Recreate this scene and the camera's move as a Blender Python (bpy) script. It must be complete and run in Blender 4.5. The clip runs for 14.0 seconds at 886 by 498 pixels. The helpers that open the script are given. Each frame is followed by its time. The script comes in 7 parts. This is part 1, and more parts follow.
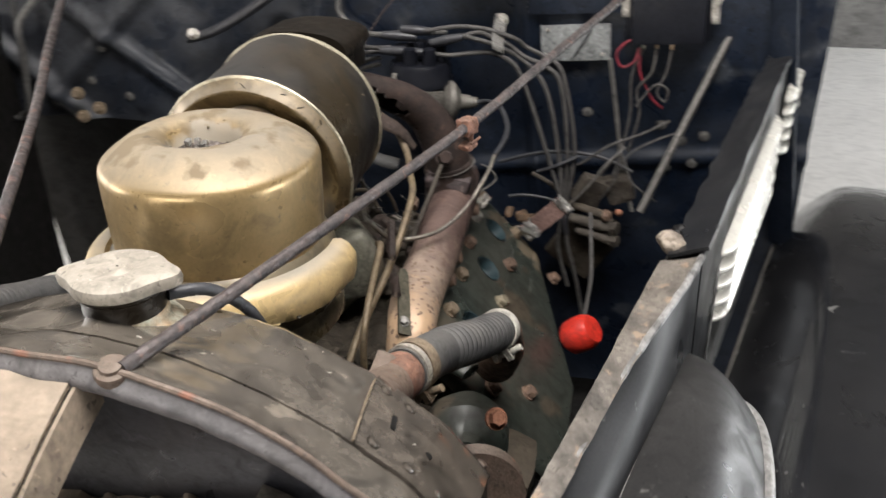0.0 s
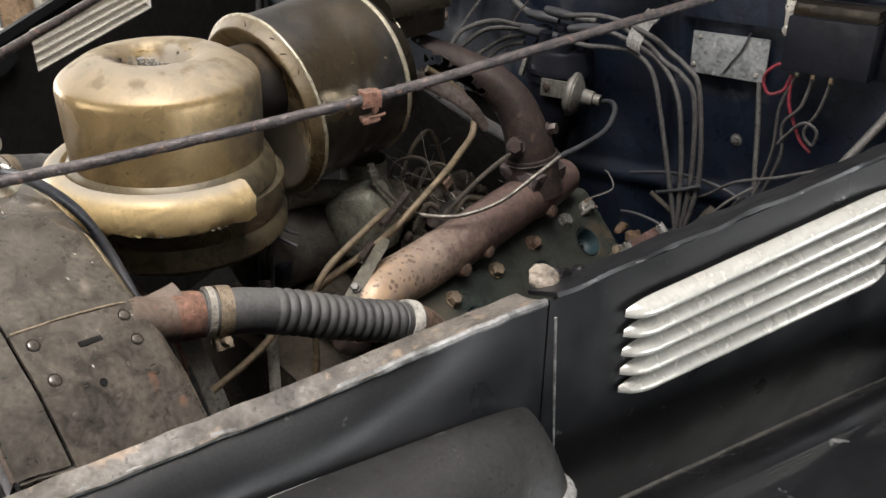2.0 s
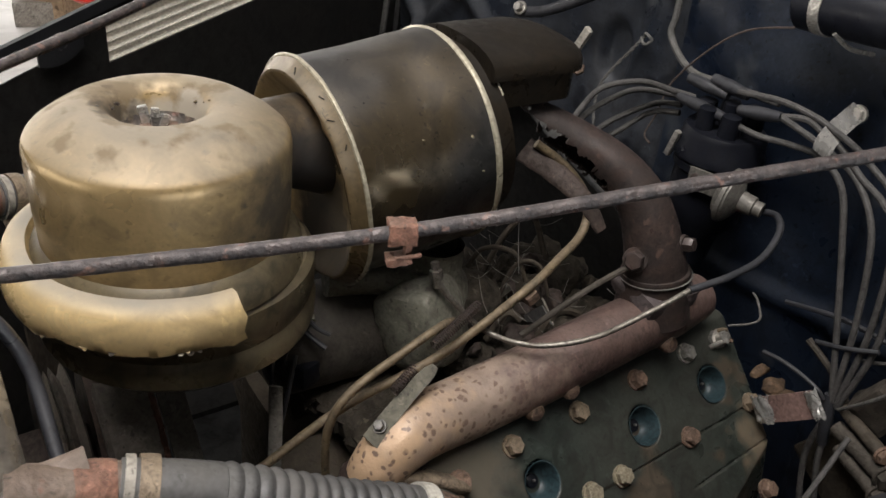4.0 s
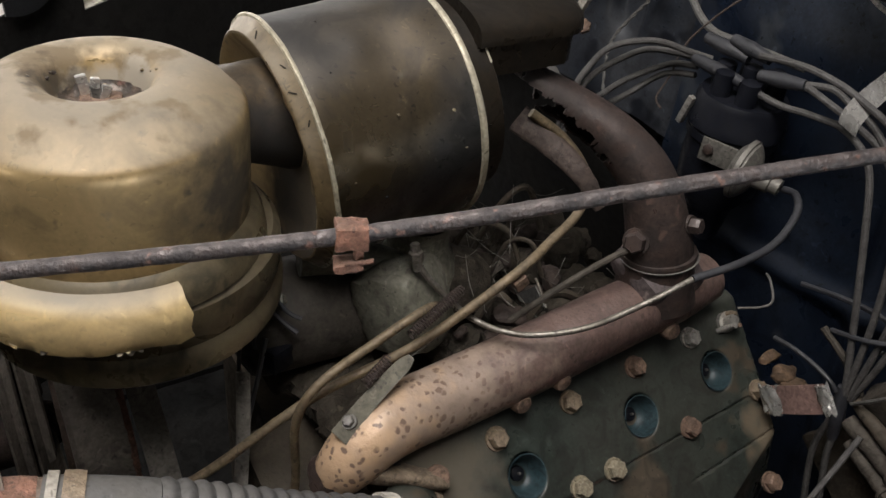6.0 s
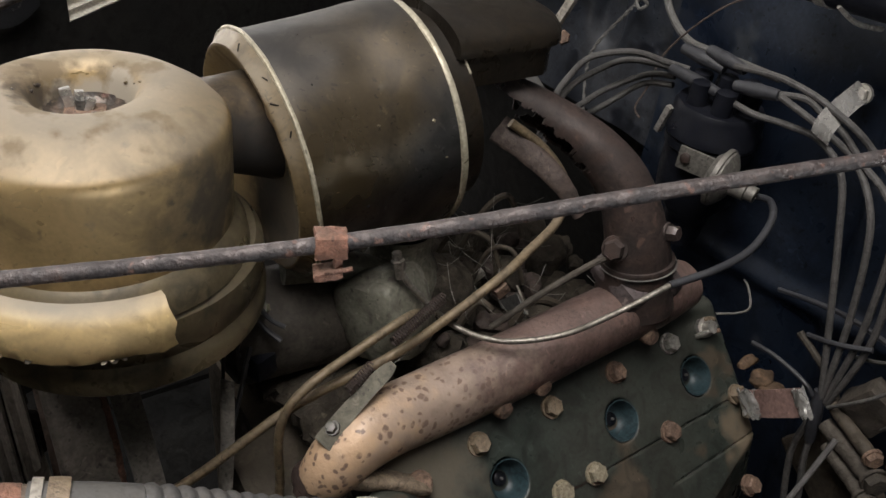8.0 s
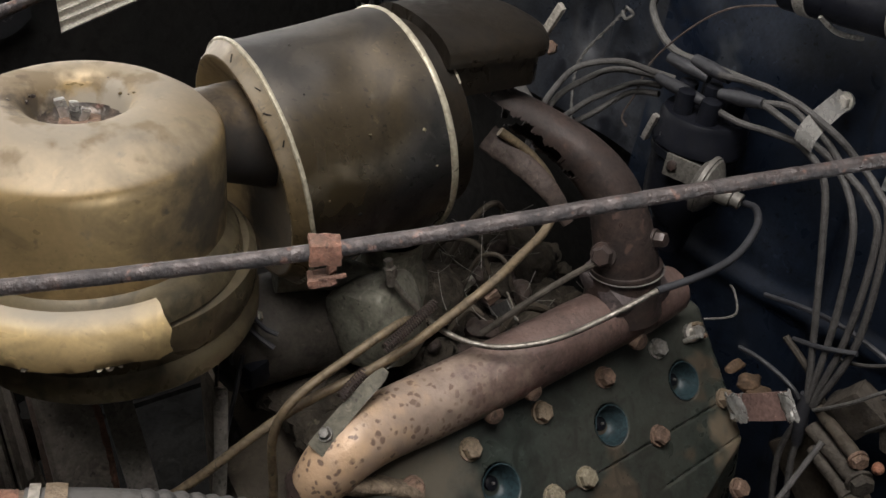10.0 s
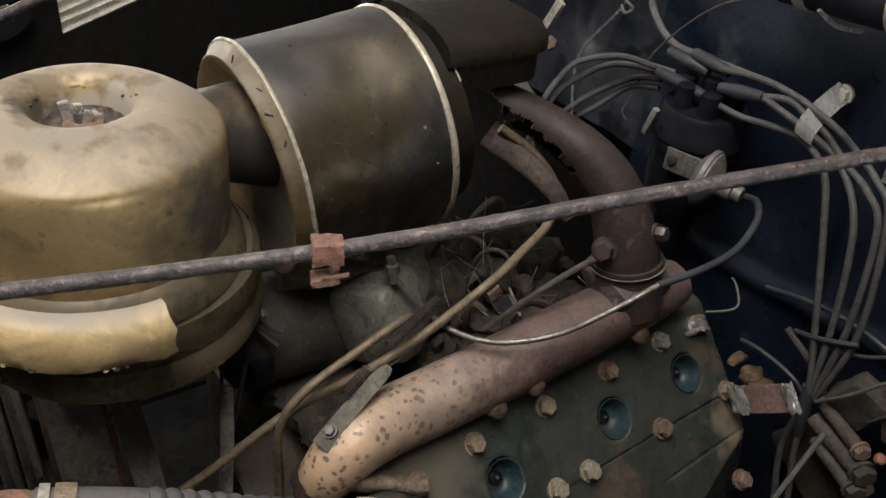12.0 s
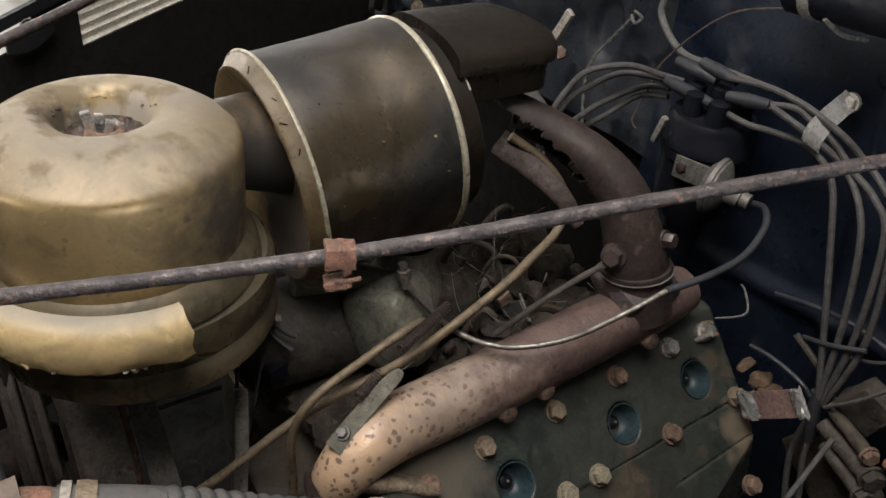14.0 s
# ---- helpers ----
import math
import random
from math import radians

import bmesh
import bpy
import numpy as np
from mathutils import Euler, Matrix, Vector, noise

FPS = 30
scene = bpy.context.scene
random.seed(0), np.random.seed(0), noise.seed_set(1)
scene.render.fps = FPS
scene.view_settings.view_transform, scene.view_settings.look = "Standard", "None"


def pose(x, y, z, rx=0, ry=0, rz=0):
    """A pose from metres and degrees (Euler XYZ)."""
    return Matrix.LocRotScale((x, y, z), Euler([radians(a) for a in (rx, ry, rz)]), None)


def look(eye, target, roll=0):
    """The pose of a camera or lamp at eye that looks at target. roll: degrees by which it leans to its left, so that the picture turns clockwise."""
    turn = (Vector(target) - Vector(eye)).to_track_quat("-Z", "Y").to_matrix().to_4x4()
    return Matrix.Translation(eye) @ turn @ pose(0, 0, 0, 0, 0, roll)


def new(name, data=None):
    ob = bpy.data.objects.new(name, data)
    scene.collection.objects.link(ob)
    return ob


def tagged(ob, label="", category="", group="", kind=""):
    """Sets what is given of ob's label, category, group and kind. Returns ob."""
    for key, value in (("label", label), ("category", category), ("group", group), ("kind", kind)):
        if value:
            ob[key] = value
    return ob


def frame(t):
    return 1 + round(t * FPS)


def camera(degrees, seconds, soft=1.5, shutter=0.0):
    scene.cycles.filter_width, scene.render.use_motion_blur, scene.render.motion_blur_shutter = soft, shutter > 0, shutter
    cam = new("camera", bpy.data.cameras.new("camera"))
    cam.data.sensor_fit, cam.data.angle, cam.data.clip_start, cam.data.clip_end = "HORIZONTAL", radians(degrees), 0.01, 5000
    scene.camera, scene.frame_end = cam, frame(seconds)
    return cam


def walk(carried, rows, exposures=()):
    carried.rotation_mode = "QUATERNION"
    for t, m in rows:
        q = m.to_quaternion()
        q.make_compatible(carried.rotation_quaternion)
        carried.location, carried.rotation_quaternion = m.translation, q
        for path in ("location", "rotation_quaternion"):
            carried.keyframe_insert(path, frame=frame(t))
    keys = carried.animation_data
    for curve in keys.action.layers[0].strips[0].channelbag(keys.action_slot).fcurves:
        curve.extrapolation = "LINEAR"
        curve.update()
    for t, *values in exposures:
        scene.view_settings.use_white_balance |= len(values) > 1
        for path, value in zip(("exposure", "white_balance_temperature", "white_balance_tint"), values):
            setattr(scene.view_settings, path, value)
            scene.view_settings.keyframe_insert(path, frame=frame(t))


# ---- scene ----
cam = camera(56.0, 14.0, shutter=0.4)
PATH = [
    (0, (0.024, 0.077, 1.381), (-0.351, 1.812, 0.459), -0.6),
    (0.2, (0.101, 0.098, 1.390), (-0.484, 1.774, 0.469), -1.7),
    (0.3, (0.129, 0.111, 1.392), (-0.518, 1.762, 0.468), -2.0),
    (0.5, (0.178, 0.127, 1.382), (-0.535, 1.767, 0.485), -2.1),
    (0.7, (0.194, 0.131, 1.380), (-0.556, 1.758, 0.491), -2.7),
    (1, (0.158, 0.135, 1.372), (-0.523, 1.792, 0.483), 3.3),
    (1.2, (0.172, 0.156, 1.377), (-0.574, 1.783, 0.483), 2.6),
    (1.5, (0.239, 0.196, 1.377), (-0.609, 1.761, 0.465), 3.7),
    (1.7, (0.333, 0.248, 1.371), (-0.733, 1.681, 0.471), 2.3),
    (2, (0.42, 0.321, 1.368), (-0.751, 1.623, 0.402), 1.8),
    (2.2, (0.426, 0.326, 1.375), (-0.810, 1.613, 0.471), 2.7),
    (2.5, (0.402, 0.333, 1.366), (-0.864, 1.585, 0.456), 7.3),
    (2.7, (0.382, 0.360, 1.363), (-0.897, 1.588, 0.437), 7.3),
    (3, (0.342, 0.4, 1.386), (-0.923, 1.657, 0.48), 7.5),
    (3.2, (0.338, 0.431, 1.381), (-0.988, 1.648, 0.509), 6.2),
    (3.5, (0.302, 0.492, 1.385), (-1.067, 1.61, 0.449), 6.7),
    (6, (0.22, 0.634, 1.39), (-1.1, 1.571, 0.215), 7.0),
    (6.5, (0.221, 0.633, 1.391), (-1.11, 1.579, 0.237), 7.0),
    (7, (0.227, 0.636, 1.391), (-1.056, 1.594, 0.192), 7.6),
    (7.5, (0.226, 0.634, 1.393), (-1.084, 1.591, 0.223), 6.8),
    (8, (0.231, 0.634, 1.397), (-1.086, 1.599, 0.241), 7.2),
    (10.5, (0.238, 0.627, 1.403), (-1.076, 1.621, 0.269), 7.3),
    (11, (0.239, 0.627, 1.406), (-1.081, 1.613, 0.271), 7.0),
    (11.5, (0.239, 0.627, 1.405), (-1.073, 1.608, 0.257), 6.9),
    (12, (0.239, 0.627, 1.406), (-1.071, 1.609, 0.257), 6.6),
    (12.5, (0.244, 0.627, 1.409), (-1.069, 1.606, 0.261), 6.4),
    (13, (0.242, 0.628, 1.408), (-1.073, 1.607, 0.262), 6.2),
    (13.5, (0.243, 0.628, 1.408), (-1.076, 1.595, 0.256), 6.0),
    (14, (0.251, 0.622, 1.412), (-1.088, 1.581, 0.278), 5.9),
]
EXPOSURES = [(0, 0.49), (1, 0.42), (2.5, 0.24), (3.0, 0.15), (3.7, 0.03), (5.8, -0.05), (14, -0.05)]
walk(cam, [(t, look(eye, target, roll)) for t, eye, target, roll in PATH], EXPOSURES)

# ---- world and light: a workshop with its door open ahead of the car ----
world = bpy.data.worlds.new("world")
scene.world = world
world.use_nodes = True
wn = world.node_tree.nodes
sky = wn.new("ShaderNodeTexSky")
sky.sky_type = "NISHITA"
sky.sun_disc = False
sky.sun_elevation, sky.sun_rotation = radians(40), radians(200)
world.node_tree.links.new(sky.outputs[0], wn["Background"].inputs[0])
wn["Background"].inputs[1].default_value = 0.08


def area_lamp(name, eye, target, sx, sy, watts, colour):
    d = bpy.data.lights.new(name, "AREA")
    d.shape, d.size, d.size_y, d.energy, d.color = "RECTANGLE", sx, sy, watts, colour
    ob = new(name, d)
    ob.matrix_world = look(eye, target)
    return ob


area_lamp("doorway_daylight", (-1.75, -3.95, 1.2), (-1.2, 0.8, 1.1), 4.2, 2.2, 115, (1.0, 0.95, 0.895))
area_lamp("roof_light", (0.05, 0.45, 2.48), (0.05, 0.45, 0.0), 1.15, 0.85, 56, (1.0, 0.955, 0.92))
area_lamp("west_door_daylight", (-4.72, 0.9, 1.45), (0.0, 0.9, 1.0), 4.0, 1.7, 190, (1.0, 0.955, 0.91))

area_lamp("side_door_daylight", (4.1, 1.0, 0.55), (0.3, 1.0, 0.62), 3.4, 0.78, 82, (0.96, 0.98, 1.0))
area_lamp("rear_door_daylight", (4.1, 4.5, 1.05), (1.2, 4.9, 0.0), 1.8, 1.7, 90, (0.96, 0.98, 1.0))


# ---- materials ----
def material(name, base, second=None, rough=0.5, metal=0.0, scale=30.0, fine=260.0, bump=0.15, dust=0.0,
             dust_colour=(0.36, 0.32, 0.26), spot=None, spot_scale=60.0, spot_amount=0.0, coat=0.0, contrast=0.25, grain=0.24, spec=0.5, smudge=0.35, settle=0.22, lie=0.1, fleck=0.55):
    """Painted, rusted or dusty surface: two colours mixed by a broad noise, fine grain, dust that has settled on what faces up, spots."""
    m = bpy.data.materials.new(name)
    m.use_nodes = True
    nt = m.node_tree
    n, l = nt.nodes, nt.links
    b = n["Principled BSDF"]
    second = second or tuple(c * 0.6 for c in base)
    geo = n.new("ShaderNodeNewGeometry")
    tex = n.new("ShaderNodeTexNoise")
    tex.inputs["Scale"].default_value, tex.inputs["Detail"].default_value = scale, 6
    l.new(geo.outputs["Position"], tex.inputs["Vector"])
    ramp = n.new("ShaderNodeMapRange")
    ramp.inputs["From Min"].default_value, ramp.inputs["From Max"].default_value = 0.5 - contrast, 0.5 + contrast
    l.new(tex.outputs["Fac"], ramp.inputs["Value"])
    mix = n.new("ShaderNodeMix")
    mix.data_type = "RGBA"
    mix.inputs[6].default_value, mix.inputs[7].default_value = (*base, 1), (*second, 1)
    l.new(ramp.outputs[0], mix.inputs[0])
    colour = mix.outputs[2]
    grit = n.new("ShaderNodeTexNoise")
    grit.inputs["Scale"].default_value, grit.inputs["Detail"].default_value = fine, 4
    l.new(geo.outputs["Position"], grit.inputs["Vector"])
    gm = n.new("ShaderNodeMapRange")
    gm.inputs["From Min"].default_value, gm.inputs["From Max"].default_value = 0.3, 0.7
    gm.inputs["To Min"].default_value, gm.inputs["To Max"].default_value = 1 - grain, 1 + grain * 0.8
    l.new(grit.outputs["Fac"], gm.inputs["Value"])
    mul = n.new("ShaderNodeMix")
    mul.data_type, mul.blend_type = "RGBA", "MULTIPLY"
    mul.inputs[0].default_value = 1.0
    l.new(colour, mul.inputs[6])
    l.new(gm.outputs[0], mul.inputs[7])
    colour = mul.outputs[2]
    if spot_amount > 0:
        st = n.new("ShaderNodeTexNoise")
        st.inputs["Scale"].default_value, st.inputs["Detail"].default_value = spot_scale, 3
        l.new(geo.outputs["Position"], st.inputs["Vector"])
        sm = n.new("ShaderNodeMapRange")
        edge = 0.72 - 0.3 * spot_amount
        sm.inputs["From Min"].default_value, sm.inputs["From Max"].default_value = edge, edge + 0.07
        l.new(st.outputs["Fac"], sm.inputs["Value"])
        sx = n.new("ShaderNodeMix")
        sx.data_type = "RGBA"
        sx.inputs[7].default_value = (*(spot or second), 1)
        l.new(sm.outputs[0], sx.inputs[0])
        l.new(colour, sx.inputs[6])
        colour = sx.outputs[2]
    if smudge > 0:
        sg = n.new("ShaderNodeTexNoise")
        sg.inputs["Scale"].default_value, sg.inputs["Detail"].default_value, sg.inputs["Distortion"].default_value = scale * 1.7 + 12, 8, 1.2
        l.new(geo.outputs["Position"], sg.inputs["Vector"])
        sr = n.new("ShaderNodeMapRange")
        sr.inputs["From Min"].default_value, sr.inputs["From Max"].default_value = 0.47, 0.66
        sr.inputs["To Min"].default_value, sr.inputs["To Max"].default_value = 1.0, 1.0 - smudge
        l.new(sg.outputs["Fac"], sr.inputs["Value"])
        sz = n.new("ShaderNodeMix")
        sz.data_type, sz.blend_type = "RGBA", "MULTIPLY"
        sz.inputs[0].default_value = 1.0
        l.new(colour, sz.inputs[6])
        l.new(sr.outputs[0], sz.inputs[7])
        colour = sz.outputs[2]
    if smudge > 0 and fleck > 0:
        for size, edge, tint in ((fine * 0.62, 0.655, 1 - fleck), (fine * 0.37, 0.675, 1 + fleck * 1.1)):
            fn = n.new("ShaderNodeTexNoise")
            fn.inputs["Scale"].default_value, fn.inputs["Detail"].default_value, fn.inputs["Distortion"].default_value = size, 2, 0.6
            l.new(geo.outputs["Position"], fn.inputs["Vector"])
            fr = n.new("ShaderNodeMapRange")
            fr.inputs["From Min"].default_value, fr.inputs["From Max"].default_value = edge, edge + 0.035
            fr.inputs["To Min"].default_value, fr.inputs["To Max"].default_value = 1.0, tint
            l.new(fn.outputs["Fac"], fr.inputs["Value"])
            fx = n.new("ShaderNodeMix")
            fx.data_type, fx.blend_type = "RGBA", "MULTIPLY"
            fx.inputs[0].default_value = 1.0
            l.new(colour, fx.inputs[6])
            l.new(fr.outputs[0], fx.inputs[7])
            colour = fx.outputs[2]
    rough_out = None
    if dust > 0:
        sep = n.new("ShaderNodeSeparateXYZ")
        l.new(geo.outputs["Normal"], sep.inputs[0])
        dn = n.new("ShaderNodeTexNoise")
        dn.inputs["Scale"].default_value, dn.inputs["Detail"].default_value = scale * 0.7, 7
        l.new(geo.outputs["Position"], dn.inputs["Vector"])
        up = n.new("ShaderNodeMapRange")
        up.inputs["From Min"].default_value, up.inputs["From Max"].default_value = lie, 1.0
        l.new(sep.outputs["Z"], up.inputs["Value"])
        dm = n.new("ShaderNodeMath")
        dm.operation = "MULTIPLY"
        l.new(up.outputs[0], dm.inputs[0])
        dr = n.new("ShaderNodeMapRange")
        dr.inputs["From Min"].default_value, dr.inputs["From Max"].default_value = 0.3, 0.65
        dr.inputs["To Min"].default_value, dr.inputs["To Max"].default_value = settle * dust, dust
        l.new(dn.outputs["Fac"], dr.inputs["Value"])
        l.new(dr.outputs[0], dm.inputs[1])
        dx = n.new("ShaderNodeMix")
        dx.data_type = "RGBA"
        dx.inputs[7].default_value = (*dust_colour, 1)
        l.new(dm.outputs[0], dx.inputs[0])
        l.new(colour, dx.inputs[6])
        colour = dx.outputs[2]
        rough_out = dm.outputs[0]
    l.new(colour, b.inputs["Base Color"])
    b.inputs["Metallic"].default_value = metal
    rr = n.new("ShaderNodeMapRange")
    rr.inputs["To Min"].default_value, rr.inputs["To Max"].default_value = max(0.03, rough - 0.12), min(1, rough + 0.14)
    l.new(ramp.outputs[0], rr.inputs["Value"])
    gloss = rr.outputs[0]
    if smudge > 0:
        gv = n.new("ShaderNodeMath")
        gv.operation, gv.inputs[1].default_value, gv.use_clamp = "MULTIPLY_ADD", 0.7, True
        l.new(sg.outputs["Fac"], gv.inputs[0])
        gs_ = n.new("ShaderNodeMath")
        gs_.operation, gs_.inputs[1].default_value = "SUBTRACT", 0.35
        l.new(rr.outputs[0], gs_.inputs[0])
        l.new(gs_.outputs[0], gv.inputs[2])
        gm_ = n.new("ShaderNodeMath")
        gm_.operation, gm_.inputs[1].default_value = "MAXIMUM", 0.06
        l.new(gv.outputs[0], gm_.inputs[0])
        gloss = gm_.outputs[0]
    if rough_out:
        rx = n.new("ShaderNodeMix")
        rx.inputs[3].default_value = 0.95
        l.new(rough_out, rx.inputs[0])
        l.new(gloss, rx.inputs[2])
        l.new(rx.outputs[0], b.inputs["Roughness"])
    else:
        l.new(gloss, b.inputs["Roughness"])
    b.inputs["Coat Weight"].default_value = coat
    b.inputs["Coat Roughness"].default_value = 0.16
    b.inputs["Specular IOR Level"].default_value = spec
    if bump > 0:
        bp = n.new("ShaderNodeBump")
        bp.inputs["Strength"].default_value, bp.inputs["Distance"].default_value = bump, 0.002
        hs_ = n.new("ShaderNodeTexNoise")
        hs_.inputs["Scale"].default_value, hs_.inputs["Detail"].default_value = fine * 0.28, 5
        l.new(geo.outputs["Position"], hs_.inputs["Vector"])
        ha = n.new("ShaderNodeMath")
        ha.operation, ha.inputs[1].default_value = "MULTIPLY_ADD", 2.2
        l.new(hs_.outputs["Fac"], ha.inputs[0])
        l.new(grit.outputs["Fac"], ha.inputs[2])
        l.new(ha.outputs[0], bp.inputs["Height"])
        l.new(bp.outputs[0], b.inputs["Normal"])
    return m


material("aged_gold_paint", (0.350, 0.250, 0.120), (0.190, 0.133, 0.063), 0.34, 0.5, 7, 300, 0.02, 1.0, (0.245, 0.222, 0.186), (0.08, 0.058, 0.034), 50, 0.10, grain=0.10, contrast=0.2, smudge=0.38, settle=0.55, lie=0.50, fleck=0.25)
GOLD_LIP = material("gold_lip", (0.200, 0.142, 0.070), (0.095, 0.068, 0.036), 0.34, 0.5, 26, 300, 0.04, 1.0, (0.205, 0.188, 0.160), (0.035, 0.03, 0.027), 60, 0.25, grain=0.1, lie=0.15)
RIM = material("pale_rim", (0.46, 0.42, 0.32), (0.30, 0.265, 0.19), 0.4, 0.5, 40, 300, 0.1, 0.4, (0.36, 0.335, 0.28), (0.06, 0.05, 0.04), 120, 0.15)
GOLD_DARK = material("dull_gold_paint", (0.072, 0.052, 0.027), (0.029, 0.0275, 0.0265), 0.30, 0.7, 7, 300, 0.03, 0.7, (0.070, 0.067, 0.064), (0.14, 0.125, 0.10), 22, 0.10, grain=0.12, contrast=0.10, smudge=0.5, lie=0.2)
BOWL = material("oily_olive_gold", (0.150, 0.120, 0.069), (0.080, 0.064, 0.038), 0.32, 0.3, 20, 300, 0.06, 0.4, (0.10, 0.084, 0.060), grain=0.12, smudge=0.5, fleck=0.3)
DUCT = material("duct_black", (0.020, 0.0150, 0.0098), (0.0095, 0.0075, 0.0055), 0.34, 0.3, 20, 250, 0.12, 0.35, (0.030, 0.026, 0.022), spec=0.25)
BLACK = material("black_car_paint", (0.0085, 0.009, 0.0105), (0.0135, 0.0138, 0.0150), 0.34, 0.0, 16, 400, 0.01, 0.06, (0.06, 0.058, 0.054), (0.09, 0.09, 0.086), 60, 0.05, coat=0.0, spec=0.24, smudge=0.0)
FENDER_BLACK = material("glossy_fender_black", (0.0065, 0.007, 0.0085), (0.013, 0.013, 0.014), 0.10, 0.0, 10, 400, 0.003, 0.05, (0.045, 0.044, 0.042), (0.12, 0.12, 0.115), 45, 0.10, coat=0.15, spec=0.4)
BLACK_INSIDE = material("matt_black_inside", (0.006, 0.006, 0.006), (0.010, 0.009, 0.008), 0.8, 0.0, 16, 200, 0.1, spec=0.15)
FIREWALL = material("blue_black_firewall", (0.0048, 0.0078, 0.0150), (0.0115, 0.0158, 0.0255), 0.40, 0.0, 9, 220, 0.12, 0.30, (0.031, 0.035, 0.043), (0.026, 0.030, 0.037), 13, 0.34, contrast=0.16, spec=0.22, fleck=0.7)
TANK = material("brown_black_tank", (0.056, 0.0495, 0.042), (0.112, 0.098, 0.081), 0.08, 0.1, 9, 210, 0.05, 0.35, (0.17, 0.146, 0.118), (0.185, 0.160, 0.130), 20, 0.26, contrast=0.22, smudge=0.5, settle=0.05, lie=0.84, coat=1.0, spec=0.7, fleck=0.25)
DUSTY = material("dusty_beige_steel", (0.25, 0.200, 0.150), (0.145, 0.113, 0.084), 0.75, 0.0, 13, 200, 0.25, 0.5, (0.29, 0.24, 0.185), (0.10, 0.078, 0.06), 18, 0.42)
IRON = material("rusted_iron", (0.052, 0.036, 0.031), (0.025, 0.018, 0.016), 0.46, 0.2, 46, 300, 0.16, 0.3, (0.068, 0.053, 0.048), (0.082, 0.052, 0.042), 60, 0.26, contrast=0.16, spec=0.5)
RUST = material("red_rust", (0.185, 0.084, 0.053), (0.088, 0.045, 0.032), 0.85, 0.0, 75, 350, 0.8, 0.3, (0.21, 0.148, 0.112), contrast=0.14)
ROD = material("rusty_rod", (0.050, 0.039, 0.037), (0.022, 0.019, 0.020), 0.45, 0.3, 110, 400, 0.5, 0.3, (0.15, 0.128, 0.122), (0.115, 0.064, 0.050), 120, 0.36, contrast=0.1)
HEAD = material("dark_green_head", (0.034, 0.043, 0.037), (0.019, 0.024, 0.021), 0.28, 0.1, 14, 260, 0.08, 0.35, (0.062, 0.053, 0.040), (0.066, 0.053, 0.038), 17, 0.45, spec=0.5, smudge=0.55)
BOLT = material("dirty_bolt", (0.24, 0.185, 0.125), (0.13, 0.096, 0.066), 0.6, 0.3, 80, 400, 0.4, 0.2, (0.30, 0.25, 0.185))
BOLT_RUST = material("rusty_bolt", (0.185, 0.118, 0.082), (0.10, 0.066, 0.049), 0.75, 0.2, 80, 400, 0.6, contrast=0.15)
RUBBER = material("grey_rubber", (0.040, 0.0405, 0.042), (0.062, 0.0615, 0.0625), 0.5, 0.0, 40, 300, 0.12, 0.5, (0.12, 0.112, 0.10))
BLACK_RUBBER = material("black_rubber", (0.015, 0.0155, 0.019), (0.027, 0.0275, 0.032), 0.45, 0.0, 40, 300, 0.05, 0.3, (0.075, 0.076, 0.08))
BAKELITE = material("black_bakelite", (0.0046, 0.0052, 0.0080), (0.0078, 0.0086, 0.0122), 0.45, 0.0, 40, 300, 0.02, 0.05, (0.014, 0.0145, 0.0170), spec=0.14, fleck=0.0, smudge=0.2)
ZINC = material("dull_zinc", (0.52, 0.50, 0.46), (0.34, 0.32, 0.29), 0.42, 0.75, 60, 300, 0.15, 0.25, (0.42, 0.38, 0.33))
ALLOY = material("pale_cast_alloy", (0.34, 0.315, 0.275), (0.23, 0.21, 0.18), 0.6, 0.2, 60, 300, 0.25, 0.35, (0.30, 0.272, 0.23))
LOUVER = material("ivory_louver_trim", (0.64, 0.63, 0.585), (0.56, 0.545, 0.495), 0.16, 0.3, 30, 300, 0.02, 0.1, (0.45, 0.42, 0.37), grain=0.06, smudge=0.15, fleck=0.08)
PLATE = material("dull_grey_plate", (0.23, 0.24, 0.24), (0.155, 0.163, 0.163), 0.6, 0.3, 40, 200, 0.2)
CLOTH = material("tan_cloth_wire", (0.066, 0.0625, 0.060), (0.036, 0.034, 0.033), 0.6, 0.0, 60, 700, 0.3, 0.3, (0.11, 0.105, 0.10), spec=0.35)
TUBING = material("brass_brown_tube", (0.18, 0.132, 0.076), (0.098, 0.072, 0.045), 0.55, 0.3, 50, 400, 0.3, 0.3, (0.20, 0.165, 0.12), (0.06, 0.045, 0.03), 70, 0.2)
STEEL_TUBE = material("dull_steel_tube", (0.27, 0.255, 0.225), (0.14, 0.12, 0.10), 0.42, 0.7, 60, 300, 0.2, 0.3, (0.2, 0.18, 0.15))
RED_WIRE = material("red_wire", (0.19, 0.018, 0.032), (0.12, 0.014, 0.022), 0.5, 0.0, 60, 300, 0.05)
ENGINE = material("grimy_engine", (0.026, 0.022, 0.017), (0.058, 0.046, 0.034), 0.65, 0.1, 34, 250, 0.4, 0.4, (0.10, 0.082, 0.06), spec=0.25)
CARB = material("grey_green_casting", (0.195, 0.190, 0.152), (0.112, 0.108, 0.086), 0.45, 0.2, 30, 260, 0.25, 0.4, (0.22, 0.205, 0.165), (0.06, 0.055, 0.044), 30, 0.3, spec=0.35)
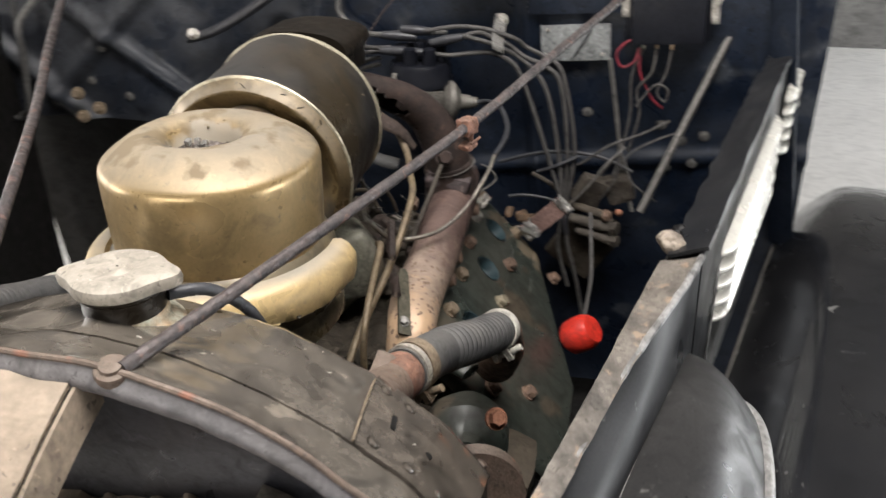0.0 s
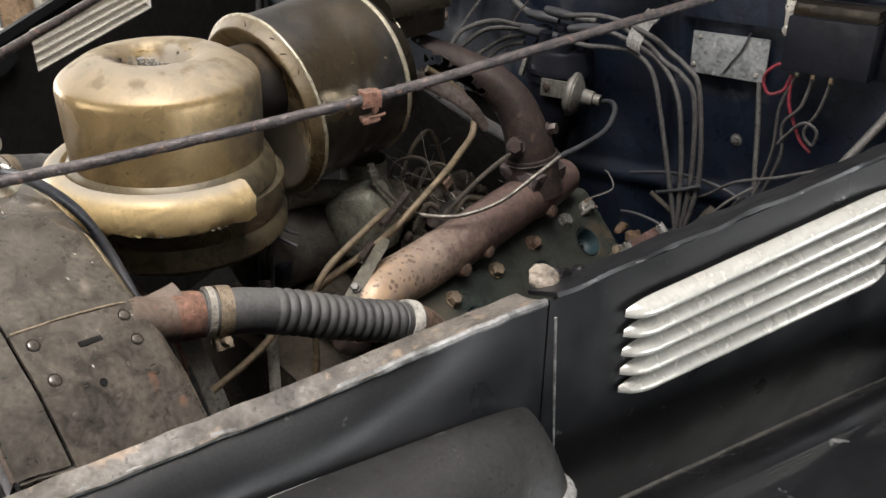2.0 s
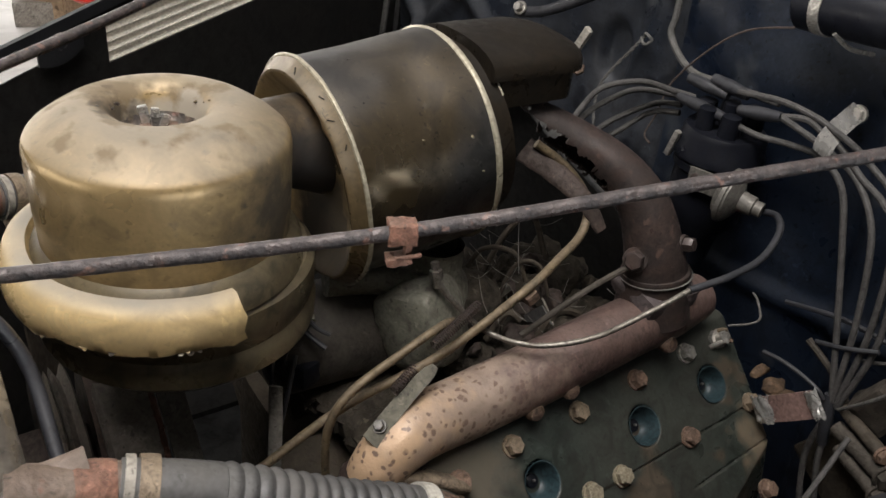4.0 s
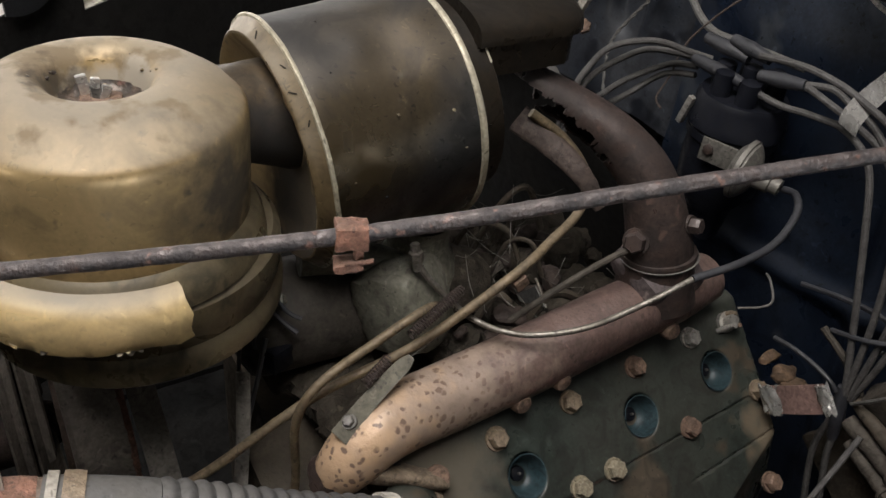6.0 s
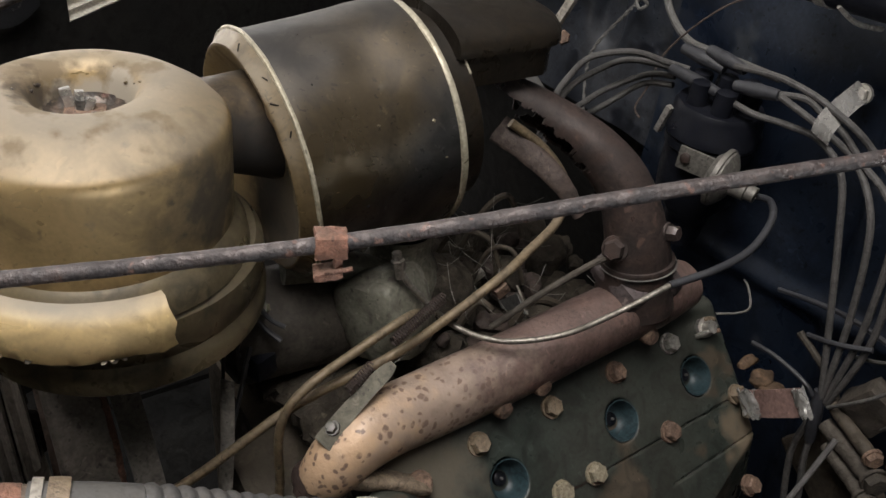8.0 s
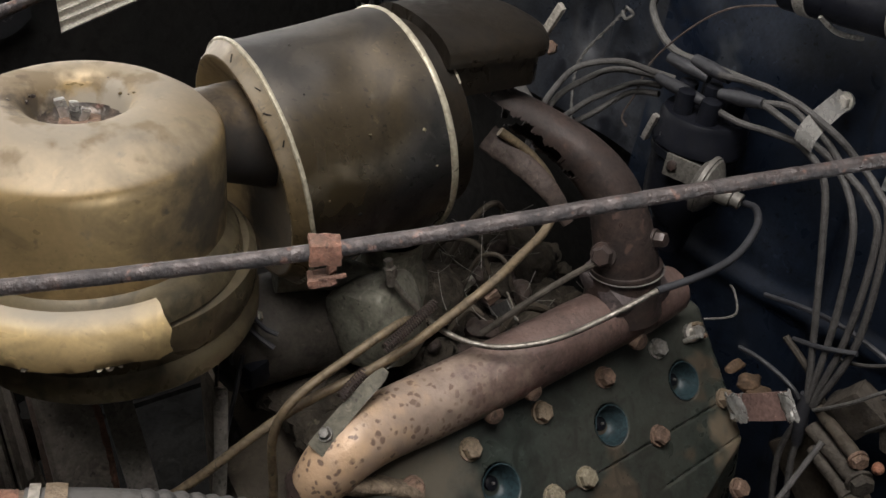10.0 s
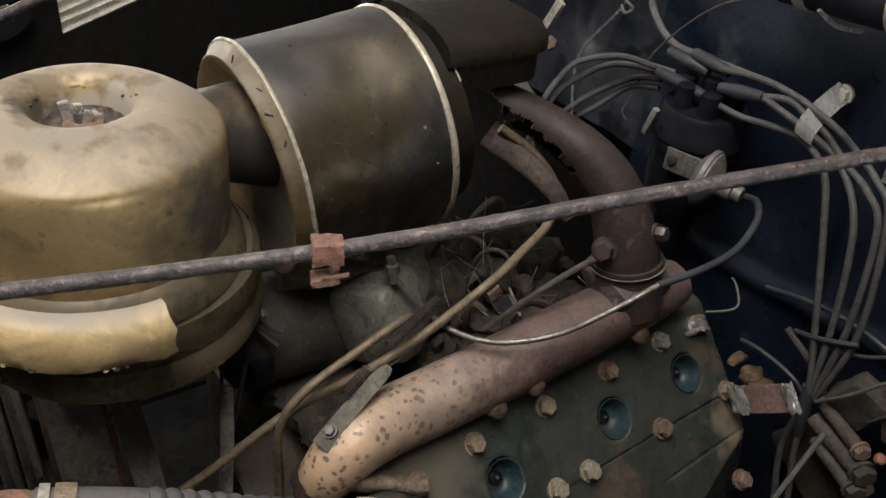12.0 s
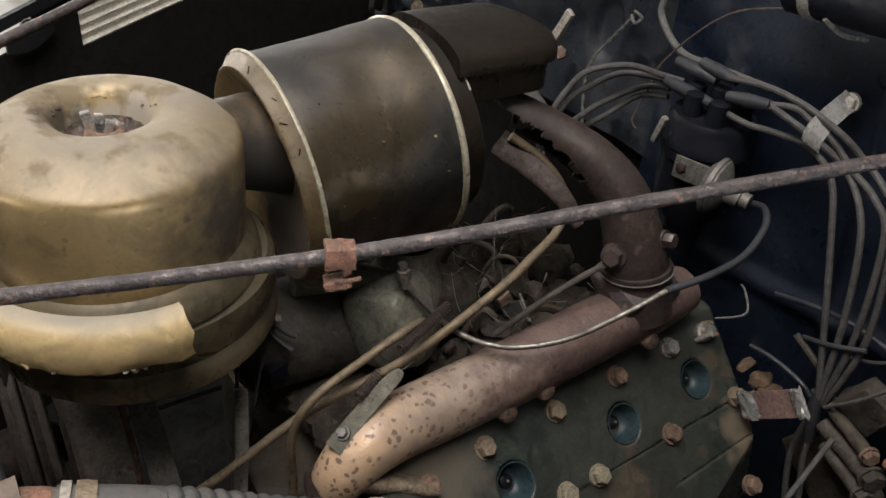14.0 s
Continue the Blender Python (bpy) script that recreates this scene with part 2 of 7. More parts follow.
RAIL = material("worn_rail_paint", (0.125, 0.112, 0.098), (0.030, 0.0275, 0.025), 0.50, 0.0, 30, 300, 0.35, 0.25, (0.20, 0.172, 0.142), (0.22, 0.158, 0.112), 42, 0.40, contrast=0.12, spec=0.3)
RAIL_EDGE = material("bare_rail_edge", (0.19, 0.19, 0.19), (0.075, 0.075, 0.075), 0.6, 0.0, 60, 300, 0.15, 0.2, (0.30, 0.28, 0.25), (0.07, 0.064, 0.058), 90, 0.2, contrast=0.1)
BUMP = material("crusted_rubber", (0.245, 0.205, 0.165), (0.085, 0.070, 0.057), 0.85, 0.0, 60, 300, 0.5, 0.2, (0.28, 0.24, 0.20), contrast=0.14)
RED = material("bright_red_plastic", (0.62, 0.035, 0.02), (0.5, 0.03, 0.02), 0.4, 0.0, 20, 200, 0.03)
CONCRETE = material("pale_concrete", (0.78, 0.765, 0.74), (0.66, 0.645, 0.62), 0.7, 0.0, 1.5, 25, 0.05, grain=0.06, smudge=0.15, fleck=0.05)
PLASTER = material("grimy_plaster_wall", (0.13, 0.126, 0.12), (0.095, 0.092, 0.088), 0.9, 0.0, 3, 60, 0.1)
CARD = material("cardboard", (0.38, 0.27, 0.17), (0.30, 0.21, 0.13), 0.85, 0.0, 10, 120, 0.1)
SHELL = material("headlamp_pod_black", (0.015, 0.0148, 0.0150), (0.026, 0.0255, 0.025), 0.36, 0.0, 9, 300, 0.02, 0.15, (0.040, 0.039, 0.038), (0.10, 0.098, 0.094), 40, 0.08, spec=0.28)
TRIM = material("dull_pod_trim", (0.30, 0.293, 0.285), (0.19, 0.186, 0.18), 0.4, 0.3, 40, 300, 0.05)


BLACK_DUSTY = material("dusty_black_paint", (0.007, 0.007, 0.008), (0.013, 0.0125, 0.012), 0.38, 0.0, 26, 300, 0.25, 0.2, (0.03, 0.029, 0.027), (0.14, 0.13, 0.12), 70, 0.08, spec=0.15)
TANK_RUST = material("rusty_tank_plate", (0.062, 0.054, 0.046), (0.112, 0.095, 0.078), 0.16, 0.1, 24, 220, 0.10, 0.35, (0.16, 0.138, 0.112), (0.165, 0.088, 0.058), 26, 0.38, contrast=0.15, smudge=0.5, lie=0.7, coat=0.6, fleck=0.3)
WELL = material("teal_dark_well", (0.015, 0.030, 0.035), (0.030, 0.050, 0.057), 0.46, 0.0, 60, 300, 0.05, smudge=0.5, fleck=0.0, spec=0.35)
PANEL_DUST = material("dusty_grey_pressing", (0.030, 0.031, 0.033), (0.050, 0.049, 0.047), 0.6, 0.0, 16, 250, 0.2, 0.6, (0.095, 0.09, 0.082), (0.02, 0.02, 0.022), 25, 0.3, spec=0.3)
LEVER = material("olive_grey_lever", (0.098, 0.090, 0.062), (0.052, 0.047, 0.034), 0.45, 0.4, 50, 300, 0.2, 0.3, (0.12, 0.11, 0.088))
CORE = material("blue_black_core", (0.0125, 0.0130, 0.0175), (0.026, 0.026, 0.031), 0.4, 0.1, 22, 260, 0.1, 0.3, (0.05, 0.046, 0.042), (0.05, 0.046, 0.044), 26, 0.28, spec=0.35)
TANK_LIP = material("blue_grey_lip", (0.075, 0.073, 0.082), (0.115, 0.108, 0.112), 0.45, 0.1, 22, 300, 0.1, 0.4, (0.20, 0.18, 0.165), (0.045, 0.043, 0.047), 40, 0.2)
INLET = material("dusty_brown_pipe", (0.115, 0.080, 0.060), (0.058, 0.041, 0.033), 0.55, 0.1, 45, 300, 0.4, 0.4, (0.19, 0.152, 0.118), (0.16, 0.062, 0.038), 40, 0.36)
WHITE_CLAMP = material("white_painted_clamp", (0.55, 0.53, 0.48), (0.42, 0.40, 0.35), 0.5, 0.1, 40, 300, 0.2, 0.2, (0.4, 0.36, 0.3), (0.14, 0.11, 0.085), 55, 0.42)
CAKED = material("caked_grey_steel", (0.062, 0.052, 0.042), (0.028, 0.024, 0.020), 0.7, 0.1, 50, 300, 0.5, 0.4, (0.095, 0.082, 0.066), spec=0.3)
CLIP = material("bright_clip", (0.60, 0.585, 0.56), (0.40, 0.385, 0.36), 0.25, 0.7, 40, 300, 0.05, 0.1, (0.4, 0.37, 0.33), smudge=0.3, fleck=0.2)
material("sooty_neck_gold", (0.075, 0.050, 0.024), (0.020, 0.014, 0.009), 0.5, 0.3, 22, 300, 0.05, 0.2, (0.09, 0.072, 0.048), smudge=0.6, contrast=0.15)
VACUUM = material("dull_vacuum_alloy", (0.17, 0.16, 0.143), (0.105, 0.098, 0.086), 0.5, 0.4, 60, 300, 0.2, 0.3, (0.2, 0.185, 0.16))
BASE_IRON = material("purple_scaled_iron", (0.085, 0.066, 0.066), (0.045, 0.035, 0.034), 0.6, 0.15, 60, 300, 0.35, 0.3, (0.12, 0.10, 0.095), (0.16, 0.13, 0.12), 90, 0.2)
CAP = material("dusty_cast_cap", (0.31, 0.28, 0.236), (0.22, 0.197, 0.165), 0.6, 0.15, 40, 420, 0.08, 0.3, (0.35, 0.318, 0.268), (0.17, 0.15, 0.125), 50, 0.12, grain=0.1)
BRASS = material("corroded_brass", (0.40, 0.24, 0.12), (0.32, 0.38, 0.33), 0.55, 0.4, 70, 300, 0.3, 0.3, (0.45, 0.40, 0.33))
GOLD_SKIRT = material("cream_gold_skirt", (0.52, 0.385, 0.190), (0.39, 0.283, 0.137), 0.38, 0.3, 14, 300, 0.02, 1.0, (0.25, 0.228, 0.192), (0.15, 0.110, 0.065), 40, 0.14, grain=0.1, settle=0.6, lie=0.55, fleck=0.2, smudge=0.3)
BOLT_PALE = material("pale_bolt", (0.30, 0.262, 0.185), (0.19, 0.162, 0.115), 0.55, 0.3, 80, 400, 0.4)
RUST_BOLT = material("orange_rust_bolt", (0.25, 0.105, 0.058), (0.16, 0.07, 0.042), 0.8, 0.1, 80, 400, 0.4)
STRUT = material("grey_steel_strut", (0.15, 0.142, 0.132), (0.085, 0.082, 0.079), 0.5, 0.4, 70, 400, 0.2, 0.3, (0.28, 0.26, 0.23))
PLATE_DARK = material("dark_grey_hose", (0.075, 0.073, 0.07), (0.05, 0.048, 0.046), 0.6, 0.0, 40, 300, 0.1, 0.4, (0.17, 0.16, 0.14))
STRAP = material("brown_strap", (0.24, 0.15, 0.13), (0.17, 0.105, 0.09), 0.6, 0.1, 50, 300, 0.2)
PULLEY = material("dusty_pulley_steel", (0.240, 0.212, 0.182), (0.130, 0.114, 0.097), 0.6, 0.1, 30, 300, 0.3, 0.4, (0.26, 0.23, 0.195), (0.06, 0.052, 0.044), 26, 0.35)
GENERATOR = material("dusty_generator", (0.060, 0.053, 0.044), (0.030, 0.026, 0.022), 0.5, 0.1, 30, 300, 0.3, 0.5, (0.085, 0.073, 0.058), spec=0.3)
RUST_BROWN = material("brown_rust", (0.115, 0.068, 0.036), (0.058, 0.038, 0.024), 0.85, 0.0, 60, 300, 0.6)
WELL_BROWN = material("oily_crusted_well", (0.10, 0.072, 0.056), (0.022, 0.017, 0.015), 0.4, 0.2, 90, 300, 0.6, 0.2, (0.18, 0.15, 0.115), (0.13, 0.06, 0.045), 60, 0.3, contrast=0.12)
LOUVER_IN = material("ivory_louver_inside", (0.58, 0.55, 0.49), (0.46, 0.43, 0.375), 0.28, 0.1, 40, 300, 0.03, fleck=0.1)
COBWEB = material("grey_cobweb", (0.20, 0.19, 0.17), None, 0.9)
VALLEY = material("caked_valley_grime", (0.050, 0.041, 0.031), (0.020, 0.017, 0.014), 0.8, 0.0, 55, 300, 0.9, 0.5, (0.065, 0.054, 0.040), (0.11, 0.092, 0.07), 70, 0.2, contrast=0.14, spec=0.2)
RUST_DARK = material("dark_rust", (0.062, 0.042, 0.034), (0.030, 0.022, 0.018), 0.75, 0.1, 50, 300, 0.4)
RUBBER_DARK = material("dusty_belt", (0.240, 0.222, 0.196), (0.140, 0.128, 0.112), 0.7, 0.0, 40, 300, 0.2, 0.4, (0.11, 0.10, 0.085))


def manifold_material():
    """Rust-brown iron; its front end is scaled to a pale tan with dark pits."""
    m = material("scaled_manifold", (0.122, 0.076, 0.064), (0.066, 0.042, 0.036), 0.48, 0.15, 34, 300, 0.3, 0.3, (0.18, 0.125, 0.105), spec=0.6)
    nt = m.node_tree
    n, l = nt.nodes, nt.links
    b = n["Principled BSDF"]
    old = b.inputs["Base Color"].links[0].from_socket
    geo = n.new("ShaderNodeNewGeometry")
    sep = n.new("ShaderNodeSeparateXYZ")
    l.new(geo.outputs["Position"], sep.inputs[0])
    wob = n.new("ShaderNodeTexNoise")
    wob.inputs["Scale"].default_value, wob.inputs["Detail"].default_value = 48, 8
    l.new(geo.outputs["Position"], wob.inputs["Vector"])
    add = n.new("ShaderNodeMath")
    add.operation, add.inputs[1].default_value = "MULTIPLY_ADD", 0.24
    l.new(wob.outputs["Fac"], add.inputs[0])
    l.new(sep.outputs["Y"], add.inputs[2])
    mask = n.new("ShaderNodeMapRange")
    mask.inputs["From Min"].default_value, mask.inputs["From Max"].default_value = 1.170, 1.075
    mask.inputs["To Min"].default_value, mask.inputs["To Max"].default_value = 0.0, 1.0
    l.new(add.outputs[0], mask.inputs["Value"])
    front = n.new("ShaderNodeMapRange")
    front.inputs["From Min"].default_value, front.inputs["From Max"].default_value = 1.06, 0.96
    l.new(add.outputs[0], front.inputs["Value"])
    tan = n.new("ShaderNodeMix")
    tan.data_type = "RGBA"
    tan.inputs[6].default_value, tan.inputs[7].default_value = (0.25, 0.19, 0.148, 1), (0.42, 0.285, 0.178, 1)
    l.new(front.outputs[0], tan.inputs[0])
    pits = n.new("ShaderNodeTexVoronoi")
    pits.inputs["Scale"].default_value = 118
    warp = n.new("ShaderNodeTexNoise")
    warp.inputs["Scale"].default_value = 90
    l.new(geo.outputs["Position"], warp.inputs["Vector"])
    bend = n.new("ShaderNodeVectorMath")
    bend.operation = "MULTIPLY_ADD"
    bend.inputs[1].default_value = (0.011, 0.011, 0.011)
    l.new(warp.outputs["Color"], bend.inputs[0])
    l.new(geo.outputs["Position"], bend.inputs[2])
    l.new(bend.outputs[0], pits.inputs["Vector"])
    pm = n.new("ShaderNodeMapRange")
    pm.inputs["From Min"].default_value, pm.inputs["From Max"].default_value = 0.37, 0.24
    l.new(pits.outputs["Distance"], pm.inputs["Value"])
    pit_where = n.new("ShaderNodeTexNoise")
    pit_where.inputs["Scale"].default_value = 60
    l.new(geo.outputs["Position"], pit_where.inputs["Vector"])
    pw_ = n.new("ShaderNodeMapRange")
    pw_.inputs["From Min"].default_value, pw_.inputs["From Max"].default_value = 0.33, 0.45
    l.new(pit_where.outputs["Fac"], pw_.inputs["Value"])
    both = n.new("ShaderNodeMath")
    both.operation = "MULTIPLY"
    l.new(pm.outputs[0], both.inputs[0])
    l.new(pw_.outputs[0], both.inputs[1])
    spots = n.new("ShaderNodeMix")
    spots.data_type = "RGBA"
    spots.inputs[7].default_value = (0.135, 0.088, 0.063, 1)
    l.new(both.outputs[0], spots.inputs[0])
    l.new(tan.outputs[2], spots.inputs[6])
    out = n.new("ShaderNodeMix")
    out.data_type = "RGBA"
    l.new(mask.outputs[0], out.inputs[0])
    l.new(old, out.inputs[6])
    l.new(spots.outputs[2], out.inputs[7])
    l.new(out.outputs[2], b.inputs["Base Color"])
    return m


MANIFOLD = manifold_material()


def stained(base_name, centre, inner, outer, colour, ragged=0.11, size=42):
    """A ragged patch put on a material: oil stains, soot and painted shade."""
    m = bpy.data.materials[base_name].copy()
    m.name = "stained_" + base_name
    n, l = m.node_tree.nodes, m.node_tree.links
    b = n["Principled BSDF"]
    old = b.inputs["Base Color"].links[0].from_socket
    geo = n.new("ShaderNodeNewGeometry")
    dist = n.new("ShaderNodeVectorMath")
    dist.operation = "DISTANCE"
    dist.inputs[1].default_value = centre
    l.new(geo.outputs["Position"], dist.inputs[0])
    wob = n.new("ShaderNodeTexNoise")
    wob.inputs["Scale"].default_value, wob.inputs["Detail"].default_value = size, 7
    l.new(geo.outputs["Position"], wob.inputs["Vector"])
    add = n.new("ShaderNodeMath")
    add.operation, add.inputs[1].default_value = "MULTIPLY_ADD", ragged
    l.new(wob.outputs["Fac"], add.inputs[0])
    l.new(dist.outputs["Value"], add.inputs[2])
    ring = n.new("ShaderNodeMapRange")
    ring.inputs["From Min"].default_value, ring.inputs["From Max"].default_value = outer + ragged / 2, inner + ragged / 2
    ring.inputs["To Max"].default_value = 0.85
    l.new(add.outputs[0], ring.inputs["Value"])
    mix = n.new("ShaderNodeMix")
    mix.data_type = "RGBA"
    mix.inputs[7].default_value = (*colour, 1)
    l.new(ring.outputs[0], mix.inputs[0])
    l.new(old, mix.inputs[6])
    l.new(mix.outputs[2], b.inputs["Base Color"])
    dull = n.new("ShaderNodeMix")
    dull.inputs[3].default_value = 0.85
    l.new(ring.outputs[0], dull.inputs[0])
    l.new(b.inputs["Roughness"].links[0].from_socket, dull.inputs[2])
    l.new(dull.outputs[0], b.inputs["Roughness"])
    metal = n.new("ShaderNodeMix")
    metal.inputs[2].default_value = b.inputs["Metallic"].default_value
    if b.inputs["Metallic"].links:
        l.new(b.inputs["Metallic"].links[0].from_socket, metal.inputs[2])
    metal.inputs[3].default_value = 0.0
    l.new(ring.outputs[0], metal.inputs[0])
    l.new(metal.outputs[0], b.inputs["Metallic"])
    return m


# Brown oil stain round the dome's centre bolt.
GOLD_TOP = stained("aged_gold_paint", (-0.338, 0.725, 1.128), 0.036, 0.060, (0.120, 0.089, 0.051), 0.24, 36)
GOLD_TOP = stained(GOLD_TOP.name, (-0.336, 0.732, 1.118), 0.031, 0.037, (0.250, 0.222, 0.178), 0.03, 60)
# The shaded left wall of the well, darkened in the colour.
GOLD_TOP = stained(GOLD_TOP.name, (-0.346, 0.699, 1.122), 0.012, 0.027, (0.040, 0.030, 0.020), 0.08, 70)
# Soot on the side facing the silencer, with that side's shade painted in.
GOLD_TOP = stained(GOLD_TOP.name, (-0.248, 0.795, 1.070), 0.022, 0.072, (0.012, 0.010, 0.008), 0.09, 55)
# Blackened low behind the dome: soot, plus the recess's shade as colour.
GOLD_FACE_SHADED = stained("aged_gold_paint", (-0.318, 0.855, 0.985), 0.055, 0.085, (0.014, 0.011, 0.008), 0.10, 30)
# Sooty neck, its underside blackened further to paint in the shade there.
NECK_SOOT_SHADE = stained("sooty_neck_gold", (-0.305, 0.820, 1.045), 0.040, 0.065, (0.010, 0.008, 0.007), 0.08, 40)
FIREWALL_DUSTY = material("dusty_firewall_paint", (0.0145, 0.0175, 0.0240), (0.038, 0.0405, 0.0465), 0.42, 0.0, 7, 240, 0.10, 0.35, (0.066, 0.067, 0.069), (0.008, 0.0090, 0.0125), 16, 0.45, contrast=0.14, spec=0.3)
HEAD_STAINED = stained("dark_green_head", (-0.083, 1.312, 0.737), 0.018, 0.042, (0.118, 0.090, 0.058))
HEAD_STAINED = stained(HEAD_STAINED.name, (-0.150, 0.930, 0.800), 0.030, 0.075, (0.080, 0.068, 0.048))
CRUST = material("tan_scale_crust", (0.17, 0.128, 0.086), (0.085, 0.063, 0.043), 0.85, 0.0, 70, 350, 0.7)


# ---- mesh helpers ----
PLACE = {}


def thing(name, loc, label, category, group="", kind=""):
    ob = new(name)
    ob.location, ob.empty_display_size = loc, 0.02
    PLACE[ob] = Vector(loc)
    return tagged(ob, label, category, group, kind)


def mesh_of(name, bm, mat, smooth=True):
    bmesh.ops.recalc_face_normals(bm, faces=bm.faces)
    me = bpy.data.meshes.new(name)
    bm.to_mesh(me)
    bm.free()
    me.materials.append(mat)
    if smooth:
        me.polygons.foreach_set("use_smooth", [True] * len(me.polygons))
        me.set_sharp_from_angle(angle=radians(38))
    return me


def part(name, bm, mat, parent, label="", smooth=True):
    """One mesh object in world coordinates under a thing or a part."""
    root = parent
    while root not in PLACE:
        root = root.parent
    bmesh.ops.translate(bm, verts=bm.verts, vec=-PLACE[root])
    ob = new(name, mesh_of(name, bm, mat, smooth))
    ob.parent = parent
    return tagged(ob, label)


def solo(name, bm, mat, label, category, group="", kind="", smooth=True):
    return tagged(new(name, mesh_of(name, bm, mat, smooth)), label, category, group, kind)


def frame_of(axis):
    a = Vector(axis).normalized()
    u = a.orthogonal().normalized()
    return a, u, a.cross(u)


def lathe(profile, origin=(0, 0, 0), axis=(0, 0, 1), seg=48, sweep=(0, 360), wobble=0.0, bm=None):
    """Revolves (radius, height) pairs round an axis. sweep: part of a turn, measured from +x when the axis is z."""
    bm = bm or bmesh.new()
    a = Vector(axis).normalized()
    if abs(a.z) > 0.99:
        u, v = Vector((1, 0, 0)), Vector((0, 1, 0))
    else:
        u = Vector((0, 0, 1)).cross(a).normalized()
        v = a.cross(u)
    o = Vector(origin)
    full = abs(sweep[1] - sweep[0]) >= 359.9
    steps = seg if full else seg + 1
    rings = []
    for r, h in profile:
        ring = []
        for k in range(steps):
            t = radians(sweep[0] + (sweep[1] - sweep[0]) * k / seg)
            rr = max(r, 1e-5) * (1 + wobble * noise.noise(Vector((math.cos(t) * 2, math.sin(t) * 2, h * 25))))
            ring.append(bm.verts.new(o + a * h + (u * math.cos(t) + v * math.sin(t)) * rr))
        rings.append(ring)
    for p, q in zip(rings, rings[1:]):
        for k in range(steps if full else steps - 1):
            bm.faces.new((p[k], p[(k + 1) % steps], q[(k + 1) % steps], q[k]))
    return bm


def smooth_line(points, n=8):
    P = [Vector(p) for p in points]
    if len(P) < 3:
        return P
    out = []
    for i in range(len(P) - 1):
        a, b, c, d = P[max(i - 1, 0)], P[i], P[i + 1], P[min(i + 2, len(P) - 1)]
        for k in range(n):
            t = k / n
            out.append(0.5 * ((2 * b) + (c - a) * t + (2 * a - 5 * b + 4 * c - d) * t * t + (3 * b - a - 3 * c + d) * t ** 3))
    return out + [P[-1]]


def tube(points, r, seg=10, n=8, bm=None, cap=True, radii=None, squash=1.0):
    """A round bar along a smooth line; radii: one radius for each given point."""
    bm = bm or bmesh.new()
    L = smooth_line(points, n)
    last, rings, u = None, [], None
    for i, p in enumerate(L):
        d = (L[min(i + 1, len(L) - 1)] - L[max(i - 1, 0)]).normalized()
        u = d.orthogonal().normalized() if u is None else (u - d * u.dot(d)).normalized()
        v = d.cross(u)
        rad = r
        if radii:
            f = i / (len(L) - 1) * (len(radii) - 1)
            k = min(int(f), len(radii) - 2)
            rad = radii[k] + (radii[k + 1] - radii[k]) * (f - k)
        rings.append([bm.verts.new(p + (u * math.cos(2 * math.pi * k / seg) + v * squash * math.sin(2 * math.pi * k / seg)) * rad) for k in range(seg)])
    for a, b in zip(rings, rings[1:]):
        for k in range(seg):
            bm.faces.new((a[k], a[(k + 1) % seg], b[(k + 1) % seg], b[k]))
    if cap:
        bm.faces.new(rings[0])
        bm.faces.new(rings[-1][::-1])
    return bm


def box(centre, size, m=None, bevel=0.0, bm=None):
    bm = bm or bmesh.new()
    made = bmesh.ops.create_cube(bm, size=1)["verts"]
    for v in made:
        v.co = Vector((v.co.x * size[0], v.co.y * size[1], v.co.z * size[2]))
        if m:
            v.co = m @ v.co
        v.co += Vector(centre)
    if bevel:
        edges = list({e for v in made for e in v.link_edges})
        bmesh.ops.bevel(bm, geom=edges, offset=bevel, segments=2, affect="EDGES", profile=0.7)
    return bm


def sheet(fn, nu, nv, thick, bm=None):
    """A sheet fn(u, v) -> point, u and v from 0 to 1, given a thickness."""
    bm = bm or bmesh.new()
    g = [[bm.verts.new(fn(i / nu, j / nv)) for j in range(nv + 1)] for i in range(nu + 1)]
    for i in range(nu):
        for j in range(nv):
            bm.faces.new((g[i][j], g[i + 1][j], g[i + 1][j + 1], g[i][j + 1]))
    bmesh.ops.recalc_face_normals(bm, faces=bm.faces)
    bmesh.ops.solidify(bm, geom=bm.faces[:], thickness=thick)
    return bm


def hexagon(origin, axis, r, h, washer=0.0, spin=0.0):
    """A bolt head with a chamfered top, on a washer if that is given."""
    bm = bmesh.new()
    a, u, v = frame_of(axis)
    o = Vector(origin)

    def ring(rad, z, n, tw=0.0):
        return [bm.verts.new(o + a * z + (u * math.cos(2 * math.pi * k / n + tw) + v * math.sin(2 * math.pi * k / n + tw)) * rad) for k in range(n)]
    if washer:
        p, q = ring(washer, -0.001, 14), ring(washer * 0.96, 0.0022, 14)
        for k in range(14):
            bm.faces.new((p[k], p[(k + 1) % 14], q[(k + 1) % 14], q[k]))
        bm.faces.new(q)
    p, q, s = ring(r, 0.0, 6, spin), ring(r, h * 0.8, 6, spin), ring(r * 0.82, h, 6, spin)
    for x, y in ((p, q), (q, s)):
        for k in range(6):
            bm.faces.new((x[k], x[(k + 1) % 6], y[(k + 1) % 6], y[k]))
    bm.faces.new(s)
    return bm


def roughen(bm, amount, size, cuts=0):
    """Uneven surface: cuts the edges finer and pushes each corner along its normal."""
    if cuts:
        bmesh.ops.subdivide_edges(bm, edges=bm.edges[:], cuts=cuts, use_grid_fill=True)
    bm.normal_update()
    for v in bm.verts:
        v.co += v.normal * amount * (noise.noise(v.co * size) + 0.5 * noise.noise(v.co * size * 2.7))
    return bm


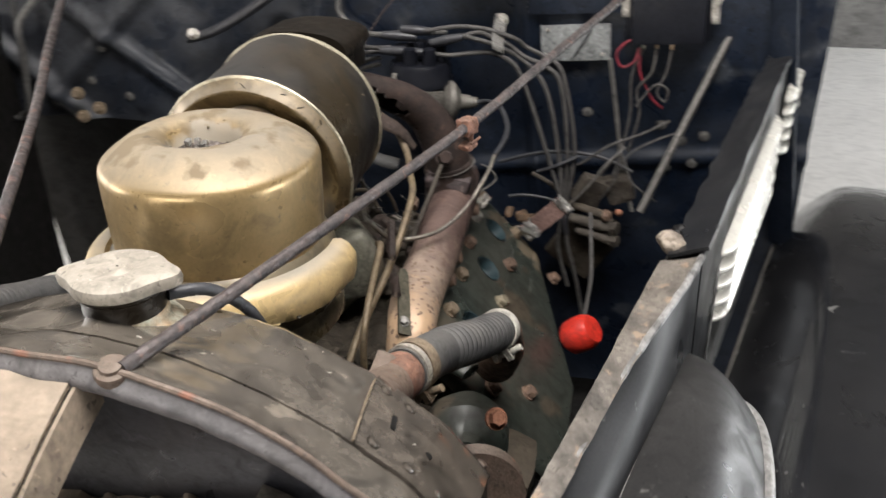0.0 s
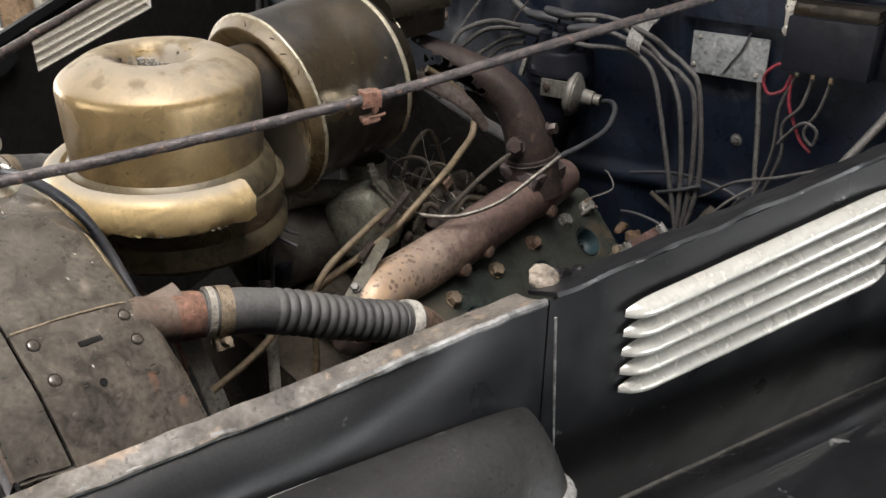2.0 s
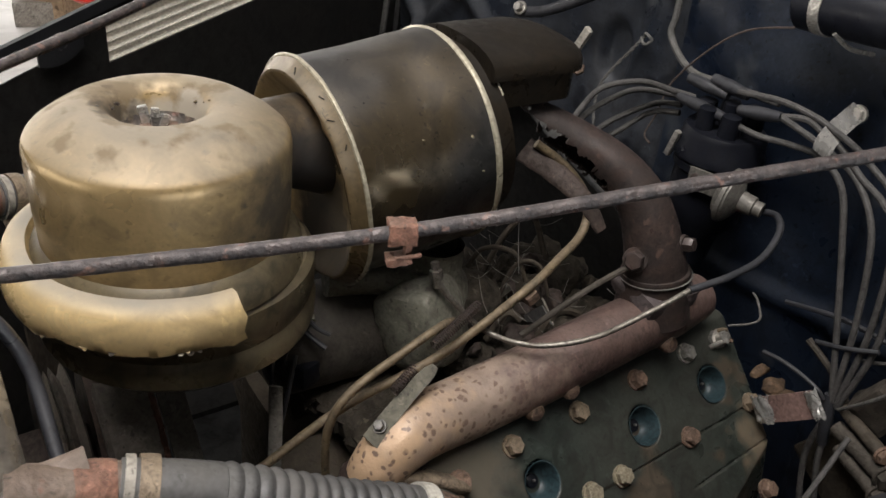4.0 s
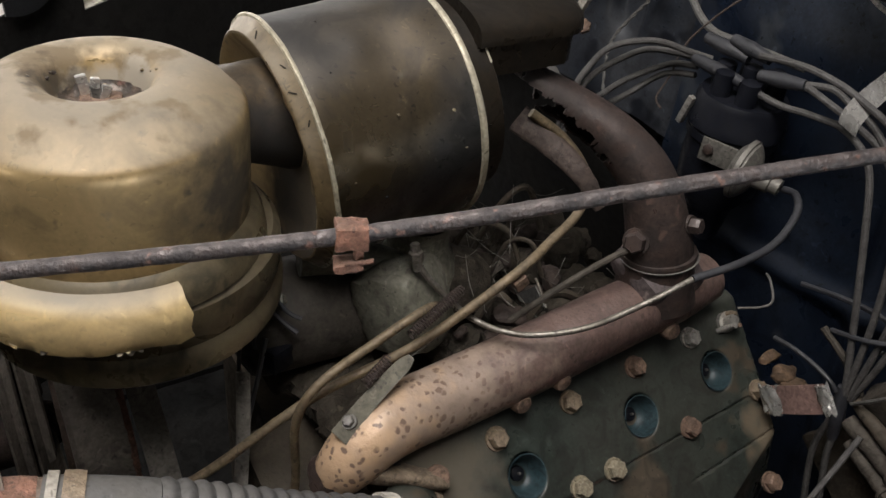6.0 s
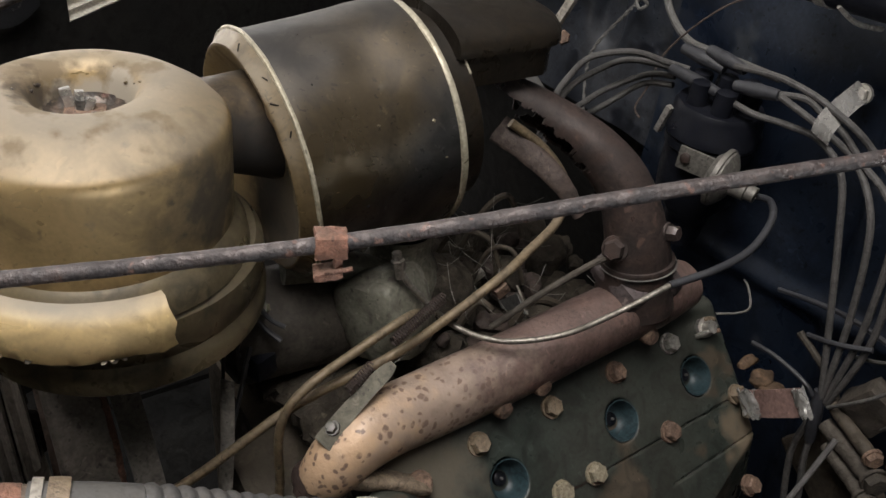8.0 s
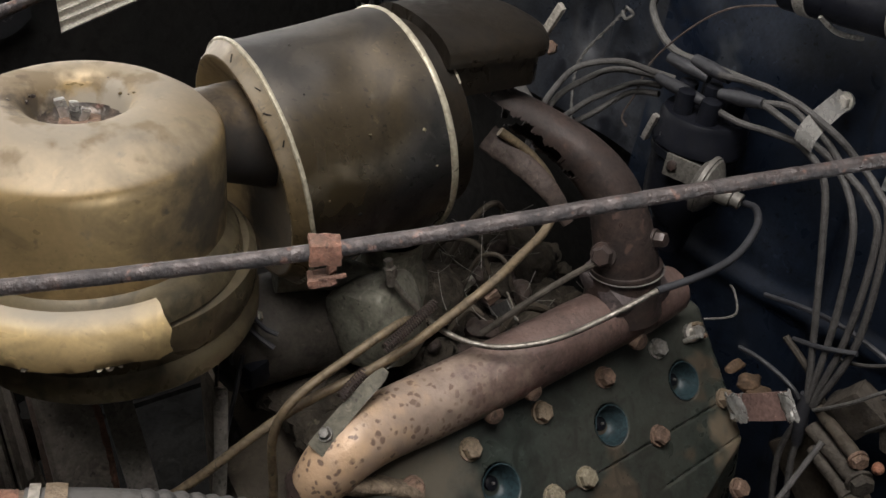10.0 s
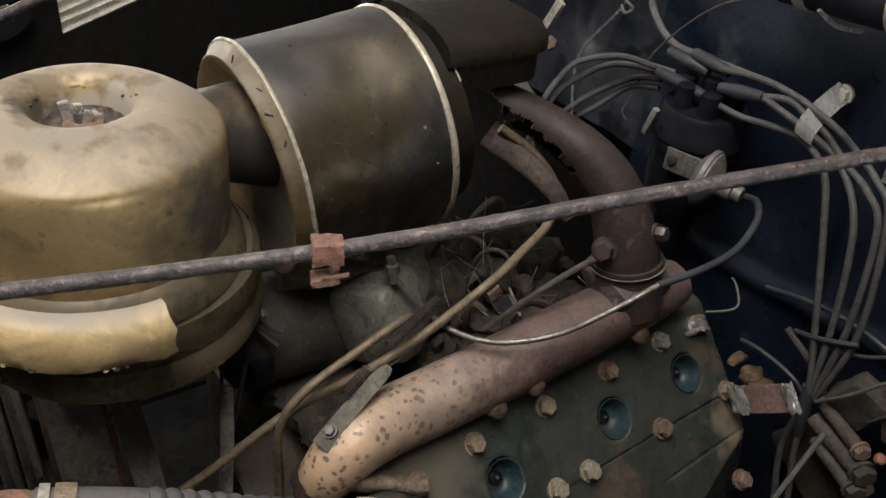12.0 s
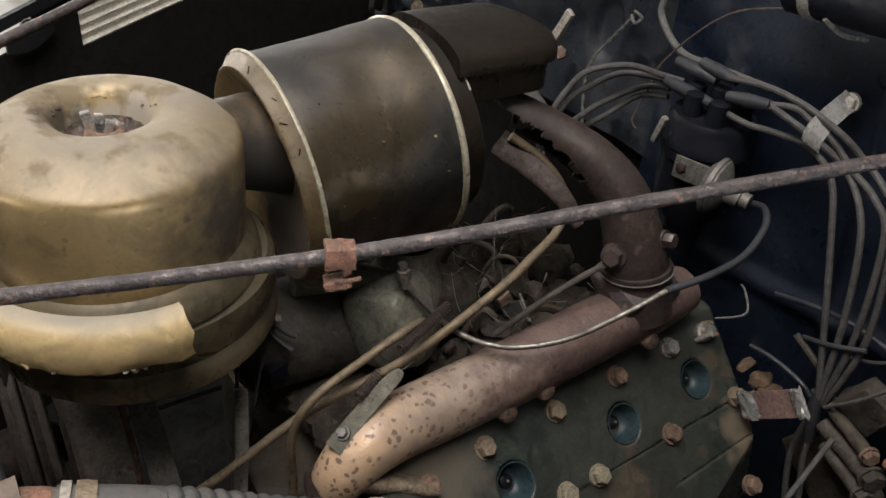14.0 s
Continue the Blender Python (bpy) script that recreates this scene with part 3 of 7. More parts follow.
def lumps(seed, count, lo, hi, r0, r1):
    """Caked, rounded castings and fittings heaped in a box."""
    bm = bmesh.new()
    rng = random.Random(seed)
    for k in range(count):
        ball = bmesh.ops.create_icosphere(bm, subdivisions=3, radius=1)["verts"]
        c = Vector([rng.uniform(lo[i], hi[i]) for i in range(3)])
        r = rng.uniform(r0, r1)
        m = Matrix.Rotation(rng.uniform(0, 6), 3, "Z") @ Matrix.Rotation(rng.uniform(-0.7, 0.7), 3, "X")
        sq = Vector((rng.uniform(0.6, 1.5), rng.uniform(0.6, 1.5), rng.uniform(0.5, 1.1)))
        for v in ball:
            p = v.co.copy()
            f = (max(abs(p.x), abs(p.y), abs(p.z))) ** -0.25 * (1 + 0.35 * noise.noise(p * 1.6 + c * 50))
            v.co = c + m @ Vector((p.x * sq.x, p.y * sq.y, p.z * sq.z)) * r * f
    return bm


CX = -0.345  # the car's centre line

# ---- the workshop ----
solo("floor", box((-0.3, 1.0, -0.05), (9, 10, 0.1)), CONCRETE, "pale worn concrete workshop floor", "floor", kind="structure")
solo("wall_north", box((-0.3, 6.05, 1.25), (9.2, 0.1, 2.5)), PLASTER, "pale plastered workshop wall", "wall", kind="structure")
bm = box((4.25, 1.0, 0.075), (0.1, 10, 0.15))
box((4.25, -0.225, 1.975), (0.1, 7.55, 1.05), bm=bm)
box((4.25, 4.5, 2.225), (0.1, 1.9, 0.55), bm=bm)
box((4.25, 5.725, 1.975), (0.1, 0.55, 1.05), bm=bm)
box((4.25, -2.4, 0.8), (0.1, 3.2, 1.3), bm=bm)
box((4.25, 3.175, 0.8), (0.1, 0.75, 1.3), bm=bm)
box((4.25, 5.725, 0.8), (0.1, 0.55, 1.3), bm=bm)
solo("wall_east", bm, PLASTER, "pale plastered workshop wall with two wide openings", "wall", kind="structure")
bm = box((-4.85, 1.0, 0.25), (0.1, 10, 0.5))
box((-4.85, 1.0, 2.425), (0.1, 10, 0.15), bm=bm)
box((-4.85, -2.6, 1.425), (0.1, 2.8, 1.85), bm=bm)
box((-4.85, 4.5, 1.425), (0.1, 3.0, 1.85), bm=bm)
solo("wall_west", bm, PLASTER, "pale plastered workshop wall with a wide window opening", "wall", kind="structure")
bm = box((-4.4, -4.05, 1.25), (0.8, 0.1, 2.5))
box((2.3, -4.05, 1.25), (3.8, 0.1, 2.5), bm=bm)
box((-1.8, -4.05, 2.4), (4.4, 0.1, 0.2), bm=bm)
solo("wall_south", bm, PLASTER, "pale plastered wall with a wide open doorway", "wall", kind="structure")
bm = bmesh.new()
for cx, cy, sx, sy in ((-0.3, 3.475, 9.2, 5.15), (-0.3, -2.05, 9.2, 4.1), (-2.725, 0.45, 4.35, 0.9), (2.475, 0.45, 3.65, 0.9)):
    box((cx, cy, 2.55), (sx, sy, 0.1), bm=bm)
solo("ceiling", bm, PLASTER, "pale workshop ceiling with a roof light", "ceiling", kind="structure")

# ---- firewall ----
fw = thing("firewall", (CX, 1.42, 0.5), "dark blue-black painted steel firewall, dusty and scuffed", "firewall", kind="structure")


def bump(d, w):
    return math.exp(-(d / w) ** 2)


def ramp(d, w):
    return 1 / (1 + math.exp(-max(-40, min(40, d / w))))


def firewall_y(x, z):
    y = 1.425 + 0.010 * noise.noise(Vector((x * 3, z * 3, 1))) + 0.002 * noise.noise(Vector((x * 14, z * 14, 4)))
    y -= 0.012 * bump(x + 0.115 + 0.10 * (z - 1), 0.012)
    y -= 0.010 * bump(z - 0.86 - 0.1 * x, 0.014) * (0.3 + 0.7 * ramp(x + 0.3, 0.03))
    y -= 0.035 * ramp(-0.66 - x + 0.4 * (z - 1.0), 0.02)
    far = ramp(-0.70 - x, 0.02)
    y -= 0.013 * bump((z - 1.014 - 0.92 * (x + 0.89)) * 0.74, 0.014) * far
    y -= 0.013 * bump((z - 1.076 + 0.73 * (x + 0.89)) * 0.8, 0.014) * far
    y -= 0.022 * bump((z - 0.966 + 0.88 * (x + 1.0)) * 0.75, 0.016) * ramp(-0.84 - x, 0.015)
    y += 0.014 * ramp(1 - math.hypot((x + 0.545) / 0.030, (z - 1.03) / 0.048), 0.08)
    y -= 0.010 * bump(x + 0.50 - 0.25 * (z - 1), 0.022) * ramp(z - 0.93, 0.02)
    y -= 0.007 * ramp(x + 0.088 + 0.10 * (z - 1), 0.004) * ramp(-0.03 - x, 0.004) * ramp(z - 1.02, 0.004)
    y += 0.006 * noise.noise(Vector((x * 6.5, z * 5.0, 9))) + 0.0025 * noise.noise(Vector((x * 22, z * 18, 3)))
    return y + 0.05 * max(0, 0.75 - z)


part("panel", sheet(lambda u, v: Vector((-0.43 + 0.76 * u, firewall_y(-0.43 + 0.76 * u, 0.4 + 1.05 * v), 0.4 + 1.05 * v)), 230, 290, 0.004), FIREWALL, fw)
part("panel", sheet(lambda u, v: Vector((-1.12 + 0.69 * u, firewall_y(-1.12 + 0.69 * u, 0.895 + 0.555 * v), 0.895 + 0.555 * v)), 200, 160, 0.004), FIREWALL_DUSTY, fw, "grey dusty side of the firewall")
# Black sheet set back below the flange, in place of deep shade.
part("footwell", sheet(lambda u, v: Vector((-1.12 + 0.70 * u, 1.50 + 0.01 * math.sin(9 * u) - 0.06 * v, 0.4 + 0.5 * v)), 20, 14, 0.004), BLACK_INSIDE, fw, "black sheet standing in for the shade below the flange")
part("floor_flange", roughen(tube([(-0.66, 1.375, 0.925), (-0.60, 1.37, 0.912), (-0.545, 1.36, 0.902), (-0.47, 1.355, 0.886), (-0.40, 1.355, 0.872), (-0.33, 1.36, 0.855)], 0.011, 12, 10, squash=0.5), 0.002, 50), PANEL_DUST, fw, "dusty folded floor flange")
part("access_plate", box((-0.05, 1.405, 1.145), (0.15, 0.006, 0.075), Matrix.Rotation(radians(-3), 3, "Y"), 0.002), FIREWALL, fw)
for x, z in ((0.10, 0.93), (0.135, 0.905), (0.155, 0.87), (0.115, 0.86), (0.17, 0.915), (-0.02, 0.945), (-0.86, 1.03), (-0.83, 0.94), (-0.90, 0.965)):
    part("rivet", hexagon((x, firewall_y(x, z) - 0.003, z), (0, -1, 0), 0.006, 0.005, 0.009), PLATE_DARK, fw)
part("flange_strip", sheet(lambda u, v: Vector((0.205 + 0.03 * v + 0.09 * (1 - u), 1.40 - 0.04 * v, 0.75 + 0.6 * u)), 20, 4, 0.003), FIREWALL, fw, "bent dusty edge strip")

wb = thing("cowl_bracket", (-0.90, 1.36, 0.88), "dusty grey pressed bracket bolted to the firewall", "bracket")
for x, z in ((-0.912, 0.950), (-0.910, 0.908), (-0.875, 0.925)):
    part("bracket_bolt", hexagon((x, 1.352, z), (0.2, -1, 0.2), 0.008, 0.009, 0.012), BOLT, wb)
part("post", box((-1.000, 1.345, 1.03), (0.010, 0.004, 0.25), Matrix.Rotation(radians(4), 3, "Y"), 0.001), PANEL_DUST, wb)
part("hook", tube([(-1.008, 1.345, 0.915), (-1.012, 1.343, 0.905), (-1.03, 1.343, 0.901), (-1.06, 1.343, 0.899)], 0.005, 8), PANEL_DUST, wb)

# ---- hood side ----
PDIR = Vector((0.255, 0.967, 0))
PN = Vector((0.967, -0.255, 0))


def on_panel(s, z, out=0.0):
    """s metres along the hood side from its front end, at height z, out metres outside it."""
    p = Vector((0.150, 0.862, 0)) + PDIR * (s - 0.37) + PN * out
    return Vector((p.x, p.y, z))


def top_of(s):
    return 1.006 + 0.052 * min(1, max(0, (s - 0.1) / 0.65))


hs = thing("louvered_body_panel", (0.13, 0.80, 0.75), "black painted hood side with ivory louver trim", "car panel", "hood sides")


def flush(s):
    """0 where the front part's top edge rolls inward, 1 where it meets the rear part."""
    f = min(1, max(0, (s - 0.08) / 0.20))
    return f * f * (3 - 2 * f)


def rail_top(s):
    return 0.9745 + 0.065 * s + 0.026 * flush(s)


def side(s0, s1, base):
    def f(u, v):
        s = s0 + (s1 - s0) * u
        low = s < 0.288
        top = rail_top(s) - 0.001 if low else top_of(s)
        roll = (0.030 - 0.02 * s) * (1 - flush(s)) if low else 0.0
        return on_panel(s, 0.66 + (top - 0.66) * v, base - 0.003 * math.cos(v * 6) - 0.012 * (1 - v) ** 2 - roll * v ** 20)
    return sheet(f, 24, 26, -0.003)


part("front_panel", side(-0.12, 0.2876, -0.0125), BLACK, hs)
part("rear_panel", side(0.2884, 1.0, -0.0115), BLACK, hs)


def rail_height(s, w):
    inner, outer = 0.982 + 0.081 * s, rail_top(s)
    return inner + (outer - inner) * w ** 1.3 + 0.0012 * noise.noise(Vector((s * 45, w * 2.5, 3)))


def rail_out(s):
    return -0.0435 + 0.02 * s + 0.0245 * flush(s)


def rail_in(s):
    return -0.058 + 0.023 * s


part("top_rail", sheet(lambda u, v: on_panel(-0.12 + 0.405 * u, rail_height(-0.12 + 0.405 * u, v), rail_in(-0.12 + 0.405 * u) * (1 - v) + rail_out(-0.12 + 0.405 * u) * v), 110, 6, -0.004), RAIL, hs, "chipped black rail with rust and bare metal")
part("rail_edge", tube([on_panel(-0.12 + 0.405 * k / 40, rail_height(-0.12 + 0.405 * k / 40, 1) + 0.002, rail_out(-0.12 + 0.405 * k / 40) - 0.002 + 0.001 * noise.noise(Vector((k * 0.9, 0, 0)))) for k in range(41)], 0.0034, 8, 2), RAIL_EDGE, hs, "pale worn metal edge")
part("rail_lip", sheet(lambda u, v: on_panel(-0.12 + 0.405 * u, rail_height(-0.12 + 0.405 * u, 0) - 0.018 * v, rail_in(-0.12 + 0.405 * u) - 0.0005 - 0.002 * v), 60, 3, 0.002), RAIL, hs)
rng = random.Random(21)
for k in range(20):
    sk = -0.10 + 0.375 * k / 20 + rng.uniform(-0.008, 0.008)
    flake = bmesh.new()
    bmesh.ops.create_icosphere(flake, subdivisions=2, radius=1)
    size = rng.uniform(0.0012, 0.0034)
    at = on_panel(sk, rail_height(sk, 0.4) + 0.001, rail_in(sk) + rng.choice((0.003, 0.005, 0.009)))
    for v in flake.verts:
        v.co = at + Vector((v.co.x * size * 1.0, v.co.y * size * 2.4, v.co.z * size * 0.45)) * (1 + 0.9 * noise.noise(v.co * 1.7 + Vector((k, 0, 0))))
    part("rust_flake", flake, (BUMP, DUSTY, BOLT_RUST)[k % 3], hs, "curled flake of rust and old paint")
part("rear_rail", sheet(lambda u, v: on_panel(0.292 + 0.7 * u, top_of(0.292 + 0.7 * u) + 0.004 - 0.016 * (1 - v) + 0.004 * noise.noise(Vector((u * 14, v * 2, 8))), -0.046 + 0.0355 * v + 0.005 * (1 - v) * noise.noise(Vector((u * 22, 3, 8)))), 80, 6, -0.004), BLACK, hs, "dusty black inner ledge")
part("ledge_edge", tube([on_panel(0.30 + 0.65 * k / 60, top_of(0.30 + 0.65 * k / 60) + 0.0045 + 0.0012 * noise.noise(Vector((k * 0.8, 1, 3))), -0.0125 + 0.0018 * noise.noise(Vector((k * 0.6, 5, 1)))) for k in range(61)], 0.0012, 6, 2), RAIL_EDGE, hs, "pale worn edge of the ledge")


def louver_bank(parent, s0, length, count, z_top):
    for k in range(count):
        z0, sk, ln = z_top - 0.0205 * k, s0 + 0.0015 * k, length + 0.005 * k

        def blade(u, v, z0=z0, sk=sk, ln=ln, k=k):
            taper = min(1, u * 16, (1 - u) * 10) ** 0.5
            prof = math.sin(math.pi * min(1, 0.08 + v * 0.92)) ** 0.6
            return on_panel(sk + ln * u, z0 + 0.002 + (0.030 - 0.0045 * k) * u + (v - 0.5) * 0.0145 * (0.3 + 0.7 * taper), -0.0085 + 0.0130 * taper * prof)
        part("louver", sheet(blade, 40, 8, 0.0015), LOUVER, parent, "ivory louver blade")


louver_bank(hs, 0.368, 0.375, 5, 0.985)
louver_bank(hs, 0.850, 0.18, 5, 1.008)
knob = bmesh.new()
bmesh.ops.create_icosphere(knob, subdivisions=4, radius=0.0108)
for v in knob.verts:
    v.co *= 1 + 0.55 * noise.noise(v.co * 75) + 0.12 * noise.noise(v.co * 260)
    v.co = Vector((v.co.x * 1.25, v.co.y * 1.1, v.co.z * 0.95)) + Vector((0.086, 0.815, 1.0185))
part("bump_stop", knob, BUMP, hs, "pale crusted rubber bump stop")
part("seam_line", tube([on_panel(0.2815 + 0.0015 * k + 0.0006 * noise.noise(Vector((k, 2, 0))), top_of(0.2885) - 0.004 - 0.150 * k / 10, 0.0012) for k in range(11)], 0.0011, 6, 2), RAIL_EDGE, hs, "pale chipped panel seam")
for f, r in ((0.0, 0.010), (0.35, 0.009)):
    part("bump_pad", lumps(int(190 + 10 * f), 1, (0.093 + 0.012 * f, 0.838 + 0.040 * f, 1.0095), (0.093 + 0.012 * f, 0.838 + 0.040 * f, 1.0095), r, r), BLACK_DUSTY, hs, "dark rubber pad behind the stop")
# Unseen black apron, added to keep the bay dark below the rail.
part("inner_apron", sheet(lambda u, v: on_panel(-0.12 + 1.1 * u, 0.955 + 0.03 * u - 0.57 * v, -0.063 - 0.05 * v), 20, 10, 0.003), BLACK_INSIDE, hs)

# Unseen black sheet, added to hide the bright floor below the engine.
solo("splash_pan", box((-0.35, 0.95, 0.34), (1.3, 1.35, 0.01)), BLACK_INSIDE, "matt black sheet added under the engine to keep the bay dark", "splash pan", kind="structure")

# ---- other hood side, seen from inside ----
LDIR, LN = Vector((-0.357, 0.934, 0)), Vector((0.934, 0.357, 0))


def on_left(s, z, inward=0.0):
    p = Vector((-0.8438, 0.8079, 0)) + LDIR * s + LN * inward
    return Vector((p.x, p.y, z))


def sill(s, up=0.0):
    return 0.981 + 0.158 * s + up


def crest(s):
    return 1.061 + 0.25 * s


lh = thing("louvered_body_panel", (-0.83, 0.81, 0.7), "matt black inside of a louvered hood side", "car panel", "hood sides")
for s0, s1, low, high in (
        (-0.5, -0.06, lambda s: 0.45, lambda s: crest(s) - 0.038),
        (-0.06, 0.0, lambda s: 0.45, crest),
        (0.0, 0.268, lambda s: 0.45, sill),
        (0.0, 0.268, lambda s: sill(s, 0.064), crest),
        (0.268, 0.426, lambda s: 0.45, crest),
        (0.426, 0.64, lambda s: 0.45, sill),
        (0.426, 0.64, lambda s: sill(s, 0.064), crest)):
    part("panel", sheet(lambda u, v: on_left(s0 + (s1 - s0) * u, low(s0 + (s1 - s0) * u) * (1 - v) + high(s0 + (s1 - s0) * u) * v), 6, 6, 0.003), BLACK_INSIDE, lh)
for s0, s1 in ((0.0, 0.268), (0.426, 0.64)):
    for k in range(5):
        part("louver", sheet(lambda u, v: on_left(s0 + (s1 - s0) * u, sill(s0 + (s1 - s0) * u, 0.001 + 0.0126 * k + 0.0062 * v), -0.012 * v), 10, 3, 0.0012), LOUVER_IN, lh, "ivory louver blade")
part("rail", sheet(lambda u, v: on_left(-0.5 + 1.0 * u, crest(-0.5 + 1.0 * u) - 0.006 + 0.014 * v, 0.006), 20, 3, 0.008), BLACK, lh, "black top rail")
latch = part("latch_plate", sheet(lambda u, v: on_left(-0.105 + 0.062 * u, crest(-0.105 + 0.062 * u) - 0.010 - (0.022 + 0.010 * math.sin(3 * u)) * v, 0.016), 8, 4, 0.003), BLACK, lh, "black latch plate")
part("latch_ring", lathe([(0.006, 0.0), (0.008, 0.002), (0.0105, 0.002), (0.011, 0.0)], on_left(-0.074, 1.028, 0.017), LN, seg=24), STRUT, latch, "worn metal ring")
# Unseen black shelf, added to darken the gap along this hood side.
part("inner_apron", box((-0.86, 0.95, 0.45), (0.3, 1.1, 0.01)), BLACK_INSIDE, lh)

# ---- fender and headlamp pod ----
def fender_surface(u, v):
    y = -0.15 + 2.3 * v
    x0 = 0.150 + 0.2637 * (y - 0.862) + 0.010
    x = x0 + 0.60 * u
    w = 0.60 * u
    crown = math.sin(math.pi / 2 * w / 0.11) if w < 0.11 else 1 - ((w - 0.11) / 0.29) ** 2
    z = 0.775 - 0.065 * (y - 0.9) + 0.085 * max(crown, -1.5 - 0.8 * (w - 0.4))
    z += -0.30 * max(0, y - 1.25) ** 1.7 - 0.7 * max(0, 0.45 - y) ** 2
    return Vector((x, y, z))


fd = thing("fender", (0.35, 0.9, 0.6), "glossy black painted front fender with dust specks", "fender")
part("skin", sheet(fender_surface, 150, 160, -0.003), FENDER_BLACK, fd)
part("welting", tube([fender_surface(0.0, k / 12) + Vector((0.002, 0, 0.004)) for k in range(2, 12)], 0.0045, 8, 6), STRUT, fd, "dusty fender welting")

pod = thing("headlamp_pod", (0.13, 0.6, 0.75), "dark dusty streamlined headlamp pod with dull trim", "headlamp")


def pod_edge(a):
    """Plan of the pod's rim: from the hood side round its tail to the front."""
    y = 0.30 + 0.47 * math.sin(a) ** 0.8
    k = math.cos(a)
    inner = 0.130 + 0.263 * (y - 0.862)
    return y, inner, inner + 0.022 + 0.076 * max(0, k) ** 0.45 * (1 + 0.25 * max(0, k))


def pod_top(u, v):
    y, inner, outer = pod_edge(math.pi / 2 * (1 - v))
    x = inner + 0.001 + (outer - inner) * u
    return Vector((x, y, 0.932 - 0.05 * u ** 2.2 - 0.012 * (1 - v) ** 3 + 0.012 * math.sin(math.pi * u) * v))


part("shell", sheet(pod_top, 24, 40, -0.003), SHELL, pod)
part("trim", tube([pod_top(1, k / 16) + Vector((0.001, 0, 0)) for k in range(17)], 0.0075, 10, 6), TRIM, pod, "dull grey edge trim")
part("side", sheet(lambda u, v: pod_top(1, u) + Vector((0.006 * math.sin(v * 3), 0, -0.14 * v)), 40, 8, 0.003), SHELL, pod)
part("crease", tube([pod_top(0.03, 0.04 + k / 13) + Vector((0, 0, 0.001)) for k in range(13)], 0.0022, 6, 5), TRIM, pod)

# ---- radiator top tank ----
rad = thing("radiator_tank", (CX, 0.5, 0.55), "grey-black radiator top tank, dusty with rust streaks", "radiator")


def tank_z(x):
    d = abs(x + 0.318)
    return 1.052 - 0.050 * (d / 0.18) ** 2 if d < 0.18 else 1.002 - 0.78 * (d - 0.18) - 1.2 * max(0, d - 0.23) ** 1.3


def tank_point(x, y):
    z = tank_z(x) + 0.30 * (0.578 - y)
    z += 0.008 * noise.noise(Vector((x * 24, y * 30, 2))) * bump(x + 0.36, 0.09)
    z += 0.0036 * noise.noise(Vector((x * 12, y * 18, 7)))
    z += 0.0012 * noise.noise(Vector((x * 60, y * 60, 5)))
    z -= 0.010 * max(0, (y - 0.566) / 0.012) ** 2
    return Vector((x, y, z))


def tank_strip(x0, x1, y0, y1, nu, nv, drop=0.0):
    return sheet(lambda u, v: tank_point(x0 + (x1 - x0) * u, y0 + (y1 - y0) * v) - Vector((0, 0, drop)), nu, nv, -0.003)


part("crown", tank_strip(-0.5121, -0.1239, 0.4715, 0.578, 90, 24), TANK, rad)
part("end_plate", sheet(lambda u, v: tank_point(-0.122 - 0.014 * v + (0.072 + 0.014 * v) * u, 0.4715 + 0.1065 * v) + Vector((0, 0, 0.0025)), 24, 24, -0.003), TANK_RUST, rad, "rusty riveted end plate")
part("end_plate", tank_strip(-0.568, -0.512, 0.4715, 0.578, 20, 24, -0.0025), TANK_RUST, rad, "rusty riveted end plate")
part("front_band", tank_strip(-0.565, -0.053, 0.434, 0.4693, 80, 8, 0.0006), TANK, rad)
part("front_lip", sheet(lambda u, v: tank_point(-0.565 + 0.512 * u, 0.434) + Vector((0, -0.001 - 0.0075 * math.sin(2.6 * v) + 0.004 * v, -0.001 - 0.021 * v)), 60, 9, 0.003), TANK_LIP, rad, "blue-grey rolled front lip")
part("lip_bead", tube([tank_point(-0.565 + 0.512 * k / 24, 0.4335) + Vector((0, 0, 0.0005 + 0.001 * noise.noise(Vector((k * 0.7, 1, 1))))) for k in range(25)], 0.0022, 8, 4), INLET, rad, "dusty brown upper edge")
part("rear_wall", sheet(lambda u, v: tank_point(-0.566 + 0.514 * u, 0.577) + Vector((0, 0, -0.004 - 0.35 * (1 - v))), 40, 6, 0.003), TANK, rad)
part("side_wall", sheet(lambda u, v: Vector((-0.0525 - 0.004 * v, 0.436 + 0.14 * u, tank_point(-0.052, 0.436 + 0.14 * u).z - 0.3 * v)), 12, 8, 0.003), TANK, rad)
part("side_wall", sheet(lambda u, v: Vector((-0.5655 + 0.004 * v, 0.436 + 0.14 * u, tank_point(-0.565, 0.436 + 0.14 * u).z - 0.3 * v)), 12, 8, 0.003), TANK, rad)
part("core", box((CX + 0.025, 0.525, 0.62), (0.46, 0.08, 0.62)), BLACK_INSIDE, rad)
for z, slope, y0, x0, x1, deep in ((0.956, 0.22, 0.462, -0.56, -0.12, 0.022), (0.966, 0.30, 0.428, -0.56, -0.14, 0.05)):
    part("core_bar", sheet(lambda u, v: Vector((x0 + (x1 - x0) * u, y0 - deep * v, z + slope * (x0 + (x1 - x0) * u + 0.28) * (1 if x0 + (x1 - x0) * u > -0.32 else 0.3) - 0.010 * v * v + 0.004 * noise.noise(Vector((u * 14, v * 2, z))))), 60, 5, -0.004), DUSTY, rad, "dusty beige core frame bar")
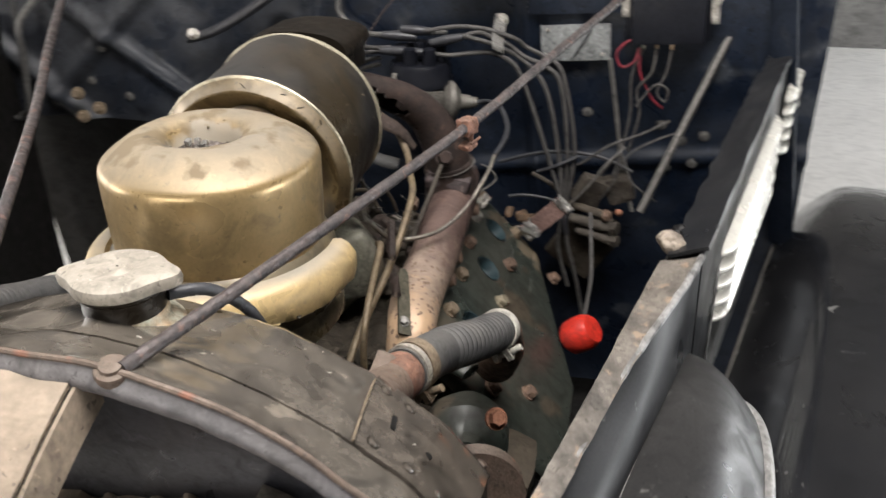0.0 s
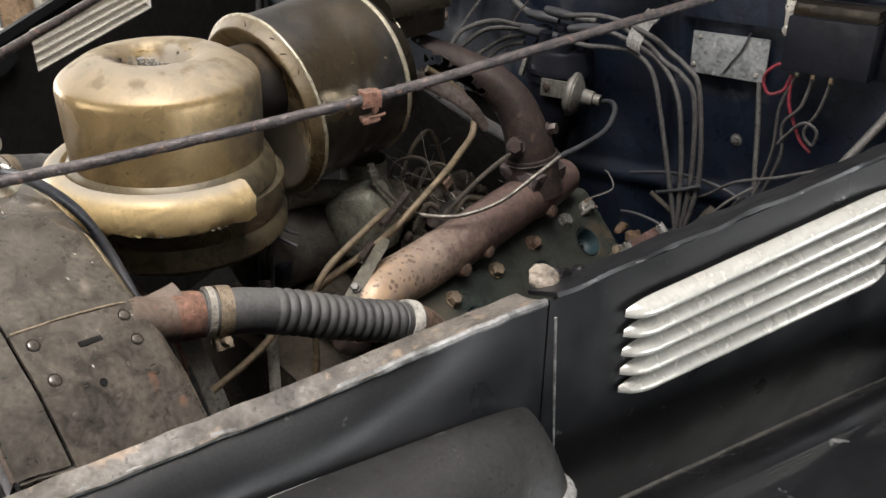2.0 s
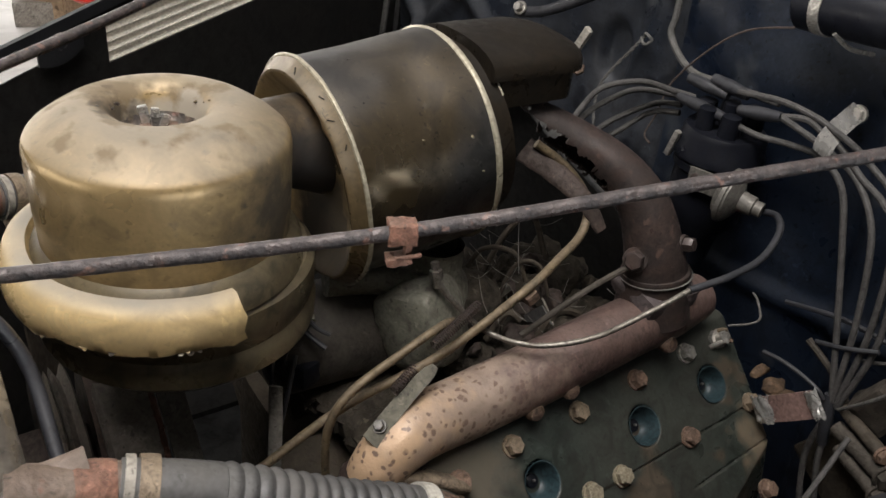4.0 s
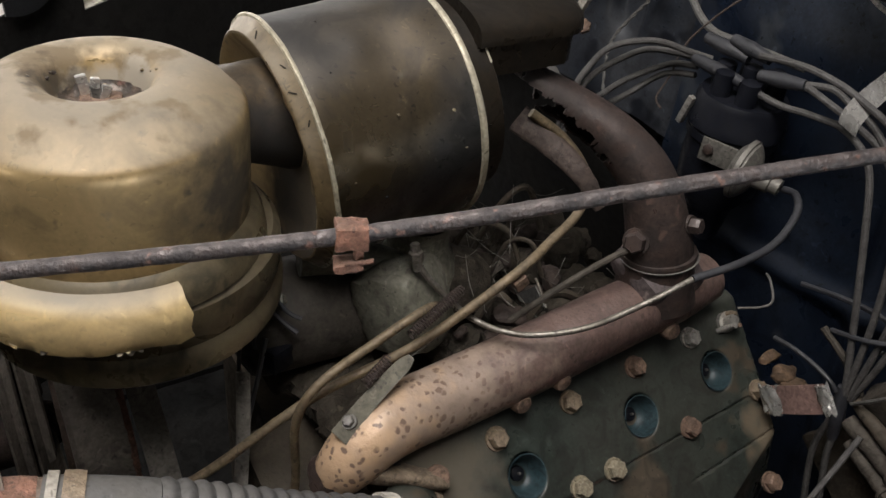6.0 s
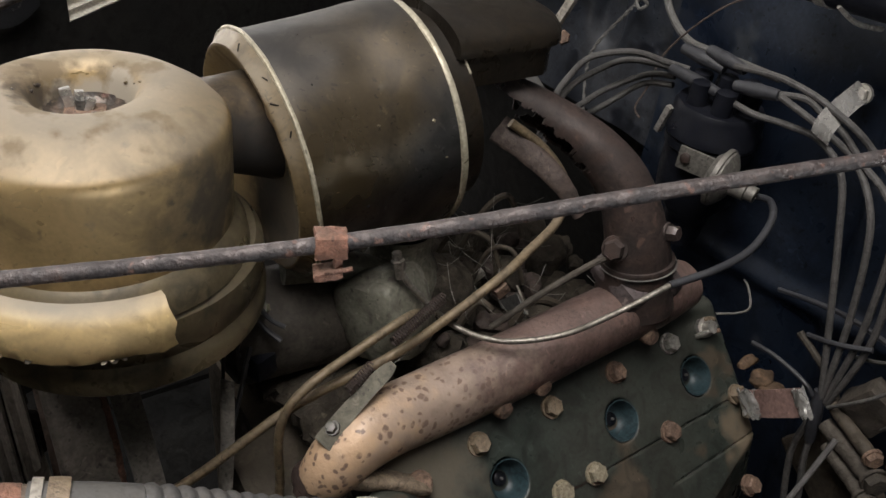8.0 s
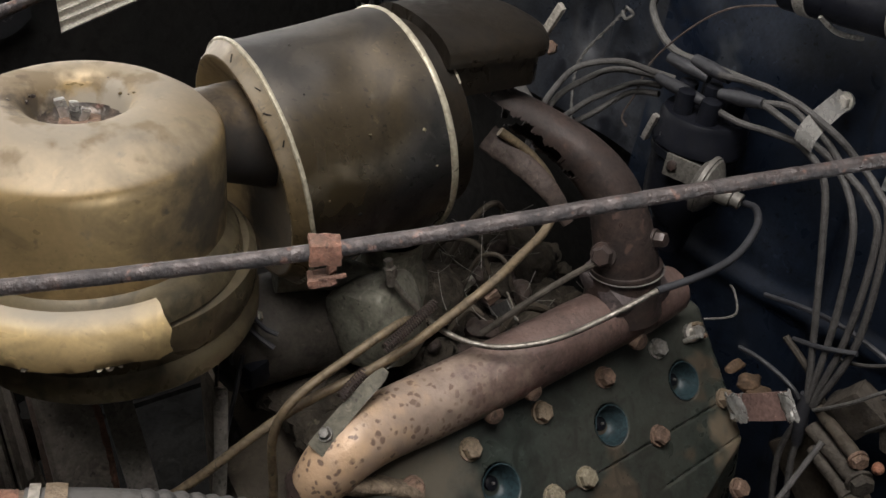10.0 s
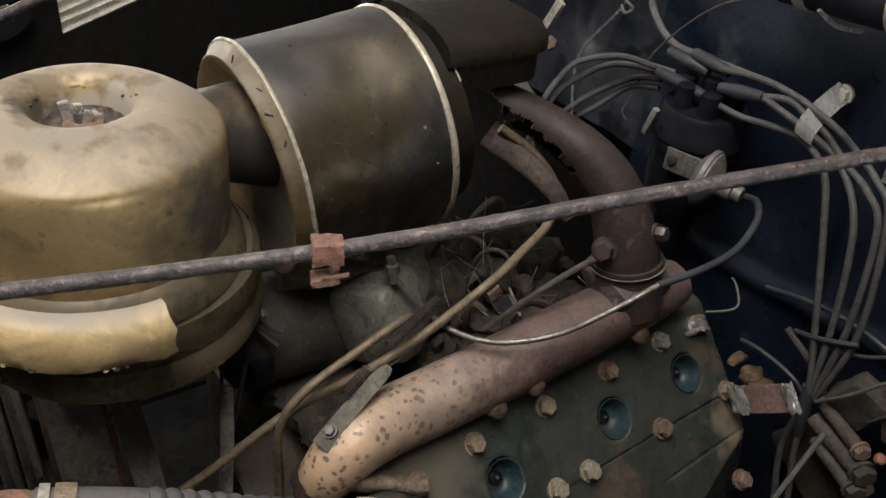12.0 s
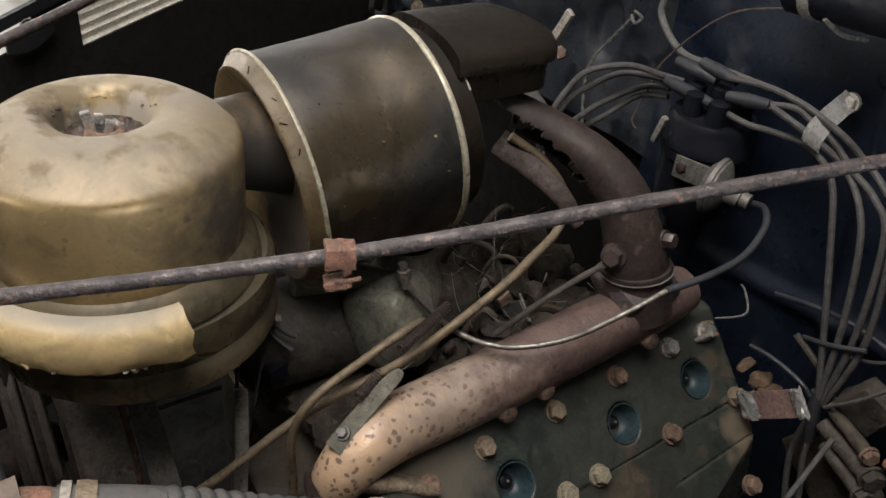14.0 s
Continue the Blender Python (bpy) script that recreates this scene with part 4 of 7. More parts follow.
for k, (x, y, z, r) in enumerate(((-0.262, 0.457, 0.960, 0.005), (-0.235, 0.460, 0.966, 0.008), (-0.205, 0.460, 0.972, 0.004), (-0.178, 0.458, 0.978, 0.006), (-0.30, 0.457, 0.953, 0.005))):
    part("dirt_clod", lumps(60 + k, 1, (x, y, z), (x, y, z), r, r), DUSTY, rad)
part("core_face", sheet(lambda u, v: Vector((-0.562 + 0.50 * u, 0.4420 + 0.022 * v ** 0.5 + 0.0012 * noise.noise(Vector((u * 30, v, 4))), tank_point(-0.562 + 0.50 * u, 0.442).z - 0.020 - 0.13 * v)), 70, 12, 0.002), CORE, rad, "blue-black streaked core face under the lip")
for x, deep in ((-0.268, 0.07), (-0.205, 0.06), (-0.172, 0.05)):
    part("core_seam", tube([(x, 0.4585, tank_point(x, 0.442).z - 0.035), (x + 0.002, 0.4625, tank_point(x, 0.442).z - 0.035 - deep)], 0.0011, 6, 2), TANK_LIP, rad)
part("bracket", box((-0.146, 0.452, 0.984), (0.07, 0.03, 0.004), Matrix.Rotation(radians(20), 3, "Y"), 0.001), ALLOY, rad, "pale bracket")
for x, y in ((-0.112, 0.484), (-0.089, 0.485), (-0.070, 0.488), (-0.124, 0.557), (-0.106, 0.556), (-0.084, 0.556)):
    tilt = Vector(((tank_z(x - 0.003) - tank_z(x + 0.003)) / 0.006, 0.3, 1))
    rivet = part("rivet", lathe([(0.0042, -0.0005), (0.0038, 0.0006), (0.0025, 0.0011), (0, 0.0012)], tank_point(x, y) + Vector((0, 0, 0.0066)), tilt, seg=14), TANK_RUST, rad)
    # Dark ring that paints in the shade of the dimple round the rivet.
    part("grime_ring", lathe([(0.0041, 0.0003), (0.0052, 0.0003), (0.0055, -0.003)], tank_point(x, y) + Vector((0, 0, 0.0064)), tilt, seg=18), DUCT, rivet)
part("slot", box(tank_point(-0.109, 0.522) + Vector((0, 0, 0.0064)), (0.0042, 0.019, 0.0018), Matrix.Rotation(radians(38), 3, "Y") @ Matrix.Rotation(radians(-15), 3, "X")), BLACK_INSIDE, rad)
part("seam_bead", tube([tank_point(-0.1225 - 0.0133 * k / 6, 0.474 + 0.1 * k / 6) + Vector((0, 0, 0.0050)) for k in range(7)], 0.0009, 6, 4), BOLT, rad, "pale solder seam")
NECK = Vector((-0.302, 0.523, 0))
part("filler_neck", lathe([(0.040, 1.060), (0.036, 1.066), (0.030, 1.070), (0.0285, 1.076)], NECK, seg=36), BRASS, rad, "corroded brass filler neck")
# Upper neck made black for the shade in the gap below the cap.
part("neck_collar", lathe([(0.0285, 1.076), (0.0285, 1.090), (0.031, 1.093), (0.031, 1.097)], NECK, seg=36), DUCT, rad, "collar painted black for the shade below the cap")


def cap_outline(t, r):
    ear = max(0.0, math.cos(t - 0.15)) ** 22 + max(0.0, -math.cos(t - 0.15)) ** 22
    return r * (1 + 0.34 * ear * min(1, r / 0.03) ** 2)


bm = bmesh.new()
rings = []
for r, h in ((0.001, 0.0105), (0.006, 0.0102), (0.0075, 0.0085), (0.0095, 0.0075), (0.0115, 0.0085), (0.020, 0.0090), (0.029, 0.0085), (0.0325, 0.0065), (0.0335, 0.003), (0.0330, -0.002), (0.0305, -0.0035)):
    rings.append([bm.verts.new(NECK + Vector((math.cos(2 * math.pi * k / 56) * cap_outline(2 * math.pi * k / 56, r), math.sin(2 * math.pi * k / 56) * cap_outline(2 * math.pi * k / 56, r), 1.098 + h))) for k in range(56)])
for p, q in zip(rings, rings[1:]):
    for k in range(56):
        bm.faces.new((p[k], p[(k + 1) % 56], q[(k + 1) % 56], q[k]))
part("cap", bm, CAP, rad, "pale dusty cast metal filler cap with two ears")
rng = random.Random(17)
for k in range(12):
    x, y = rng.uniform(-0.29, -0.085), rng.uniform(0.48, 0.57)
    m = Matrix.Rotation(rng.uniform(-0.5, 0.5), 3, "Z")
    length = rng.choice((0.0012, 0.0015, 0.002, 0.004))
    part("scratch", box(tank_point(x, y) + Vector((0, 0, 0.0034 + (0.0025 if x > -0.124 else 0))), (length, 0.0011, 0.001), Matrix.Rotation(radians(12 + 100 * max(0, x + 0.2)), 3, "Y") @ m, 0.0003), ALLOY, rad)
for x, y, r in ((-0.083, 0.515, 0.003),):
    part("bolt_hole", lathe([(0, 0.0012), (r, 0.0012), (r, -0.003)], tank_point(x, y) + Vector((0, 0, 0.0062)), (0.72, 0.25, 0.9), seg=16), BLACK_INSIDE, rad)
part("overflow_tube", tube([(-0.275, 0.535, 1.082), (-0.255, 0.556, 1.076), (-0.240, 0.582, 1.046), (-0.228, 0.598, 1.006), (-0.190, 0.601, 0.962), (-0.140, 0.602, 0.915), (-0.11, 0.60, 0.80)], 0.0048, 12), BLACK_RUBBER, rad, "black overflow tube")

bar = thing("hood_latch_bar", (-0.35, 0.35, 0.9), "dusty beige steel hood latch bar", "bracket")
part("strip", sheet(lambda u, v: Vector((-0.283 - 0.16 * u, 0.448 - 0.26 * v - 0.01 * u, tank_point(-0.283 - 0.16 * u, 0.45).z - 0.004 - 0.09 * v - 0.10 * v * v + 0.003 * noise.noise(Vector((u * 5, v * 7, 1))))), 16, 24, -0.004), DUSTY, bar)
part("edge", sheet(lambda u, v: Vector((-0.2815 + 0.003 * v, 0.446 - 0.26 * u, tank_point(-0.283, 0.45).z - 0.004 - 0.09 * u - 0.10 * u * u - 0.03 * v)), 24, 4, 0.003), DUSTY, bar)

# ---- air cleaner ----
AX = Vector((-0.330, 0.726, 0))
BX = Vector((-0.338, 0.734, 0))
ac = thing("air_cleaner", (AX.x, AX.y, 0.93), "dented gold painted oil bath air cleaner, dusty on top", "air cleaner")
part("oil_bowl", lathe([(0.0, 0.932), (0.085, 0.932), (0.107, 0.936), (0.1145, 0.944), (0.1150, 0.958), (0.1125, 0.962), (0.1105, 0.966), (0.1125, 0.972), (0.1145, 0.985), (0.1135, 1.0), (0.108, 1.006), (0.09, 1.006)], BX, seg=90, wobble=0.004), BOWL, ac, "oily olive-gold oil bowl")
part("inner_collar", lathe([(0.094, 1.035), (0.101, 1.03), (0.106, 1.02), (0.108, 1.006)], AX, seg=60), BOWL, ac)
skirt = lathe([(0.104, 1.024), (0.106, 1.0305), (0.114, 1.0315), (0.122, 1.027), (0.1272, 1.017), (0.1285, 1.006), (0.1268, 0.997), (0.1240, 0.995), (0.1225, 1.0), (0.1235, 1.008)], AX, seg=240, sweep=(-215, 6), wobble=0.016)
for v in skirt.verts:
    q = v.co - AX
    a = math.degrees(math.atan2(q.y, q.x))
    if -3 < a < 20:
        v.co += Vector((-math.sin(radians(a)), math.cos(radians(a)), 0)) * 0.005 * noise.noise(Vector((v.co.z * 190, q.length * 90, 3)))
    if q.z < 1.003:
        v.co.z += 0.004 * noise.noise(Vector((q.x * 50, q.y * 50, 1))) + 0.0013 * noise.noise(Vector((q.x * 150, q.y * 190, 5)))
bmesh.ops.recalc_face_normals(skirt, faces=skirt.faces)
bmesh.ops.solidify(skirt, geom=skirt.faces[:], thickness=0.0012)
part("skirt", skirt, GOLD_SKIRT, ac, "torn cream-gold skirt")
rng = random.Random(21)
for k in range(14):
    a = radians(rng.uniform(-75, 4))
    d, along = Vector((math.cos(a), math.sin(a), 0)), Vector((-math.sin(a), math.cos(a), 0))
    size, curl, slant = rng.uniform(0.002, 0.0045), rng.uniform(0.4, 1.6), rng.uniform(-0.6, 0.6)
    base = AX + d * 0.1262 + Vector((0, 0, 0.9975 + rng.uniform(0, 0.003)))
    part("paint_flake", sheet(lambda u, v: base + along * size * ((u - 0.5) * (1 - 0.7 * v) * 2 + slant * v) + d * size * 0.8 * (1 - math.cos(curl * v)) - Vector((0, 0, size * 0.9 * math.sin(curl * v))), 4, 5, 0.0005), (BOWL, ENGINE, GOLD_SKIRT)[k % 3], ac)
def bump_at(d, w):
    return math.exp(-(d / w) ** 2)


HUB = AX + Vector((-0.006, 0.001, 0))
dome = lathe([(0.094, 1.0), (0.0957, 1.02), (0.0975, 1.06), (0.0982, 1.094), (0.0982, 1.1040), (0.0979, 1.1078), (0.0971, 1.1110), (0.0956, 1.1138), (0.0932, 1.1163), (0.0882, 1.1202), (0.080, 1.1258), (0.072, 1.1306), (0.064, 1.1338), (0.056, 1.1351), (0.048, 1.1346), (0.042, 1.1328), (0.0376, 1.1300), (0.0347, 1.1262), (0.0326, 1.1215), (0.0308, 1.1165), (0.0290, 1.1115)], AX, seg=140)
for v in dome.verts:
    p = v.co
    side_on = Vector((p.x - AX.x, p.y - AX.y, 0))
    if side_on.length > 0.02:
        n3 = noise.noise(Vector((p.x * 12, p.y * 12, p.z * 16))) * 0.0004 + noise.noise(Vector((p.x * 45, p.y * 45, p.z * 45))) * 0.00006
        v.co += side_on.normalized() * n3 + Vector((0, 0, n3 * 0.7))
    inner = max(0.0, 1 - side_on.length / 0.075)
    if p.z > 1.095:
        v.co += Vector((-0.006, 0.001, 0)) * min(1, inner * 1.9)
        v.co.z += 0.0018 * noise.noise(Vector((p.x * 60, p.y * 60, 2))) * bump_at(side_on.length - 0.036, 0.006)
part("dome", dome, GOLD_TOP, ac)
part("dome_well", roughen(lathe([(0.0298, 1.1135), (0.0280, 1.1105), (0.0255, 1.1085), (0.0225, 1.1075), (0.0, 1.1070)], HUB, seg=60), 0.0012, 120), WELL_BROWN, ac, "dark oily well round the bolt")
rng = random.Random(3)
for k in range(16):
    a, r = rng.uniform(0, 6.28), rng.uniform(0.033, 0.044)
    c = HUB + Vector((r * math.cos(a), r * math.sin(a), 1.1245 + 0.0085 * min(1, (r - 0.033) / 0.011) ** 0.7))
    part("dirt_crumb", lumps(80 + k, 1, tuple(c), tuple(c), 0.0006, 0.0014), (GOLD_LIP, WELL_BROWN, WELL_BROWN)[k % 3], ac)
stud = part("wing_bolt", lathe([(0.0042, 1.106), (0.0042, 1.1215), (0.0038, 1.1195), (0, 1.1195)], HUB + Vector((-0.003, -0.001, 0)), seg=12), STRUT, ac, "bright steel wing bolt")
for x, y, z, wide, tall, tilt, mat in ((-0.3460, 0.7183, 1.1205, 0.0076, 0.0150, 8, CLIP), (-0.3410, 0.7248, 1.1185, 0.0064, 0.0165, -8, CLIP), (-0.3365, 0.7303, 1.1170, 0.0066, 0.0120, -24, CLIP)):
    part("wing", box((x, y, z), (0.0050, wide, tall), Matrix.Rotation(radians(tilt), 3, "X"), 0.0018), mat, stud)
part("stud_nut", hexagon(HUB + Vector((-0.001, 0, 1.1085)), (0, 0, 1), 0.016, 0.0055), BOLT_RUST, ac, "rusty nut")

F0, F1 = Vector((-0.352, 0.8495, 1.039)), Vector((-0.3548, 0.998, 1.0557))
sd = (F1 - F0).normalized()
drum = lathe([(0.1028, 0.0125), (0.1032, 0.02), *[(0.1032 + 0.0002 * (k / 22), 0.02 + 0.129 * k / 22) for k in range(1, 23)]], F0, sd, seg=160)
for v in drum.verts:
    q = v.co - F0
    q -= sd * q.dot(sd)
    v.co += q.normalized() * (0.0020 * noise.noise(v.co * 16) + 0.0007 * noise.noise(v.co * 48))
    for ang, along, wide, deep in ((62, 0.085, 0.020, 0.0030), (38, 0.060, 0.026, 0.0022), (18, 0.115, 0.018, 0.0022), (75, 0.035, 0.014, 0.0018)):
        spot = F0 + sd * along + Vector((math.cos(radians(ang)), 0, math.sin(radians(ang)))) * 0.1032
        v.co -= q.normalized() * deep * bump_at((v.co - spot).length, wide)
sil = part("silencer", drum, GOLD_DARK, ac, "dull brown-gold silencer drum")


def creased(bm):
    """A hand-made fold down the rolled front and a few knocks along its edge."""
    for v in bm.verts:
        q = v.co - F0
        h = q.dot(sd)
        q -= sd * h
        a = math.degrees(math.atan2(q.z, q.x))
        r = q.length
        if r > 0.07:
            v.co += (-sd * 0.0018 + q.normalized() * 0.0003) * bump_at(a - 40 - (0.106 - r) * 700, 4) * min(1, max(0, (0.0965 - r) / 0.005))
            v.co += sd * 0.0005 * noise.noise(q * 38) + q.normalized() * 0.0006 * noise.noise(q * 60)
    return bm


part("front_face", creased(lathe([(0.020, 0.016), (0.050, 0.0155), (0.066, 0.0135), (0.078, 0.0100), (0.086, 0.0056), (0.0915, 0.0024), (0.0950, 0.0013)], F0, sd, seg=160)), GOLD_FACE_SHADED, sil, "cream dished front face with soot and shade painted low")
part("front_flange", creased(lathe([(0.0950, 0.0013), (0.0970, 0.0015), (0.0985, 0.0030), (0.1005, 0.0060), (0.1035, 0.0098), (0.1062, 0.0124)], F0, sd, seg=160)), GOLD_LIP, sil, "dusty rolled front flange")
part("flange_bead", creased(lathe([(0.1060, 0.0121), (0.1078, 0.0126), (0.1087, 0.0140), (0.1080, 0.0156), (0.103, 0.0166)], F0, sd, seg=160)), RIM, sil, "pale bare edge of the flange")
part("rear_rim", lathe([(0.1030, 0.145), (0.1052, 0.1462), (0.1060, 0.1485), (0.1052, 0.151), (0.098, 0.152), (0.0, 0.152)], F0, sd, seg=110), RIM, sil, "pale gold rolled rear rim")
UP = Vector((0, 0, 1))
SX = sd.cross(UP).normalized()
UP = SX.cross(sd)
for a, h, tilt, size in ((88, 0.0062, 50, 0.0080), (64, 0.0085, -65, 0.0055), (52, 0.0066, -40, 0.0070), (38, 0.0090, 60, 0.0050)):
    d = UP * math.sin(radians(a)) + SX * math.cos(radians(a))
    along, out = sd * 0.77 + d * 0.63, d * 0.77 - sd * 0.63
    m = Matrix((along.cross(out), along, out)).transposed() @ Matrix.Rotation(radians(tilt), 3, "Z")
    part("slit", box(F0 + sd * h + d * (0.1014 + 0.82 * (h - 0.0072)) + out * 0.0004, (0.0008, size, 0.0013), m, 0.0003), BLACK_INSIDE, sil)
rng = random.Random(8)
for k in range(8):
    a, h = rng.uniform(-15, 85), rng.uniform(0.03, 0.135)
    d = UP * math.sin(radians(a)) + SX * math.cos(radians(a))
    m = Matrix((SX * math.sin(radians(a)) - UP * math.cos(radians(a)), sd, d)).transposed() @ Matrix.Rotation(rng.uniform(0, 3), 3, "Z")
    part("paint_chip", lumps(100 + k, 1, tuple(F0 + sd * h + d * 0.1033), tuple(F0 + sd * h + d * 0.1033), 0.0006, 0.0012), (BOWL, BLACK_INSIDE, GOLD_DARK)[k % 3], sil)
part("neck", tube([(-0.334, 0.795, 1.084), (-0.343, 0.826, 1.081), (-0.350, 0.868, 1.072)], 0.038, 36, 8, radii=[0.036, 0.038, 0.047]), NECK_SOOT_SHADE, ac, "dark gold neck with soot and shade painted below")


part("rear_drum", lathe([(0.090, 0.151), (0.0895, 0.165), (0.0890, 0.178), (0.083, 0.182), (0.0, 0.183)], F0, sd, seg=80), DUCT, ac, "sooty black rear drum of the silencer")


def duct_shell(z0, rise, half, y0, y1, drop):
    """A shallow pressed box: arched over, straight sided below, with its far corners rounded."""
    bm = bmesh.new()
    rings = []
    for k in range(15):
        f = k / 14
        y = y0 + (y1 - y0) * f
        pinch = 1 - 0.55 * max(0, (f - 0.72) / 0.28) ** 2.2
        sink = 1 - 0.60 * max(0, (f - 0.6) / 0.4) ** 2
        ring = [Vector((-0.357 - half * pinch, y, z0 - drop)), Vector((-0.357 - half * pinch, y, z0))]
        ring += [Vector((-0.357 + half * pinch * math.sin(a), y, z0 + rise * sink * math.cos(a) ** 0.8)) for a in [math.pi * (j / 16 - 0.5) * 0.999 for j in range(17)]]
        ring += [Vector((-0.357 + half * pinch, y, z0)), Vector((-0.357 + half * pinch, y, z0 - drop))]
        rings.append([bm.verts.new(p + Vector((0, 0, 0.0007 * noise.noise(p * 60)))) for p in ring])
    for p, q in zip(rings, rings[1:]):
        for j in range(len(p)):
            bm.faces.new((p[j], p[(j + 1) % len(p)], q[(j + 1) % len(p)], q[j]))
    bm.faces.new(rings[0])
    bm.faces.new(rings[-1][::-1])
    return bm


part("intake_duct", duct_shell(1.1325, 0.024, 0.0635, 1.012, 1.142, 0.0035), DUCT, ac, "sooty black intake duct lid with a folded ledge")
part("duct_body", duct_shell(1.128, 0.001, 0.0585, 1.012, 1.135, 0.028), DUCT, ac, "sooty black lower half of the intake duct")
part("duct_seam", lathe([(0.0888, 0.1767), (0.0900, 0.178), (0.0888, 0.1793)], F0, sd, seg=60, sweep=(30, 138)), RIM, ac, "thin pale seam")

# ---- engine ----
HN = Vector((0.7071, 0, 0.7071))
HV = Vector((0.7071, 0, -0.7071))
H0 = Vector((-0.169, 1.1, 0.809))
WELLS = ((1.014, 0.048), (1.158, 0.042), (1.2695, 0.033))


def on_head(y, v, out=0.0):
    p = H0 + HV * v + HN * out + Vector((0, 0, 0.03 * (y - 1.1)))
    return Vector((p.x, y, p.z))


def head_seam(y):
    return 0.0798 - 0.04 * (y - 1.137)


def head_face(u, w):
    y, v = 0.885 + 0.448 * u, -0.05 + 0.29 * w
    out = 0.0006 * noise.noise(Vector((y * 40, v * 40, 0)))
    for wy, wv in WELLS:
        d = math.hypot((y - wy) / 0.9, v - wv)
        out -= 0.021 / (1 + math.exp((d - 0.0198) * 1100))
    out -= 0.0022 / (1 + math.exp(-(v - head_seam(y)) * 1800))
    out -= 0.0035 * bump(v - head_seam(y), 0.0011) * ramp(y - 1.125, 0.003)
    out -= 0.003 * bump(v - 0.1224 + 0.075 * (y - 1.2514), 0.0012) * ramp(y - 1.2, 0.004)
    out -= 0.020 * max(0, v - 0.115 - 0.5 * max(0, 1.333 - y)) / 0.03
    edge = min(u, 1 - u) * 0.448
    out -= 0.012 * max(0, 1 - edge / 0.012) ** 2
    out -= 0.02 * max(0, 1 - w * 0.29 / 0.02) ** 2
    return on_head(y, v, out)


hd = thing("cylinder_head", (-0.12, 1.1, 0.65), "dark green painted cast iron cylinder head, oily", "cylinder head")
part("casting", sheet(head_face, 260, 170, 0.03), HEAD_STAINED, hd)
for y, v, mat in ((0.9939, 0.0039, BOLT), (1.0815, 0.0, BOLT), (1.1675, -0.006, BOLT_RUST), (1.2469, -0.011, ZINC), (1.0646, 0.0792, BOLT_PALE), (1.1071, 0.0779, BOLT_PALE), (1.2112, 0.0739, BOLT_RUST), (1.2943, 0.166, BOLT_RUST), (1.3147, 0.0702, BOLT), (0.915, 0.03, BOLT), (0.93, 0.10, BOLT_RUST), (0.985, 0.16, BOLT_RUST)):
    out = -0.0022 if v > 0.1 else 0.0
    part("head_bolt", roughen(hexagon(on_head(y, v, out), HN, 0.0098, 0.0105, 0.0120, y * 7), 0.0004, 300), mat, hd)
for wy, wv in WELLS:
    part("well_liner", lathe([(0.0212, 0.0004), (0.0200, 0.0002), (0.0194, -0.0016), (0.0184, -0.005), (0.0168, -0.012), (0.0140, -0.0185), (0.0090, -0.0215), (0.0, -0.0220)], on_head(wy, wv, 0.0), HN, seg=36), WELL, hd, "teal stained plug well")
    plug = part("spark_plug", lathe([(0.0075, 0.0), (0.0070, 0.003), (0.0045, 0.0045), (0, 0.0047)], on_head(wy, wv, -0.0205) + HV * -0.002, HN, seg=16), BAKELITE, hd, "dark spark plug in its well")
    part("terminal", lathe([(0.0016, 0.004), (0.0014, 0.0075), (0, 0.0078)], on_head(wy, wv, -0.0205) + HV * -0.002, HN, seg=10), STRUT, plug)
part("temperature_fitting", roughen(lathe([(0.011, 0.0), (0.011, 0.005), (0.007, 0.006), (0.007, 0.016), (0.0, 0.017)], on_head(1.2995, -0.0116, 0.0), HN, seg=14), 0.002, 150), ZINC, hd, "stud with clipped wire ends")
SENDER = [(-0.1798, 1.32, 0.8343), (-0.1628, 1.335, 0.8437), (-0.1595, 1.345, 0.8515), (-0.1758, 1.355, 0.8632), (-0.1865, 1.36, 0.8646)]
part("sender_wire", tube(SENDER, 0.0014, 7), STRUT, hd, "thin pale wire")
for k, (dy, dv) in enumerate(((-0.012, 0.006), (0.004, -0.008), (0.010, 0.004))):
    part("stud_end", lathe([(0.0032, 0.0), (0.0034, 0.012), (0.0022, 0.0175), (0.0, 0.018)], on_head(1.2995 + dy, -0.0116 + dv, 0.0), HN + Vector((0.25 * k - 0.2, 0.3 - 0.3 * k, 0)), seg=9), (ZINC, BOLT, BOLT_RUST)[k], hd)
part("front_lug", tube([(-0.155, 0.90, 0.79), (-0.14, 0.885, 0.805), (-0.115, 0.87, 0.80)], 0.022, 20, 8, radii=[0.022, 0.021, 0.016], squash=0.55), HEAD, hd)
part("water_outlet", tube([(-0.092, 0.905, 0.795), (-0.078, 0.875, 0.835), (-0.074, 0.845, 0.878), (-0.0745, 0.828, 0.892)], 0.019, 20, 6, radii=[0.028, 0.024, 0.019, 0.019]), BOLT_RUST, hd, "tan rusty water outlet elbow")

eb = thing("engine_block", (CX, 1.08, 0.3), "grimy dark cast iron engine block", "engine")
part("crankcase", box((CX, 1.08, 0.50), (0.40, 0.46, 0.36), None, 0.04), ENGINE, eb)
part("valley_cover", sheet(lambda u, v: Vector((-0.47 + 0.25 * u, 0.86 + 0.42 * v, 0.80 - 0.03 * math.sin(math.pi * u) - 1.6 * max(0, v - 0.72) ** 1.5 + 0.020 * noise.noise(Vector((u * 7, v * 12, 2))) + 0.008 * noise.noise(Vector((u * 22, v * 38, 5))))), 90, 140, -0.02), VALLEY, eb)
